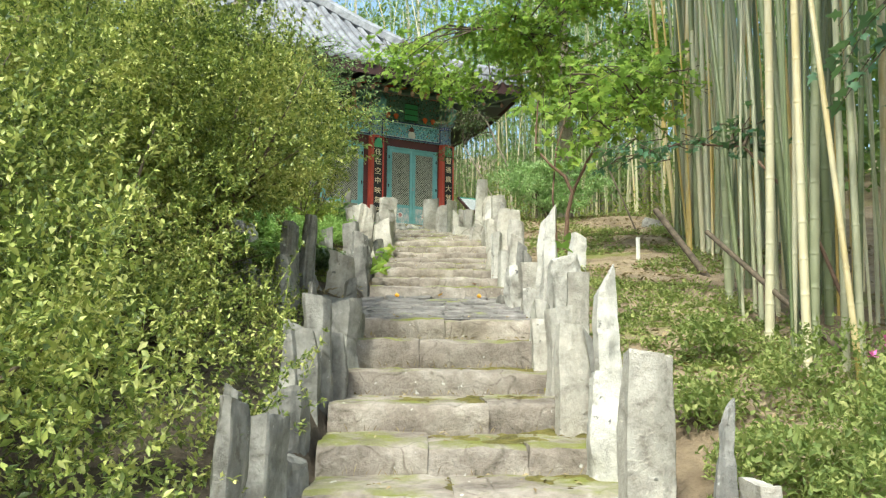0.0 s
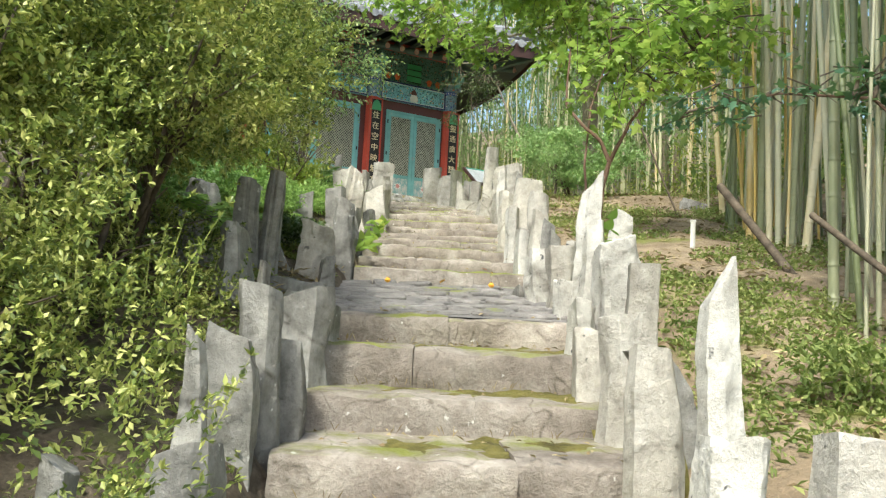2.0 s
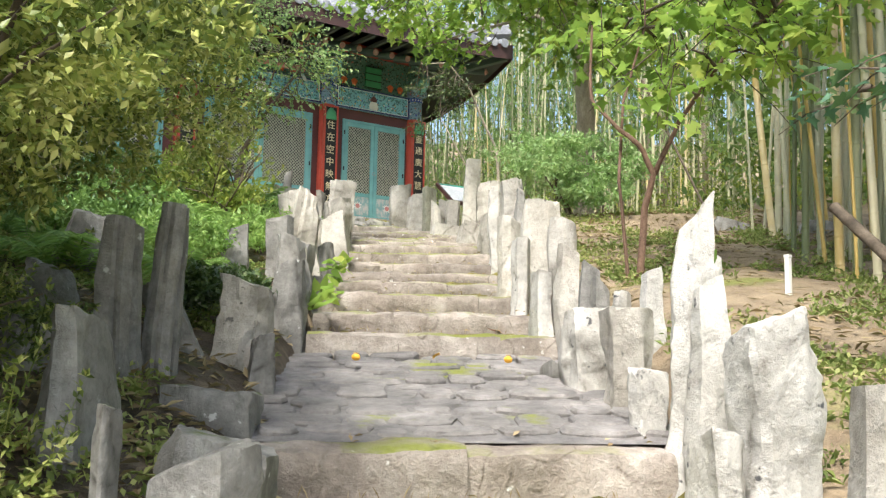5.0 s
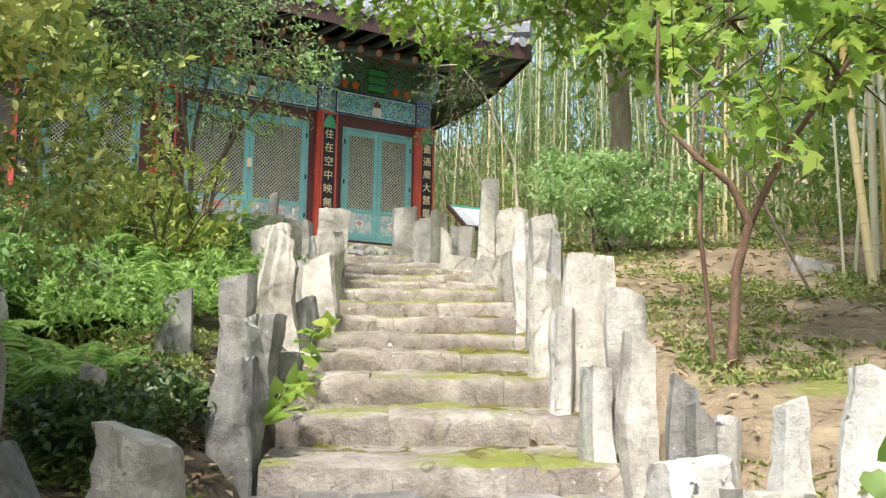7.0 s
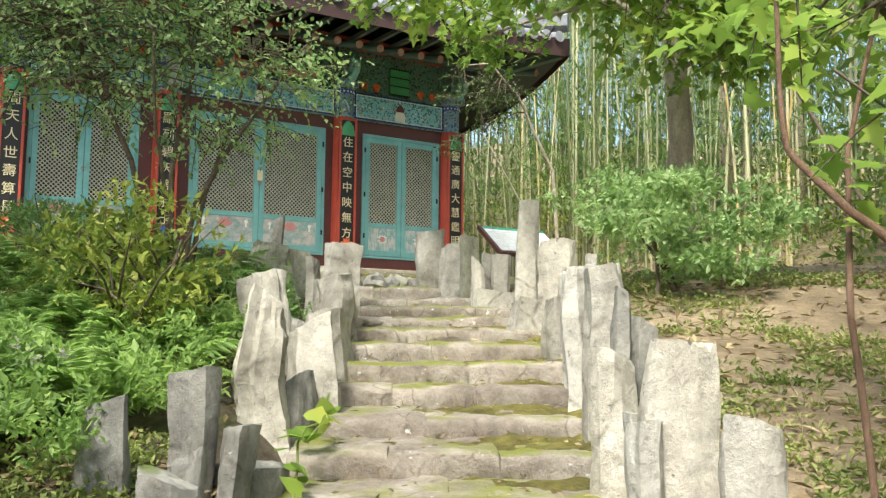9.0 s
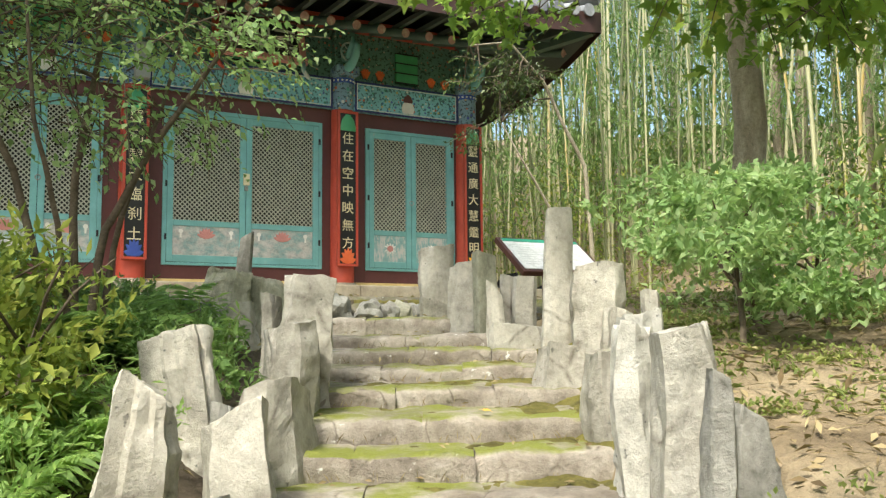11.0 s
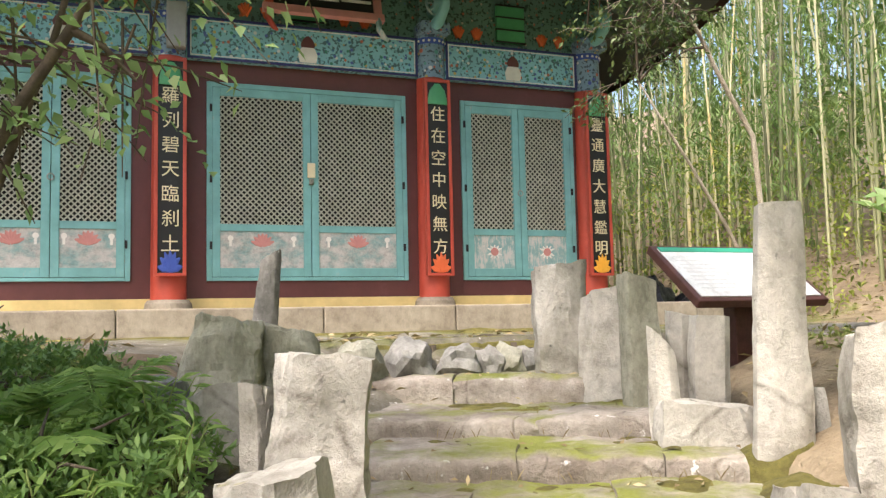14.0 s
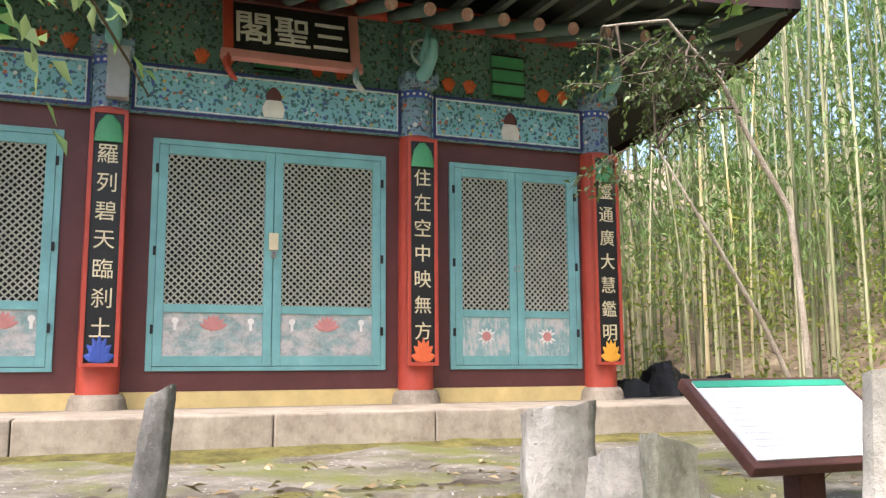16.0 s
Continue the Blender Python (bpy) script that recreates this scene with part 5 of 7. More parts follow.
TEXTS = ("周天人世壽算長", "羅列碧天臨刹土", "住在空中映無方", "靈通廣大慧鑑明")
LOTUS = (M_ORANGE, M_BLUE, M_ORANGE, M_AMBER)
LCOL = ("orange-red", "blue", "orange-red", "amber")
for cx, txt, lm, lc in zip(COLS, TEXTS, LOTUS, LCOL):
    pq = thing("calligraphy_plaque", pose(cx, -0.215, 0.33), "tall black plaque with gold characters and %s lotus" % lc, "plaque", "plaques on the columns")
    part("board", box_bm(-0.115, 0.115, -0.015, 0.03, 0.03, 2.04), M_BLACK, pq)
    for a in ((-0.145, -0.112, -0.03, 0.032, 0.0, 2.07), (0.112, 0.145, -0.03, 0.032, 0.0, 2.07), (-0.112, 0.112, -0.028, 0.03, 0.0, 0.03), (-0.112, 0.112, -0.028, 0.03, 2.035, 2.07)):
        part("frame", box_bm(*a, 0.004), M_RED, pq, "red frame")
    bm = bmesh.new()
    tube(bm, [(0, -0.018, 1.80), (0, -0.02, 1.86), (0, -0.02, 1.95), (0, -0.018, 2.02)], [0.112, 0.108, 0.085, 0.03], 14)
    bmesh.ops.scale(bm, vec=(1, 0.3, 1), space=Matrix.Translation((0, 0.02, 0)), verts=bm.verts)
    part("leaf_ornament", bm, M_GREEN, pq, "green painted leaf canopy")
    for a in (-80, -52, -26, 0, 26, 52, 80):
        ob = part("petal", petal(a, 0.118), lm, pq, "%s lotus petal" % lc)
        ob.matrix_basis = pose(0, -0.022 - 0.0006 * (80 - abs(a)) / 10, 0.055) @ Matrix.Diagonal((0.95, 1, 1.5, 1))
    for i, ch in enumerate(txt):
        g = part("character", glyph(ch, 0.155), M_GOLD, pq)
        g.matrix_basis = pose(0, -0.0155, 1.70 - i * 0.232, 90)

nb = thing("name_board", pose(-1.55, -0.30, 2.95, -14), "black name board with white characters in a painted frame", "signboard")
part("board", box_bm(-0.52, 0.52, 0.0, 0.03, 0.05, 0.56), M_BLACK, nb)
for a, mt in (((-0.62, 0.62, -0.03, 0.035, -0.03, 0.055), M_PINK), ((-0.62, 0.62, -0.03, 0.035, 0.555, 0.64), M_MAROON), ((-0.60, -0.515, -0.028, 0.034, 0.05, 0.56), M_RED), ((0.515, 0.60, -0.028, 0.034, 0.05, 0.56), M_PINK)):
    part("frame", box_bm(*a, 0.008), mt, nb, "painted wooden frame")
for sx in (-0.56, 0.56):
    bm = bmesh.new()
    tube(bm, [(sx, 0, 0.0), (sx - 0.01, -0.01, -0.12), (sx + 0.03, -0.03, -0.22), (sx + 0.07, -0.03, -0.26)], [0.035, 0.03, 0.028, 0.012], 8)
    part("scroll_foot", bm, M_RED if sx < 0 else M_TEALPALE, nb, "carved scroll end", True)
for i, ch in enumerate("閣聖三"):
    g = part("character", glyph(ch, 0.31, bold=0.002), M_CREAM, nb)
    g.matrix_basis = pose(-0.34 + i * 0.34, -0.001, 0.305, 90)

cb = thing("wall_box", pose(-2.97, -0.20, 2.5), "small grey metal box fixed to the column head", "electrical box")
part("body", box_bm(-0.09, 0.09, -0.07, 0.05, 0.0, 0.44, 0.01), M_GREYBOX, cb)
part("lid", box_bm(-0.08, 0.08, -0.078, -0.069, 0.015, 0.425, 0.003), M_GREYBOX, cb)

fe = thing("fire_extinguisher", pose(-4.93, -0.62, -0.006), "red fire extinguisher standing on the platform", "fire extinguisher")
part("cylinder", tube_bm([(0, 0, 0), (0, 0, 0.02), (0, 0, 0.36), (0, 0, 0.42), (0, 0, 0.45)], [0.07, 0.075, 0.075, 0.05, 0.025], 18), M_ORANGE, fe, "", True)
part("valve", box_bm(-0.03, 0.03, -0.02, 0.02, 0.45, 0.50, 0.006), M_STEEL, fe)
part("hose", tube_bm([(0.03, 0, 0.47), (0.10, 0, 0.42), (0.10, 0, 0.2), (0.085, 0, 0.12)], [0.01, 0.01, 0.01, 0.014], 8), M_TARP, fe, "black hose", True)

# ---- notice board ----
sg = thing("notice_board", pose(-0.30, -4.72, ground_z(-0.3, -4.72)), "slanted white notice board in a brown frame on a post", "notice board")
zb = 0.07 - ground_z(-0.3, -4.72)
part("post", box_bm(-0.065, 0.065, -0.05, 0.05, -0.2, zb - 0.02, 0.008), M_METAL, sg, "brown steel post")
tm = pose(0, 0, zb, 37)
fr = part("frame", box(bmesh.new(), -0.43, 0.43, -0.27, 0.27, -0.03, 0.018, 0.008, m=tm), M_METAL, sg, "brown steel frame")
part("face", box(bmesh.new(), -0.395, 0.395, -0.235, 0.235, 0.018, 0.024, m=tm), M_SIGN, sg, "white printed face")
part("strip", box(bmesh.new(), -0.395, 0.395, 0.195, 0.237, 0.024, 0.028, m=tm), M_SIGNGREEN, sg, "green heading strip")
bm = bmesh.new()
for i in range(9):
    for x0, x1 in ((-0.35, -0.03), (0.04, 0.34)):
        box(bm, x0, x1 - 0.05 * ((i * 7) % 4), 0.14 - i * 0.038, 0.148 - i * 0.038, 0.0242, 0.0252)
bmesh.ops.transform(bm, matrix=tm, verts=bm.verts)
part("print", bm, M_SIGNTXT, sg, "faint grey lines of print")


# ---- foliage tools ----
class Foliage:
    """Collects single leaves and builds them as one mesh."""

    def __init__(self, seed):
        self.r = np.random.RandomState(seed)
        self.v, self.f, self.n = [], [], 0

    def unit(self, n):
        d = self.r.normal(size=(n, 3))
        return d / np.linalg.norm(d, axis=1)[:, None]

    def add(self, p, axis, length, width, fold=0.25, droop=0.0):
        """Pointed leaves from p along axis; all are arrays of one length."""
        n = len(p)
        axis = axis / np.maximum(np.linalg.norm(axis, axis=1)[:, None], 1e-6)
        side = np.cross(axis, self.unit(n) * 0.7 + np.array((0, 0, 1.0)))
        side /= np.maximum(np.linalg.norm(side, axis=1)[:, None], 1e-6)
        nor = np.cross(side, axis)
        L, W = np.broadcast_to(length, n)[:, None], np.broadcast_to(width, n)[:, None]
        mid = p + axis * L * 0.45
        tip = p + axis * L - np.array((0, 0, 1.0)) * L * droop
        quad = np.stack([p, mid + side * W / 2 + nor * W * fold, tip, mid - side * W / 2 + nor * W * fold], 1)
        self.v.append(quad.reshape(-1, 3))
        k = self.n + np.arange(n)[:, None] * 4
        self.f.append(np.concatenate([k + np.array([[0, 1, 2]]), k + np.array([[0, 2, 3]])], 0))
        self.n += 4 * n

    def add_shape(self, p, axis, size, outline):
        """Flat lobed leaves: a fan over an outline of (along, across) pairs."""
        n, m = len(p), len(outline)
        axis = axis / np.maximum(np.linalg.norm(axis, axis=1)[:, None], 1e-6)
        side = np.cross(axis, self.unit(n) * 0.6 + np.array((0, 0, 1.0)))
        side /= np.maximum(np.linalg.norm(side, axis=1)[:, None], 1e-6)
        nor = np.cross(side, axis)
        size = np.broadcast_to(size, n)[:, None]
        pts = [p + axis * size * 0.35]
        for a, b in outline:
            pts.append(p + axis * size * a + side * size * b - nor * size * 0.18 * (abs(b) ** 1.5))
        self.v.append(np.stack(pts, 1).reshape(-1, 3))
        k = self.n + np.arange(n)[:, None] * (m + 1)
        for i in range(m):
            self.f.append(k + np.array([[0, 1 + i, 1 + (i + 1) % m]]))
        self.n += n * (m + 1)

    def mesh(self, name):
        v, f = np.concatenate(self.v), np.concatenate(self.f)
        me = bpy.data.meshes.new(name)
        me.vertices.add(len(v))
        me.vertices.foreach_set("co", v.astype(np.float32).ravel())
        me.loops.add(len(f) * 3)
        me.loops.foreach_set("vertex_index", f.astype(np.int32).ravel())
        me.polygons.add(len(f))
        me.polygons.foreach_set("loop_start", np.arange(len(f), dtype=np.int32) * 3)
        me.polygons.foreach_set("loop_total", np.full(len(f), 3, np.int32))
        me.update()
        me.validate()
        return me


MAPLE = [(0.0, 0.0), (0.05, 0.30), (0.25, 0.22), (0.42, 0.56), (0.52, 0.22), (1.0, 0.0), (0.52, -0.22), (0.42, -0.56), (0.25, -0.22), (0.05, -0.30)]
HEART = [(0.0, 0.0), (-0.08, 0.22), (0.15, 0.42), (0.5, 0.34), (1.0, 0.0), (0.5, -0.34), (0.15, -0.42), (-0.08, -0.22)]


def lump(p, seed):
    """Uneven bulge of a crown's outline, -1 to 1."""
    return np.array([noise.noise((q[0] * 1.7 + seed, q[1] * 1.7, q[2] * 1.7)) + 0.6 * noise.noise((q[0] * 4.3, q[1] * 4.3 + seed, q[2] * 4.3)) for q in p])


def shell_points(fo, blobs, n, seed, depth=0.12, bulge=0.2):
    """Points near the outside of a heap of ellipsoids, with the way out."""
    area = np.array([b[3] * b[4] + b[3] * b[5] + b[4] * b[5] for b in blobs])
    pick = fo.r.choice(len(blobs), n, p=area / area.sum())
    B = np.array(blobs)
    d = fo.unit(n)
    c, r = B[pick, :3], B[pick, 3:6]
    p = c + d * r
    p = c + d * r * (1 + bulge * lump(p, seed)[:, None] - depth * fo.r.rand(n)[:, None] ** 2 * 2)
    keep = np.ones(n, bool)
    for k, b in enumerate(B):
        q = (p - b[:3]) / b[3:6]
        keep &= ~((np.linalg.norm(q, axis=1) < 0.82) & (pick != k))
    out = d / r
    out /= np.linalg.norm(out, axis=1)[:, None]
    g = np.array([ground_z(q[0], q[1]) for q in p])
    keep &= p[:, 2] > g + 0.12
    return p[keep], out[keep]


def sl_blobs(rows):
    """Ellipsoids given along and across the stairs, as world ones."""
    return [(*SP(s, l, z), (rs_ + rl_) / 2, (rs_ + rl_) / 2, rz) for s, l, z, rs_, rl_, rz in rows]


def bush(name, blobs, shoots, leaf, material, label, category, seed, whorl=9, stems=9, inner=0.5, wid=0.42, bulge=0.2, root=None, gaps=0.0, sprays=0):
    """A dense shrub: whorls of small leaves at shoot tips, stems below."""
    fo = Foliage(seed)
    p, out = shell_points(fo, blobs, shoots, seed, 0.14, bulge)
    if gaps:
        k_ = lump(p * 1.9, seed + 5) > -gaps
        p, out = p[k_], out[k_]
    n = len(p)
    up = out * 0.8 + np.array((0, 0, 0.55)) + fo.unit(n) * 0.35
    up /= np.linalg.norm(up, axis=1)[:, None]
    for _ in range(whorl):
        q = p + up * (fo.r.rand(n)[:, None] - 0.75) * leaf * 2.0 + fo.unit(n) * leaf * 0.35
        fo.add(q, up * 0.55 + fo.unit(n), leaf * (0.7 + 0.7 * fo.r.rand(n)), leaf * wid, 0.2)
    if sprays:
        # long young shoots that stand out of the crown, each with rosettes of leaves
        k_ = fo.r.randint(0, n, sprays)
        way = out[k_] * 0.7 + np.array((0, 0, 0.8)) + fo.unit(sprays) * 0.5
        way /= np.linalg.norm(way, axis=1)[:, None]
        reach = 0.10 + 0.22 * fo.r.rand(sprays)[:, None]
        for f in (0.25, 0.45, 0.65, 0.82, 1.0):
            c = p[k_] + way * reach * f
            for _ in range(4 if f < 1 else 8):
                fo.add(c, way * (0.3 if f < 1 else 0.5) + fo.unit(sprays) * 0.8, leaf * (0.8 + 0.5 * fo.r.rand(sprays)), leaf * wid, 0.2)
        fo.add(p[k_] - way * 0.05, way, reach[:, 0] + 0.05, 0.006, 0.0)
    m = int(n * inner)
    B = np.array(blobs)
    pick = fo.r.randint(0, len(B), m)
    q = B[pick, :3] + fo.unit(m) * B[pick, 3:6] * (fo.r.rand(m)[:, None] ** 0.5) * 0.88
    for _ in range(4):
        fo.add(q + fo.unit(m) * leaf * 2, fo.unit(m), leaf * 1.6, leaf * 0.8)
    cx, cy = float(B[:, 0].mean()), float(B[:, 1].mean())
    if root:
        cx, cy = root
    base = Vector((cx, cy, ground_z(cx, cy)))
    ob = thing(name, Matrix.Translation(base), label, category)
    inv = Matrix.Translation(-base)
    rng = random.Random(seed)
    for i in range(stems):
        bm = bmesh.new()
        b = B[i % len(B)]
        a = Vector((b[0] + rng.uniform(-0.5, 0.5) * b[3], b[1] + rng.uniform(-0.5, 0.5) * b[4], 0)).lerp(Vector((cx, cy, 0)), 0.35)
        a.z = ground_z(a.x, a.y) - 0.05
        t = Vector((b[0] + rng.uniform(-0.7, 0.7) * b[3], b[1] + rng.uniform(-0.7, 0.7) * b[4], b[2] + rng.uniform(0.0, 0.6) * b[5]))
        mid = a.lerp(t, 0.5) + Vector((rng.uniform(-0.2, 0.2), rng.uniform(-0.2, 0.2), 0.05))
        tube(bm, [a, a.lerp(mid, 0.5) + Vector((rng.uniform(-0.05, 0.05), 0, 0)), mid, mid.lerp(t, 0.6), t], [0.022, 0.018, 0.015, 0.010, 0.004], 6)
        for _ in range(3):
            e = mid + Vector((rng.uniform(-0.5, 0.5), rng.uniform(-0.5, 0.5), rng.uniform(0.1, 0.5)))
            tube(bm, [mid, mid.lerp(e, 0.5) + Vector((0, 0, 0.05)), e], [0.009, 0.007, 0.003], 5)
        part("stem", bm, M_TWIG, ob, "thin brown stem", True).data.transform(inv)
    lv = part("foliage", fo.mesh("foliage"), material, ob)
    lv.data.transform(inv)
    return ob


def tree(name, limbs, blobs, twigs, leaf, material, bark, label, seed, kind="plain", per=9, droop=0.2, twig_len=0.4, wid=0.5, category="tree"):
    """Trunk and limbs as tapered tubes, and twigs with leaves filling blobs unevenly."""
    base = Vector(limbs[0][0][0])
    fo = Foliage(seed)
    rng = random.Random(seed)
    ob = thing(name, Matrix.Translation(base), label, category)
    inv = Matrix.Translation(-base)
    nodes_ = []
    for li, (pts, r0, r1) in enumerate(limbs):
        fine, k = [], 5
        P = [Vector(q) for q in pts]
        for a, b in zip(P, P[1:]):
            for i in range(k):
                f = i / k
                w = Vector((noise.noise(a * 2 + Vector((f * 2, seed, 0))), noise.noise(a * 2 + Vector((0, f * 2, seed))), 0)) * r0 * 0.5
                fine.append(a.lerp(b, f) + (w if fine else Vector()))
        fine.append(P[-1])
        bm = tube_bm(fine, [r0 + (r1 - r0) * i / (len(fine) - 1) for i in range(len(fine))], 10)
        nodes_ += fine[len(fine) // 3:]
        part("limb" if li else "trunk", bm, bark, ob, "", True).data.transform(inv)
    B = np.array(blobs)
    vol = B[:, 3] * B[:, 4] * B[:, 5]
    pick = fo.r.choice(len(B), twigs, p=vol / vol.sum())
    d = fo.unit(twigs)
    c = B[pick, :3] + d * B[pick, 3:6] * (fo.r.rand(twigs)[:, None] ** 0.45)
    c = c[lump(c, seed) > -0.28]
    n = len(c)
    way = fo.unit(n) * 0.8 + (c - B[pick[:n], :3]) / B[pick[:n], 3:6] * 0.5
    way[:, 2] = way[:, 2] * 0.5 - droop
    way /= np.linalg.norm(way, axis=1)[:, None]
    bm = bmesh.new()
    for i in range(n):
        if i % 2 == 0:
            a = Vector(c[i])
            tube(bm, [a - Vector(way[i]) * twig_len * 0.4, a + Vector(way[i]) * twig_len * 0.5, a + Vector(way[i]) * twig_len - Vector((0, 0, 0.04))], [0.006, 0.004, 0.002], 3, False)
    near = sorted(range(n), key=lambda i: rng.random())[:min(70, n // 7)]
    for i in near:
        a = Vector(c[i])
        q = min(nodes_, key=lambda v2: (v2 - a).length)
        tube(bm, [q, q.lerp(a, 0.5) + Vector((0, 0, 0.12 * (q - a).length)), a], [0.016, 0.010, 0.005], 5, False)
    part("branchwork", bm, M_TWIG, ob, "thin twigs", True).data.transform(inv)
    for k in range(per):
        f = (k + 0.5) / per
        p = c + way * twig_len * f
        ax = way * 0.6 + fo.unit(n) * 0.9
        ax[:, 2] -= droop
        sz = leaf * (0.65 + 0.6 * fo.r.rand(n))
        if kind == "maple":
            fo.add_shape(p, ax, sz, MAPLE)
        else:
            fo.add(p, ax, sz, sz * wid, 0.15, 0.15)
    part("crown", fo.mesh("crown"), material, ob).data.transform(inv)
    return ob


# ---- azaleas and shrubs on the left bank ----
AZ = "dense azalea bush with small yellowish-green leaves overhanging the steps"
bush("azalea_bush", sl_blobs(((-3.3, -2.05, -2.85, 1.0, 1.0, 0.8), (-4.4, -2.2, -3.3, 1.0, 1.0, 0.8), (-2.9, -3.3, -2.3, 1.3, 1.2, 0.9))), 17000, 0.028, M_AZALEA, AZ, "bush", 21, bulge=0.5, gaps=0.1, inner=0.3, wid=0.52, sprays=420)
bush("azalea_bush", sl_blobs(((-1.75, -2.1, -2.95, 1.05, 0.98, 0.68), (-0.45, -2.1, -2.75, 0.85, 0.85, 0.5), (0.55, -1.85, -2.45, 0.6, 0.55, 0.36), (1.3, -2.2, -2.1, 0.6, 0.6, 0.36), (-1.2, -3.3, -2.5, 1.1, 1.0, 0.7))), 13500, 0.028, M_AZALEA, AZ, "bush", 22, bulge=0.55, gaps=0.05, inner=0.3, wid=0.52, sprays=420)
bush("azalea_bush", sl_blobs(((0.5, -2.0, -0.95, 1.05, 1.05, 0.75), (1.9, -2.05, -0.75, 0.95, 0.9, 0.66), (2.2, -3.0, -0.3, 1.1, 1.1, 0.8), (0.9, -3.2, -0.3, 1.3, 1.3, 0.95))), 25000, 0.034, M_AZALEA, "tall azalea bush with bare stems under its crown", "bush", 23, stems=26, bulge=0.5, gaps=0.12, inner=0.4, wid=0.52, sprays=400)
bush("azalea_bush", sl_blobs(((-0.9, -2.55, -1.75, 0.95, 0.95, 0.75), (-0.2, -2.75, -1.2, 1.0, 1.0, 0.75), (-1.9, -2.9, -1.75, 1.0, 1.0, 0.8), (-0.8, -3.6, -0.9, 1.3, 1.3, 0.95), (-2.6, -3.9, -1.2, 1.3, 1.3, 1.0))), 27000, 0.032, M_AZALEA, "broad azalea bush rising up the bank in leafy tiers", "bush", 41, stems=14, bulge=0.5, gaps=0.12, inner=0.3, wid=0.52, sprays=500)
bush("leafy_shrub", sl_blobs(((2.9, -3.3, -0.25, 0.8, 0.8, 0.6), (3.8, -3.9, -0.3, 0.8, 0.8, 0.6))), 4500, 0.06, M_YSHRUB, "loose shrub with yellowish leaves and thin stems", "shrub", 24, stems=14, inner=0.25, bulge=0.35)
bush("yellow_green_shrub", sl_blobs(((6.5, -1.95, -0.55, 0.5, 0.4, 0.32), (7.0, -2.3, -0.35, 0.45, 0.4, 0.28), (6.2, -1.7, -0.8, 0.3, 0.3, 0.2))), 900, 0.062, M_YSHRUB, "low shrub with bright yellow-green leaves among ferns", "shrub", 25, whorl=7, bulge=0.9, inner=0.15, gaps=0.05, stems=6)
bush("weedy_shrub", sl_blobs(((4.9, -2.6, -1.15, 0.7, 0.6, 0.25), (5.6, -3.2, -0.9, 0.7, 0.6, 0.3))), 1900, 0.05, M_SHRUB, "loose green shrub on the bank", "shrub", 26, bulge=0.5, inner=0.3)
bush("weedy_shrub", sl_blobs(((8.6, -2.3, -0.45, 0.5, 0.4, 0.3), (7.6, -1.75, -0.68, 0.35, 0.3, 0.22), (8.2, -3.2, -0.3, 0.7, 0.6, 0.35))), 2400, 0.042, M_SHRUB, "loose green shrub among the ferns", "shrub", 28, bulge=0.5, inner=0.2, stems=6)
bush("leafy_weeds", sl_blobs(((5.3, -1.55, -1.2, 0.34, 0.3, 0.16), (5.9, -1.75, -1.05, 0.4, 0.32, 0.2), (4.4, -1.85, -1.3, 0.35, 0.35, 0.14), (6.6, -1.5, -0.95, 0.3, 0.25, 0.18), (5.0, -2.2, -1.15, 0.5, 0.4, 0.2))), 1500, 0.045, M_FERN, "fresh green leafy weeds crowding the standing stones", "weeds", 29, whorl=7, bulge=0.8, inner=0.1, gaps=0.15, stems=0)
bush("leafy_weeds", sl_blobs(((7.2, -1.25, -0.85, 0.26, 0.2, 0.14), (7.7, -1.35, -0.7, 0.28, 0.22, 0.16), (8.2, -1.5, -0.6, 0.3, 0.25, 0.16))), 620, 0.05, M_SHRUB, "dark leafy weeds between the kerb and the ferns", "weeds", 40, whorl=7, bulge=0.8, inner=0.1, stems=0)
bush("ivy_patch", sl_blobs(((3.55, -1.32, -1.75, 0.3, 0.26, 0.14), (2.95, -1.42, -1.78, 0.24, 0.22, 0.12))), 420, 0.036, M_DARKLEAF, "dark small-leaved ivy over stones beside the landing", "ivy", 27, wid=0.7, stems=0)

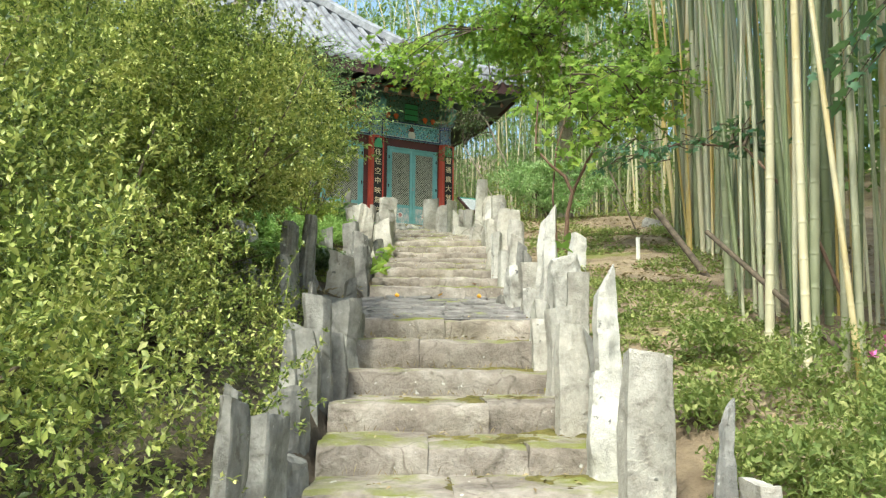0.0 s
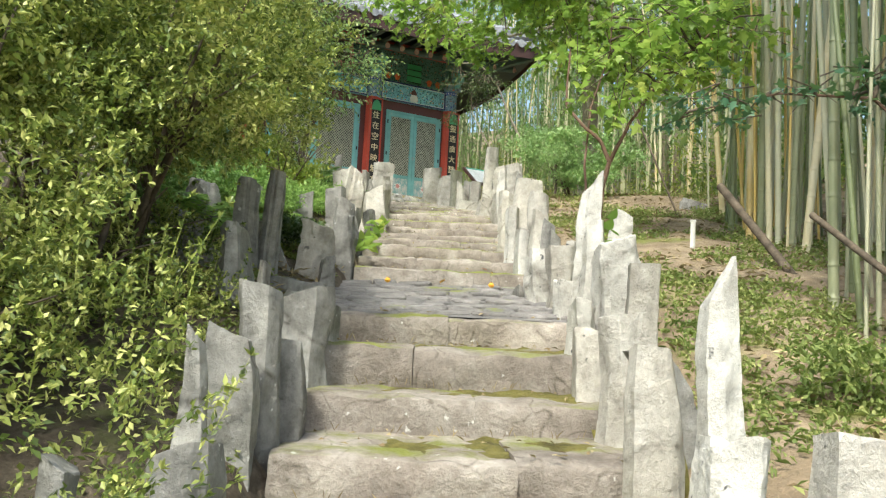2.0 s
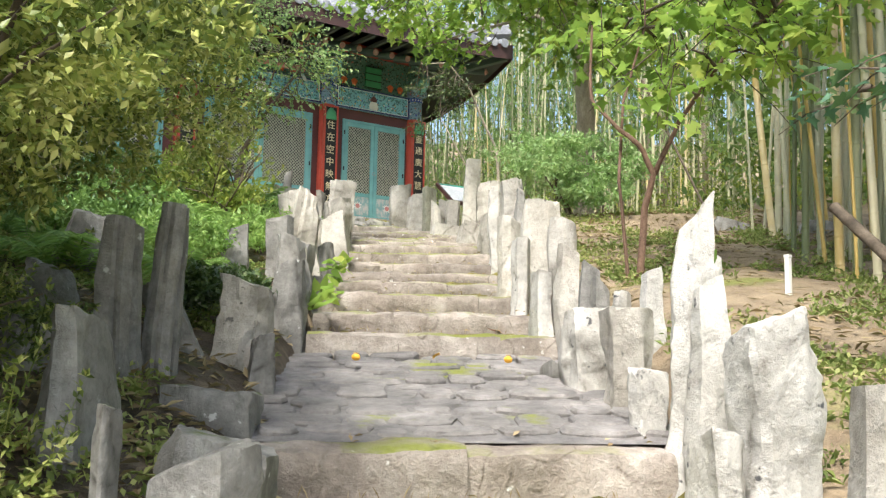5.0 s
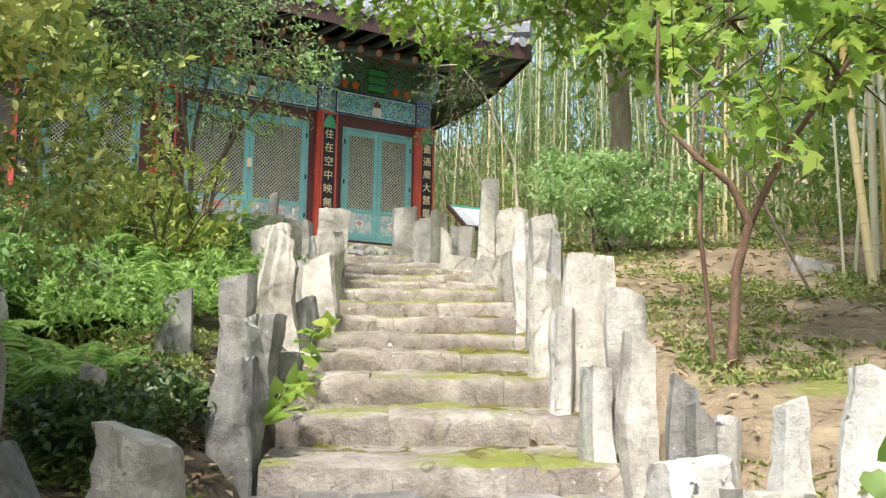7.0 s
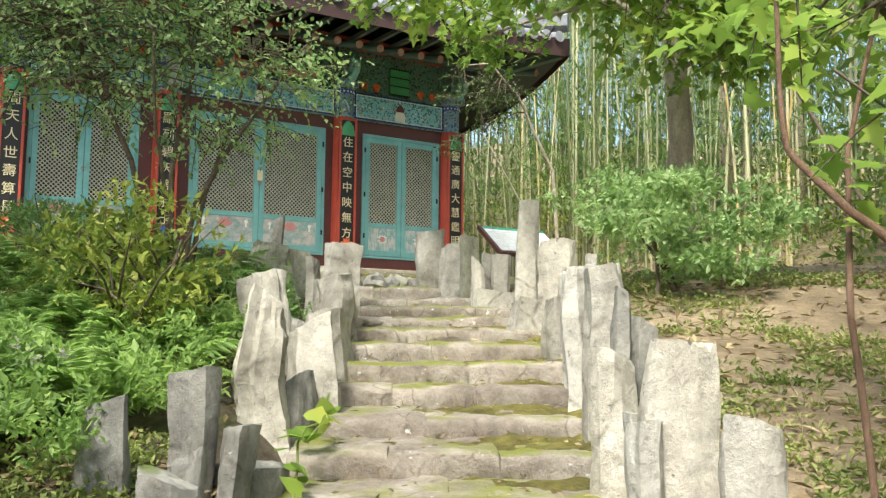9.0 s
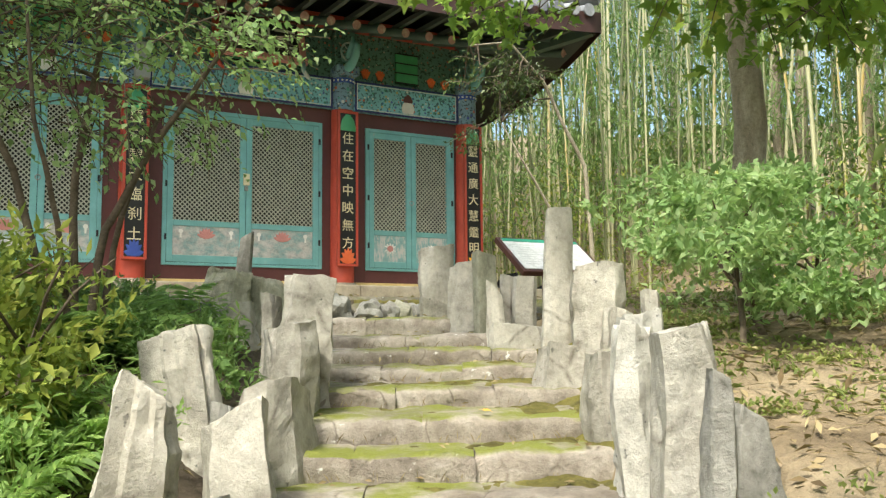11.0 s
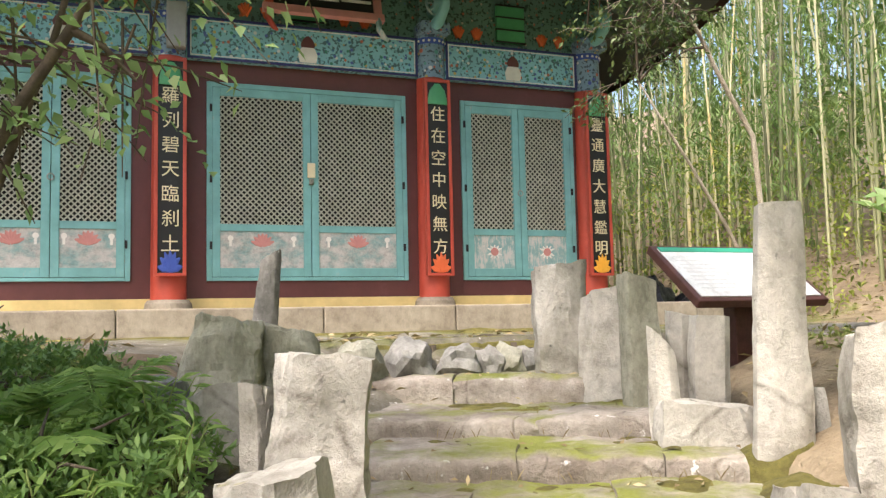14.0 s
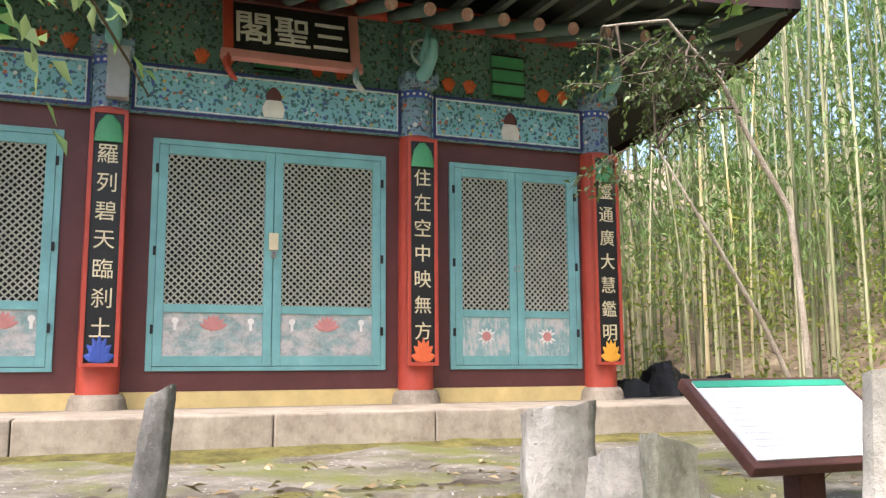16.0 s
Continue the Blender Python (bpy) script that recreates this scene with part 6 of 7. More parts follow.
# slender tree before the hall
g5 = ground_z(-4.15, -5.75)
tree("slender_tree", [
    ([(-4.15, -5.75, g5 - 0.1), (-4.05, -5.8, 0.0), (-3.8, -5.95, 0.5), (-3.5, -6.1, 1.0), (-3.3, -6.15, 1.3)], 0.028, 0.008),
    ([(-4.18, -5.70, g5 - 0.1), (-4.2, -5.7, 0.3), (-4.1, -5.8, 1.0), (-4.2, -5.8, 2.0)], 0.028, 0.009),
    ([(-4.10, -5.72, g5 - 0.1), (-3.95, -5.7, 0.1), (-3.75, -5.7, 0.7), (-3.6, -5.75, 1.4)], 0.022, 0.007),
    ([(-4.22, -5.78, g5 - 0.1), (-4.5, -5.75, 0.3), (-4.85, -5.7, 1.0), (-5.0, -5.7, 1.8)], 0.026, 0.009),
    ([(-4.18, -5.82, g5 - 0.1), (-4.3, -6.0, 0.0), (-4.45, -6.2, 0.5), (-4.5, -6.3, 1.1)], 0.020, 0.007)],
    [(-3.75, -6.05, 0.78, 0.42, 0.38, 0.3), (-4.2, -5.85, 0.72, 0.5, 0.45, 0.36), (-3.42, -6.15, 1.05, 0.35, 0.35, 0.24), (-4.0, -5.9, 1.3, 0.75, 0.6, 0.36), (-4.8, -5.65, 1.1, 0.7, 0.6, 0.55), (-4.5, -5.6, 1.85, 0.95, 0.8, 0.45), (-5.4, -5.5, 1.35, 0.75, 0.7, 0.6)], 1500, 0.05, M_SOFT, M_TWIG, "slender many-stemmed tree with soft green leaves", 31, per=9, droop=0.12, wid=0.62)
# forked tree behind the azaleas
gz = ground_z(*SP(5.4, -3.1).xy)
b0 = SP(5.4, -3.1, gz - 0.2)
tree("forked_tree", [
    ([b0, b0 + Vector((0, 0, 1.8)), b0 + Vector((0.05, 0, 2.75))], 0.2, 0.17),
    ([b0 + Vector((0.05, 0, 2.65)), b0 + Vector((0.32, -0.1, 3.5)), b0 + Vector((0.8, -0.1, 5.4))], 0.13, 0.05),
    ([b0 + Vector((0.0, 0, 2.65)), b0 + Vector((-0.30, 0.1, 3.5)), b0 + Vector((-0.9, 0.3, 5.6))], 0.13, 0.05)],
    [(b0.x, b0.y, b0.z + 5.4, 1.5, 1.3, 0.8), (b0.x - 1.7, b0.y + 0.8, b0.z + 4.4, 1.2, 1.1, 0.7), (b0.x - 2.2, b0.y - 0.6, b0.z + 3.4, 1.0, 1.0, 0.7), (b0.x + 0.5, b0.y - 0.6, b0.z + 4.0, 0.7, 0.7, 0.45)], 720, 0.085, M_MAPLE, M_BARK, "forked grey-barked tree behind the bushes", 32, kind="maple", per=7)

# tree with a straight trunk right of the head of the stairs
gt = ground_z(0.6, -6.1)
tree("maple_tree", [
    ([(0.62, -6.1, gt - 0.2), (0.60, -6.12, 1.0), (0.48, -6.15, 2.6), (0.5, -6.1, 5.5)], 0.145, 0.09),
    ([(0.52, -6.15, 2.1), (0.1, -5.7, 2.5), (-0.5, -5.0, 2.35), (-1.0, -4.55, 2.15)], 0.035, 0.008),
    ([(0.5, -6.15, 2.4), (-0.2, -6.6, 2.8), (-1.2, -7.0, 2.6), (-2.0, -7.2, 2.4)], 0.04, 0.008),
    ([(0.5, -6.1, 2.7), (1.3, -6.6, 3.1), (2.2, -7.1, 3.4)], 0.04, 0.012),
    ([(0.5, -6.12, 1.7), (0.9, -6.9, 1.9), (1.2, -7.6, 1.7)], 0.028, 0.006)],
    [(-0.75, -4.85, 2.45, 0.75, 0.6, 0.32), (-1.2, -6.9, 2.75, 1.2, 0.9, 0.45), (0.4, -6.3, 3.9, 1.2, 1.0, 0.4), (1.6, -7.0, 3.0, 0.8, 0.7, 0.4), (0.2, -5.4, 3.1, 1.0, 0.8, 0.4), (-0.3, -7.6, 3.3, 1.3, 1.0, 0.4), (-2.4, -5.8, 2.5, 0.9, 0.7, 0.3), (*SP(8.0, -0.2, 2.0), 0.7, 0.5, 0.16), (*SP(7.8, 0.7, 1.95), 0.5, 0.4, 0.15), (*SP(8.0, 2.2, 1.9), 0.9, 0.8, 0.6)], 1650, 0.115, M_MAPLE, M_BARK, "straight-trunked maple with bright yellow-green leaves", 33, kind="maple", per=7, droop=0.35)
bush("soft_shrub", sl_blobs(((7.4, 1.7, 0.12, 0.75, 0.7, 0.14), (7.2, 1.45, -0.14, 0.6, 0.5, 0.12), (7.7, 2.2, -0.05, 0.6, 0.6, 0.16), (8.2, 1.8, 0.32, 0.5, 0.5, 0.12), (7.3, 1.9, -0.38, 0.5, 0.5, 0.14))), 2100, 0.055, M_SOFT, "soft light-green shrub with tiers of leaves over the wall", "shrub", 34, whorl=7, inner=0.08, bulge=0.9, stems=4, gaps=0.04, wid=0.55)
# small maple with reddish stems
gm = ground_z(*SP(3.95, 1.36).xy)
tree("small_maple", [
    ([SP(3.95, 1.36, gm - 0.1), SP(3.95, 1.40, -1.1), SP(3.9, 1.46, -0.86), SP(3.9, 1.36, -0.66), SP(3.95, 1.2, -0.52), SP(4.05, 1.05, -0.3), SP(4.2, 1.1, 0.3)], 0.028, 0.009),
    ([SP(3.98, 1.30, gm - 0.1), SP(4.0, 1.24, -0.9), SP(4.1, 1.3, -0.3), SP(4.2, 1.5, 0.3), SP(4.2, 1.5, 0.9)], 0.014, 0.006),
    ([SP(3.9, 1.46, -0.86), SP(3.85, 1.62, -0.5), SP(3.7, 1.9, -0.05), SP(3.6, 2.3, 0.35)], 0.02, 0.008)],
    [(*SP(3.7, 1.55, -0.12), 0.5, 0.45, 0.2), (*SP(3.8, 2.0, -0.02), 0.55, 0.5, 0.22), (*SP(3.5, 2.1, 0.3), 0.6, 0.6, 0.25), (*SP(4.4, 1.6, 0.35), 0.6, 0.6, 0.22), (*SP(4.2, 2.3, 0.6), 0.9, 0.8, 0.35)], 260, 0.115, M_MAPLE, M_REDBARK, "small maple with reddish stems and large lobed leaves", 35, kind="maple", per=6, droop=0.3)
# dark leafy tree by the foot of the stairs
gd = ground_z(*SP(-2.2, 3.2).xy)
b1 = SP(-2.2, 3.2, gd)
bp = [SP(-1.4, 2.3, -0.75), SP(-2.0, 2.4, -0.55), SP(-2.6, 2.7, -0.3), SP(-0.4, 1.95, -1.32)]
tree("broadleaf_tree", [
    ([b1 - Vector((0, 0, 0.1)), b1 + Vector((0, 0, 1.6)), b1 + Vector((-0.05, 0.1, 2.6)), b1 + Vector((0.1, 0.1, 4.2))], 0.075, 0.03),
    ([b1 + Vector((0, 0, 2.0)), SP(-2.0, 2.7, -0.7), bp[0]], 0.03, 0.008)],
    [(*bp[0], 0.45, 0.45, 0.28), (*bp[1], 0.55, 0.5, 0.35), (*bp[2], 0.6, 0.6, 0.4), (*SP(-2.2, 3.0, 0.4), 1.0, 1.0, 0.5)], 260, 0.10, M_TEALLEAF, M_REDBARK, "broad-leaved tree with dark blue-green leaves", 36, kind="maple", per=6, droop=0.25)
gq = ground_z(*SP(-0.2, 2.7).xy)
tree("broadleaf_sapling", [
    ([SP(-0.2, 2.7, gq - 0.1), SP(0.2, 2.5, -1.7), SP(0.6, 2.2, -1.1), SP(0.95, 1.8, -1.0), SP(1.2, 1.4, -1.06)], 0.016, 0.004)],
    [(*SP(1.15, 1.45, -1.05), 0.3, 0.28, 0.10), (*SP(1.0, 1.8, -1.0), 0.35, 0.3, 0.12), (*SP(0.75, 2.15, -0.98), 0.35, 0.3, 0.14)], 95, 0.075, M_TEALLEAF, M_REDBARK, "thin sapling with blue-green leaves before the bamboo", 39, kind="maple", per=6, droop=0.15, twig_len=0.22)
# sapling by the hall corner with a dark spray of leaves before the eave
gs = ground_z(2.1, -2.3)
tree("evergreen_sapling", [
    ([(2.15, -2.3, gs - 0.1), (1.6, -2.35, 0.6), (1.05, -2.4, 1.35), (0.75, -2.3, 1.9)], 0.022, 0.008),
    ([(2.2, -2.2, gs - 0.1), (2.0, -2.25, 1.5), (1.4, -2.25, 2.5), (0.9, -2.3, 2.9), (0.3, -2.35, 2.75)], 0.03, 0.008)],
    [(0.75, -2.25, 2.35, 0.55, 0.35, 0.40), (1.15, -2.2, 2.65, 0.4, 0.3, 0.25), (0.45, -2.3, 1.75, 0.22, 0.2, 0.16)], 190, 0.055, M_DARKLEAF, M_BARK, "thin leaning sapling with a spray of dark leaves", 37, per=9, droop=0.3, twig_len=0.28, wid=0.55)


# ---- bamboo ----
def culm_mesh(name, h, r, seed, sides=9):
    rng = random.Random(seed)
    pts, rad = [], []
    z, bend = -0.15, Vector((rng.uniform(-0.16, 0.16), rng.uniform(-0.16, 0.16), 0))
    while z < h:
        f = max(0, z / h)
        gap = 0.20 + 0.16 * min(1, f * 3)
        rr = r * (1 - 0.65 * f)
        for dz, k in ((0.0, 0.97), (0.007, 1.10), (0.014, 1.10), (0.022, 0.95), (0.05, 1.0), (gap - 0.004, 1.0)):
            g = max(0, (z + dz) / h)
            pts.append(Vector((bend.x * g * g * h * 0.4, bend.y * g * g * h * 0.4, z + dz)))
            rad.append(r * (1 - 0.65 * g) * k)
        z += gap
    bm = tube_bm(pts, rad, sides, False)
    me = bpy.data.meshes.new(name)
    bm.to_mesh(me)
    bm.free()
    me.polygons.foreach_set("use_smooth", [True] * len(me.polygons))
    me.materials.append(M_CULM)
    return me


def bamboo_leaves(name, h, seed, n, low=0.35):
    fo = Foliage(seed)
    z = h * (low + (1 - low) * fo.r.rand(n) ** 0.8)
    a = fo.r.rand(n) * 6.283
    rad = 0.25 + 0.9 * fo.r.rand(n)
    c = np.stack([np.cos(a) * rad, np.sin(a) * rad, z + 0.35 * rad], 1)
    for _ in range(9):
        ax = fo.unit(n) * 0.8 + np.array((0, 0, -0.75))
        fo.add(c + fo.unit(n) * 0.12, ax, 0.13 * (0.7 + 0.6 * fo.r.rand(n)), 0.02, 0.1, 0.2)
    me = fo.mesh(name)
    me.materials.append(M_BLEAF)
    return me


CULMS = [culm_mesh("culm", h, r, 50 + i) for i, (h, r) in enumerate(((9.5, 0.029), (8.5, 0.024), (9, 0.020), (8, 0.016), (10, 0.034), (7.5, 0.012)))]
BLEAVES = [bamboo_leaves("bamboo_foliage", 9, 60 + i, 70, 0.42) for i in range(3)]
rb = random.Random(12)
spots = []
for k in range(900):
    s_ = rb.uniform(-3.6, 6.6)
    l_ = 1.98 + 0.19 * max(s_, -1) + abs(rb.gauss(0, 1.0)) * 1.1
    if s_ < -1:
        l_ += 0.35
    if any((s_ - a) ** 2 + (l_ - b) ** 2 < 0.012 + 0.012 * max(0, l_ - 3) for a, b in spots):
        continue
    if 2.9 < s_ < 6.6 and l_ < 2.45 + 0.18 * (s_ - 2.9):
        continue
    spots.append((s_, l_))
    if len(spots) >= 200:
        break
for i, (s_, l_) in enumerate(spots):
    p = SP(s_, l_)
    g = ground_z(p.x, p.y)
    o = thing("bamboo", pose(p.x, p.y, g, rb.gauss(0, 2.1), rb.gauss(0, 2.1), rb.uniform(0, 360)), "tall bamboo with a pale grey-green ringed culm", "bamboo", "bamboo grove beside the stairs")
    part("culm", CULMS[i % 6], None, o)
    part("foliage", BLEAVES[i % 3], None, o)
# fallen and leaning canes
for a, b, r in ((SP(2.75, 2.10, -1.25), SP(1.7, 2.42, -2.25), 0.032), (SP(5.6, 2.7, -1.2), SP(6.4, 2.2, 0.6), 0.012), (SP(-0.6, 2.3, -2.7), SP(0.9, 2.0, -1.75), 0.02)):
    n = 14
    pts, rad = [], []
    for i in range(n):
        q = a.lerp(b, i / (n - 1))
        for dd, kk in ((0.0, 1.0), (0.012, 1.1), (0.024, 1.0)):
            pts.append(q + (b - a).normalized() * dd)
            rad.append(r * kk)
    tagged(part("bamboo_cane", tube_bm(pts, rad, 9), M_TWIG, None, "", True), "dead brown bamboo cane leaning across the grove", "bamboo cane", "loose canes")

# bamboo on the slope behind the hall, too many to count
rf = random.Random(14)
bm_v, bm_f = [], []
far_pts = []
for k in range(400):
    if k < 230:
        x_, y_ = rf.uniform(2.9, 12), rf.uniform(-0.5, 9)
        if y_ < 2.0 and x_ < 3.6 + 0.5 * (2 - y_):
            continue
    elif k < 325:
        x_, y_ = rf.uniform(2.8, 12), rf.uniform(-6.0, 0)
        if x_ < 3.6 + 0.25 * abs(y_):
            continue
    else:
        x_, y_ = rf.uniform(-8, 3), rf.uniform(7, 12)
    g = ground_z(x_, y_)
    h, r = rf.uniform(6.5, 10), rf.uniform(0.012, 0.032)
    dx, dy = rf.gauss(0, 0.07) * h, rf.gauss(0, 0.07) * h
    far_pts.append((x_, y_, g, h, dx, dy))
    rows_, sd_ = 26, 6
    st = len(bm_v)
    for i in range(rows_ + 1):
        f = i / rows_
        for sub in (0, 1):
            ff_ = f + sub * 0.006
            kk = 1.14 if sub == 0 else 0.98
            for q in range(sd_):
                an = 2 * math.pi * q / sd_
                rr_ = r * (1 - 0.5 * f) * kk
                bm_v.append((x_ + dx * f * f + math.cos(an) * rr_, y_ + dy * f * f + math.sin(an) * rr_, g - 0.1 + h * ff_))
    for i in range((rows_ + 1) * 2 - 1):
        for q in range(sd_):
            bm_f.append((st + i * sd_ + q, st + i * sd_ + (q + 1) % sd_, st + (i + 1) * sd_ + (q + 1) % sd_, st + (i + 1) * sd_ + q))
tagged(part("bamboo_thicket", mesh_from("bamboo_thicket", bm_v, bm_f, True), M_CULMFAR), "thicket of thin pale bamboo on the slope behind the hall", "bamboo", kind="stuff")
fo = Foliage(70)
P = np.array(far_pts)
for _ in range(26):
    f = 0.16 + 0.82 * fo.r.rand(len(P))
    a = fo.r.rand(len(P)) * 6.283
    rad = 0.2 + 0.8 * fo.r.rand(len(P))
    c = np.stack([P[:, 0] + P[:, 4] * f * f + np.cos(a) * rad, P[:, 1] + P[:, 5] * f * f + np.sin(a) * rad, P[:, 2] + P[:, 3] * f + 0.3 * rad], 1)
    for _ in range(8):
        fo.add(c + fo.unit(len(P)) * 0.16, fo.unit(len(P)) * 0.8 + np.array((0, 0, -0.7)), 0.16 * (0.7 + 0.6 * fo.r.rand(len(P))), 0.026, 0.1, 0.2)
tagged(part("bamboo_thicket_leaves", fo.mesh("bamboo_thicket_leaves"), M_BLEAF), "thin drooping bamboo leaves over the thicket", "bamboo leaves", kind="stuff")

fo = Foliage(73)
for x0, x1, y0, y1, n, zt in ((3.4, 9, 0.5, 6, 700, 2.6), (3.6, 9, -5.5, 0.5, 520, 1.6), (2.6, 5.5, -8.6, -5.5, 120, 0.8)):
    p = np.stack([x0 + (x1 - x0) * fo.r.rand(n), y0 + (y1 - y0) * fo.r.rand(n), zt * fo.r.rand(n) ** 1.6], 1)
    p = p[lump(p * 0.6, 8.1) > 0.0]
    p[:, 2] += np.array([ground_z(q[0], q[1]) for q in p]) + 0.1
    for _ in range(16):
        fo.add(p + fo.unit(len(p)) * 0.22, fo.unit(len(p)) + np.array((0, 0, 0.1)), 0.07 + 0.05 * fo.r.rand(len(p)), 0.04, 0.15, 0.1)
tagged(part("undergrowth", fo.mesh("undergrowth"), M_YSHRUB), "loose yellowish-green undergrowth among the bamboo", "undergrowth", kind="stuff")
# woods all round, seen between the stems
fo = Foliage(71)


def wood_patch(x0, x1, y0, y1, n, z0=0.0, z1=9.0, size=0.22):
    p = np.stack([x0 + (x1 - x0) * fo.r.rand(n), y0 + (y1 - y0) * fo.r.rand(n), z0 + (z1 - z0) * fo.r.rand(n)], 1)
    p = p[lump(p * 0.35, 3.3) > -0.15]
    p[:, 2] += np.array([ground_z(q[0], q[1]) for q in p])
    for _ in range(5):
        fo.add(p + fo.unit(len(p)) * 0.5, fo.unit(len(p)) + np.array((0, 0, -0.3)), size * (0.6 + 0.8 * fo.r.rand(len(p))), size * 0.5, 0.2, 0.1)


wood_patch(8, 16, -16, 12, 8000)
wood_patch(-14, 9, 10, 16, 5200)
wood_patch(4.2, 9, -12, -5, 2600, 0, 5)
wood_patch(3.0, 8.0, -20, -12, 2600, 1, 8)
wood_patch(-19, -12, -14, 12, 4200, 0, 6.0)
wood_patch(-9.5, -6.8, -2, 8, 1300, 0, 5)
tagged(part("woods", fo.mesh("woods"), M_FOREST), "dense green woodland foliage round the temple", "woods", kind="stuff")
bm = bmesh.new()
rw = random.Random(15)
for k in range(46):
    x_, y_ = rw.choice(((rw.uniform(7, 15), rw.uniform(-14, 12)), (rw.uniform(-12, 8), rw.uniform(10, 15)), (rw.uniform(-16, -8.5), rw.uniform(-12, 10))))
    g = ground_z(x_, y_)
    tube(bm, [(x_, y_, g - 0.2), (x_ + rw.uniform(-0.2, 0.2), y_, g + 3), (x_ + rw.uniform(-0.6, 0.6), y_ + rw.uniform(-0.4, 0.4), g + 9)], [0.13, 0.10, 0.05], 8)
tagged(part("far_trunks", bm, M_BARK, None, "", True), "grey trunks of the woodland trees", "tree trunks", kind="stuff")


# ---- ferns, weeds, litter ----
def frond_mesh(name, seed, length=0.5):
    """One fern frond along +x, arching, with its leaflets."""
    fo = Foliage(seed)
    n = 24
    t = np.linspace(0.1, 1, n)
    z = length * (1.15 * t - 0.75 * t * t)
    c = np.stack([t * length * 0.9, 0.03 * np.sin(t * 3 + seed), z], 1)
    wl = length * 0.27 * np.sin(np.pi * (0.12 + 0.86 * t)) + 0.01
    for sg_ in (-1, 1):
        ax = np.repeat(np.array([(0.35, sg_, -0.12)]), n, 0) + fo.unit(n) * 0.12
        fo.add(c, ax, wl, np.full(n, length * 0.055), 0.1, 0.15)
    fo.add(c[:-1], np.diff(c, axis=0), np.linalg.norm(np.diff(c, axis=0), axis=1) * 1.4, 0.006, 0.0)
    me = fo.mesh(name)
    me.materials.append(M_FERN)
    return me


FRONDS = [frond_mesh("frond", 80 + i, 0.44 + 0.06 * i) for i in range(4)]
rg = random.Random(18)
for i in range(62):
    s_ = rg.uniform(5.0, 8.5)
    l_ = -1.5 - 0.3 * smooth01(6.2, 7.2, s_) - 1.5 * rg.random() ** 1.3
    if i > 52:
        s_, l_ = rg.uniform(3.4, 5.4), rg.uniform(-2.8, -1.6)
    p = SP(s_, l_)
    o = thing("fern", pose(p.x, p.y, ground_z(p.x, p.y), rg.uniform(-6, 6), rg.uniform(-6, 6), rg.uniform(0, 360)), "bright green fern growing on the bank", "fern", "ferns on the left bank")
    k_ = rg.choice((7, 8, 9))
    for q in range(k_):
        f_ = part("frond", FRONDS[rg.randrange(4)], None, o)
        f_.matrix_basis = pose(0, 0, 0, 0, rg.uniform(-22, 12), q * 360 / k_ + rg.uniform(-15, 15)) @ Matrix.Scale(rg.uniform(0.62, 0.98), 4)


for s_, l_, z_ in ((7.95, -1.32, -0.72), (7.45, -1.42, -0.82), (8.3, -1.55, -0.62), (6.95, -1.5, -0.95), (6.0, -1.55, -1.1)):
    p = SP(s_, l_, z_)
    o = thing("bamboo_grass", Matrix.Translation(p), "tuft of dwarf bamboo with long narrow leaves", "grass tuft", "tufts beside the steps")
    fo = Foliage(int(s_ * 10))
    for q in range(9):
        tip = Vector((rg.uniform(-0.2, 0.2), rg.uniform(-0.2, 0.2), rg.uniform(0.12, 0.30)))
        part("stalk", tube_bm([(tip.x * 0.15, tip.y * 0.15, -0.12), tuple(tip * 0.6), tuple(tip)], [0.004, 0.003, 0.002], 5), M_GRASS, o, "", True)
        c = np.array([tuple(tip * f) for f in np.linspace(0.55, 1, 8)])
        fo.add(c, fo.unit(8) * np.array((1, 1, 0.5)) + np.array((tip.x, tip.y, 0.1)), 0.07 + 0.05 * fo.r.rand(8), 0.018, 0.1, 0.2)
    part("leaves", fo.mesh("leaves"), M_FERN, o, "long narrow green leaves")


def scatter(fo, n, s0, s1, l0, l1, fn):
    s_, l_ = s0 + (s1 - s0) * fo.r.rand(n), l0 + (l1 - l0) * fo.r.rand(n)
    p = np.array([tuple(SP(a, b)) for a, b in zip(s_, l_)])
    keep = np.array([noise.noise((q[0] * 1.1, q[1] * 1.1, fn)) > -0.12 for q in p])
    p = p[keep]
    p[:, 2] = [ground_z(q[0], q[1]) for q in p]
    return p


fo = Foliage(90)
for args in ((1900, -3.6, 2.0, 0.95, 2.6), (1300, 1.5, 6.5, 1.0, 3.4), (900, 6, 10, 1.1, 3.6), (4200, 2.5, 9.3, -4.2, -1.25), (260, -3.0, 3.0, -1.5, -1.0)):
    p = scatter(fo, *args, 2.0)
    n = len(p)
    for _ in range(9):
        ax = fo.unit(n) * 0.7 + np.array((0, 0, 0.8))
        fo.add(p + fo.unit(n) * np.array((0.06, 0.06, 0.0)), ax, 0.03 + 0.06 * fo.r.rand(n), 0.014, 0.1, 0.35)
    m = p[: n // 2]
    for _ in range(6):
        fo.add(m + fo.unit(len(m)) * np.array((0.07, 0.07, 0.02)) + np.array((0, 0, 0.05)), fo.unit(len(m)) + np.array((0, 0, 0.25)), 0.03, 0.02, 0.1)
tagged(part("weeds", fo.mesh("weeds"), M_GRASS), "low weeds and grass on both banks of the stairs", "weeds", kind="stuff")
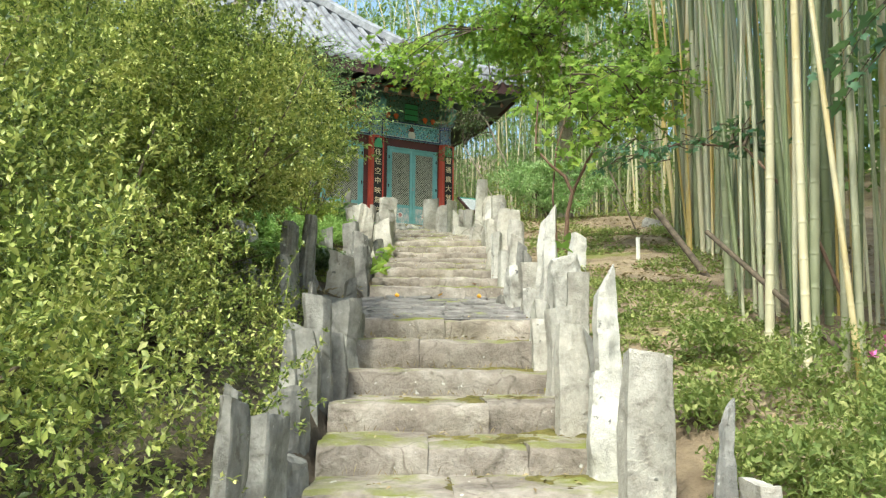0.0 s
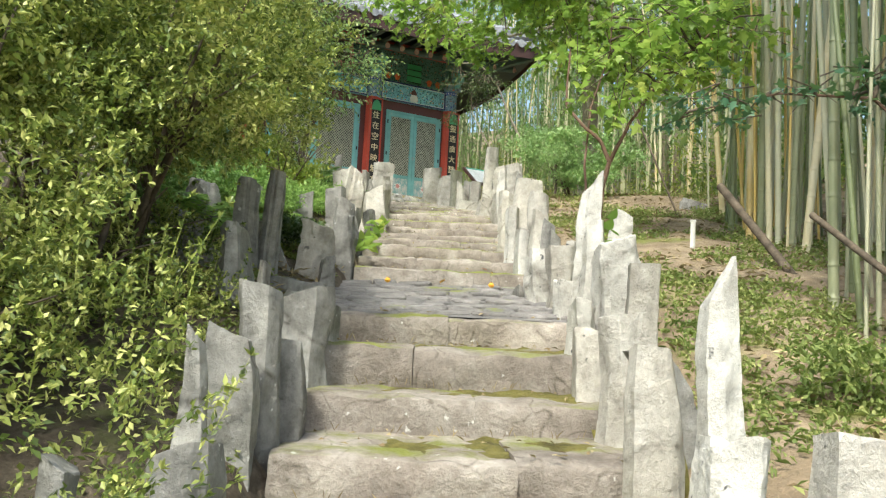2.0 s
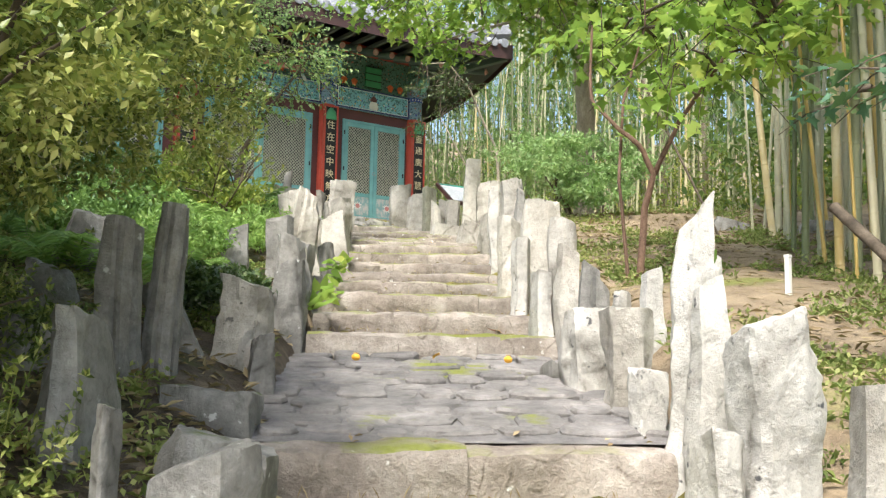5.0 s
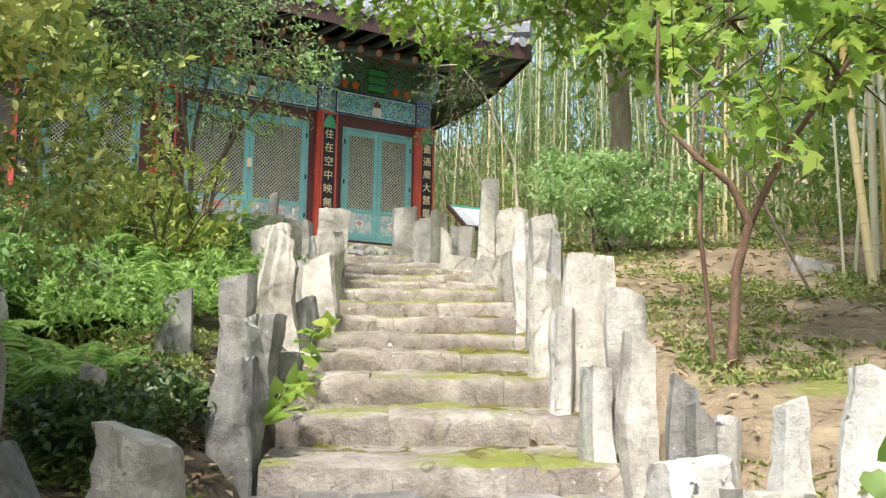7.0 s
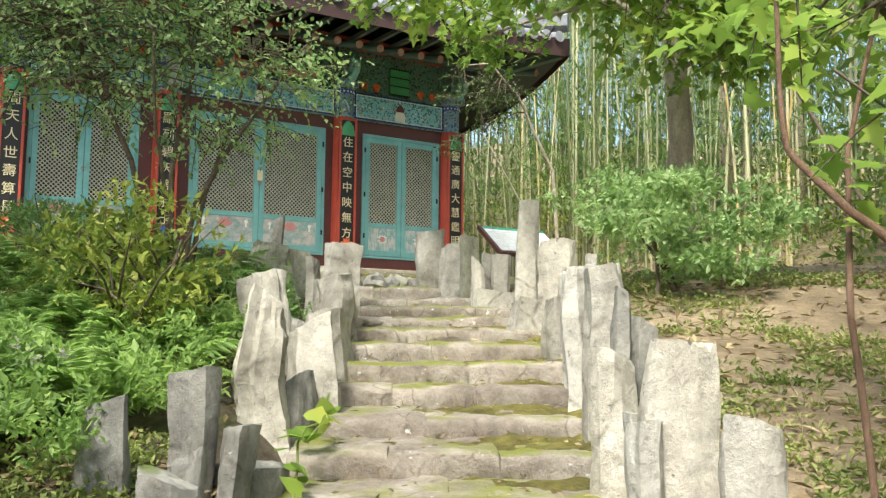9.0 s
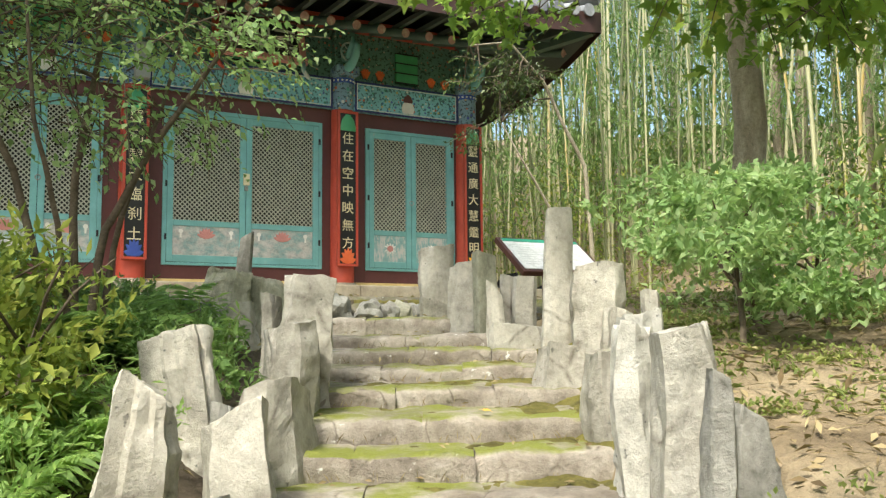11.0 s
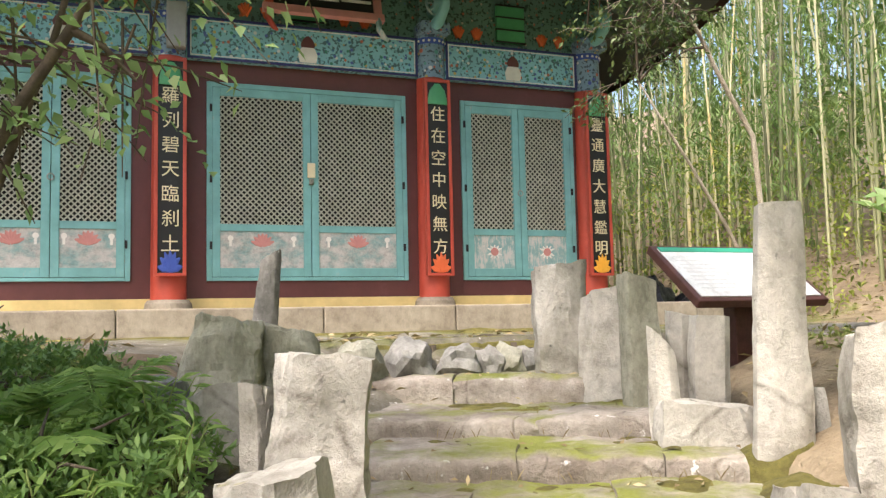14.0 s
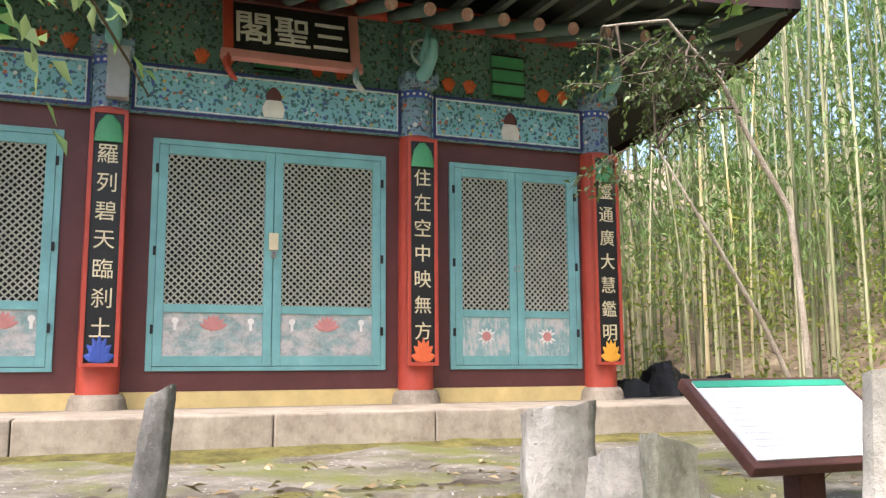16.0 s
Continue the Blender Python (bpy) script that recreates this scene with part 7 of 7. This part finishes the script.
bush("leafy_weeds", sl_blobs(((-2.4, 1.75, -3.05, 0.45, 0.45, 0.3), (-1.3, 1.85, -2.85, 0.45, 0.4, 0.26), (-0.3, 1.6, -2.62, 0.3, 0.3, 0.16), (-3.2, 1.6, -3.2, 0.5, 0.5, 0.3), (-2.2, 1.2, -3.2, 0.35, 0.3, 0.16), (-1.4, 1.2, -3.0, 0.3, 0.25, 0.14))), 2100, 0.034, M_GRASS, "rank green weeds at the foot of the bamboo", "weeds", 38, whorl=7, bulge=0.45, stems=0)
fo = Foliage(91)
for args in ((5200, -3, 9.5, 1.1, 4.5), (2600, 2.0, 9.5, -4.0, -1.2), (700, 9.4, 11.5, -2.0, 4.0)):
    p = scatter(fo, *args, 5.0)
    n = len(p)
    fo.add(p + np.array((0, 0, 0.012)) + fo.unit(n) * np.array((0.1, 0.1, 0.01)), fo.unit(n) * np.array((1, 1, 0.25)), 0.05 + 0.05 * fo.r.rand(n), 0.028, 0.3)
for args in ((2600, 4.5, 10.0, 1.1, 4.6), (700, -1.0, 4.5, 1.1, 3.0)):
    p = scatter(fo, *args, 7.0)
    n = len(p)
    fo.add(p + np.array((0, 0, 0.015)), fo.unit(n) * np.array((1, 1, 0.12)), 0.08 + 0.09 * fo.r.rand(n), 0.010, 0.2)
p = scatter(fo, 2800, 0.4, 5.0, -2.8, -0.95, 6.0)
fo.add(p + np.array((0, 0, 0.012)), fo.unit(len(p)) * np.array((1, 1, 0.25)), 0.05 + 0.04 * fo.r.rand(len(p)), 0.028, 0.3)
for i_ in range(6, 24):
    n = 26
    l_ = -0.8 + 1.4 * fo.r.rand(n)
    c = np.array([tuple(SP(STEP_S[i_] - 0.03, q, STEP_Z[i_ - 1] if i_ != 12 else -2.17)) for q in l_])
    fo.add(c + fo.unit(n) * np.array((0.02, 0.02, 0.0)), fo.unit(n) * 0.5 + np.array((0, 0, 1.0)), 0.04 + 0.06 * fo.r.rand(n), 0.004, 0.0, 0.2)
k_ = 420
s_ = -3 + 13 * fo.r.rand(k_)
l_ = -0.85 + 1.5 * fo.r.rand(k_)
p = np.array([tuple(SP(a, b, STEP_Z[max(0, int(np.searchsorted(STEP_S, a)) - 1)] + 0.02)) for a, b in zip(s_, l_)])
fo.add(p, fo.unit(k_) * np.array((1, 1, 0.2)), 0.03 + 0.03 * fo.r.rand(k_), 0.018, 0.3)
p = np.stack([3 + 7 * fo.r.rand(2600), -1 + 7 * fo.r.rand(2600), np.zeros(2600)], 1)
p[:, 2] = [ground_z(q[0], q[1]) + 0.012 for q in p]
fo.add(p, fo.unit(2600) * np.array((1, 1, 0.25)), 0.09, 0.03, 0.3)
tagged(part("leaf_litter", fo.mesh("leaf_litter"), M_LITTER), "dry brown fallen leaves scattered over ground and steps", "leaf litter", kind="stuff")

# vine with large fresh leaves along the left edge of the upper steps
vn = thing("climbing_vine", Matrix.Translation(SP(3.7, -0.86, -1.85)), "trailing vine with large fresh green leaves along the steps", "vine")
inv = vn.matrix_basis.inverted()
vp = [SP(3.7 + 0.17 * i, -0.84 + 0.03 * math.sin(i * 1.3) + 0.012 * i, stair_z(3.7 + 0.17 * i) + 0.10 + 0.06 * math.sin(i * 0.9)) for i in range(13)]
part("stem", tube_bm(vp, [0.006] * 13, 5), M_GRASS, vn, "thin green stem", True).data.transform(inv)
fo = Foliage(95)
P = np.repeat(np.array([tuple(q) for q in vp]), 3, 0)
n = len(P)
fo.add_shape(P + fo.unit(n) * 0.05, fo.unit(n) * 0.8 + np.array((0.25, -0.3, 0.1)), 0.12 * (0.7 + 0.6 * fo.r.rand(n)), HEART)
part("leaves", fo.mesh("leaves"), M_MAPLE, vn, "heart-shaped fresh green leaves").data.transform(inv)
# second creeper on the wall by the landing
vn = thing("creeper", Matrix.Translation(SP(1.95, 0.98, -2.0)), "small creeper with bright leaves between the stones", "vine")
fo = Foliage(96)
P = np.repeat(np.array([(0.0, 0.0, 0.06 * i - 0.15) for i in range(8)]), 3, 0)
n = len(P)
fo.add_shape(P + fo.unit(n) * 0.07, fo.unit(n) * 0.6 + np.array((-0.35, -0.6, -0.1)), 0.09 * (0.7 + 0.6 * fo.r.rand(n)), HEART)
part("leaves", fo.mesh("leaves"), M_MAPLE, vn, "bright heart-shaped leaves")
part("stem", tube_bm([(0, 0.02, -0.25), (0.01, 0, 0.0), (0, 0.01, 0.32)], [0.006, 0.005, 0.003], 5), M_GRASS, vn, "thin stem", True)

# ---- small things ----
for s_, l_, mt, lb in ((2.98, -0.55, M_AMBER, "fallen orange persimmon on the landing"), (3.0, 0.30, M_AMBER, "crushed yellow fruit on the landing")):
    bm = bmesh.new()
    bmesh.ops.create_icosphere(bm, subdivisions=3, radius=0.024, matrix=Matrix.Diagonal((1, 1, 0.82, 1)))
    for v_ in bm.verts:
        v_.co += v_.normal * 0.003 * noise.noise(v_.co * 60)
    o = thing("fallen_fruit", Matrix.Translation(SP(s_, l_, -2.135)), lb, "fruit", "fallen fruit")
    part("flesh", bm, mt, o, "", True)
    bm = bmesh.new()
    for a in range(4):
        tube(bm, [(0, 0, 0.022), (math.cos(a * 1.57) * 0.012, math.sin(a * 1.57) * 0.012, 0.023), (math.cos(a * 1.57) * 0.018, math.sin(a * 1.57) * 0.018, 0.02)], [0.004, 0.005, 0.001], 5)
    part("calyx", bm, M_LITTER, o, "dry brown calyx")
for s_, l_ in ((3.02, -0.12), (4.15, 0.42), (3.62, 0.28), (7.3, 0.2)):
    z_ = STEP_Z[max(0, int(np.searchsorted(STEP_S, s_)) - 1)] if not 2.33 < s_ < 3.15 else -2.15
    fo = Foliage(int(s_ * 100))
    c = np.array([tuple(SP(s_, l_, z_ + 0.03))])
    fo.add_shape(c, fo.unit(1) * np.array((1, 1, 0.1)), 0.07, MAPLE)
    o = part("fallen_leaf", fo.mesh("fallen_leaf"), M_AMBER if s_ != 3.62 else M_PINK)
    tagged(o, "single bright fallen leaf on the steps", "leaf", "bright fallen leaves")

tp = thing("black_sheeting", pose(2.75, 0.6, ground_z(2.75, 0.6)), "heap of black plastic sheeting and rocks beside the hall", "plastic sheeting")
for i, (x_, y_, w_, h_) in enumerate(((-0.4, -0.1, 0.6, 0.5), (0.05, 0.1, 0.75, 0.66), (0.6, 0.0, 0.6, 0.5), (0.2, -0.4, 0.5, 0.36), (1.0, 0.1, 0.55, 0.34))):
    o = part("sheet_fold", stone_mesh("sheet_fold", w_, w_ * 0.8, h_, 300 + i, top=0.5, slant=0.2, rough=1.8, sunk=0.1), M_TARP, tp)
    o.matrix_basis = pose(x_, y_, 0, 0, 0, i * 40)
st = thing("marker_stake", Matrix.Translation(SP(3.1, 2.0, ground_z(*SP(3.1, 2.0).xy))), "short white wooden stake in the bank", "stake")
part("shaft", box_bm(-0.015, 0.015, -0.015, 0.015, -0.1, 0.22, 0.003), M_CREAM, st)
part("cap", box_bm(-0.018, 0.018, -0.018, 0.018, 0.22, 0.24, 0.004), M_CREAM, st)
fl = thing("pink_flower", Matrix.Translation(SP(-1.6, 2.05, ground_z(*SP(-1.6, 2.05).xy))), "pink flowers on thin stems beside the bamboo", "flower")
fo = Foliage(97)
for x_, y_, z_ in ((0, 0, 0.42), (0.07, 0.03, 0.38), (-0.05, 0.05, 0.33)):
    c = np.repeat(np.array([(x_, y_, z_)]), 9, 0)
    fo.add(c, fo.unit(9) + np.array((0, 0, 0.4)), 0.045, 0.022, 0.1)
part("petals", fo.mesh("petals"), painted("pink_petal", (0.62, 0.16, 0.42), (0.7, 0.3, 0.5), 0.8), fl, "pink petals")
bm = bmesh.new()
for x_, y_, z_ in ((0, 0, 0.42), (0.07, 0.03, 0.38), (-0.05, 0.05, 0.33)):
    tube(bm, [(0, 0, 0), (x_ * 0.5, y_ * 0.5, z_ * 0.6), (x_, y_, z_)], [0.005, 0.004, 0.003], 5)
part("stem", bm, M_GRASS, fl, "thin green stems", True)
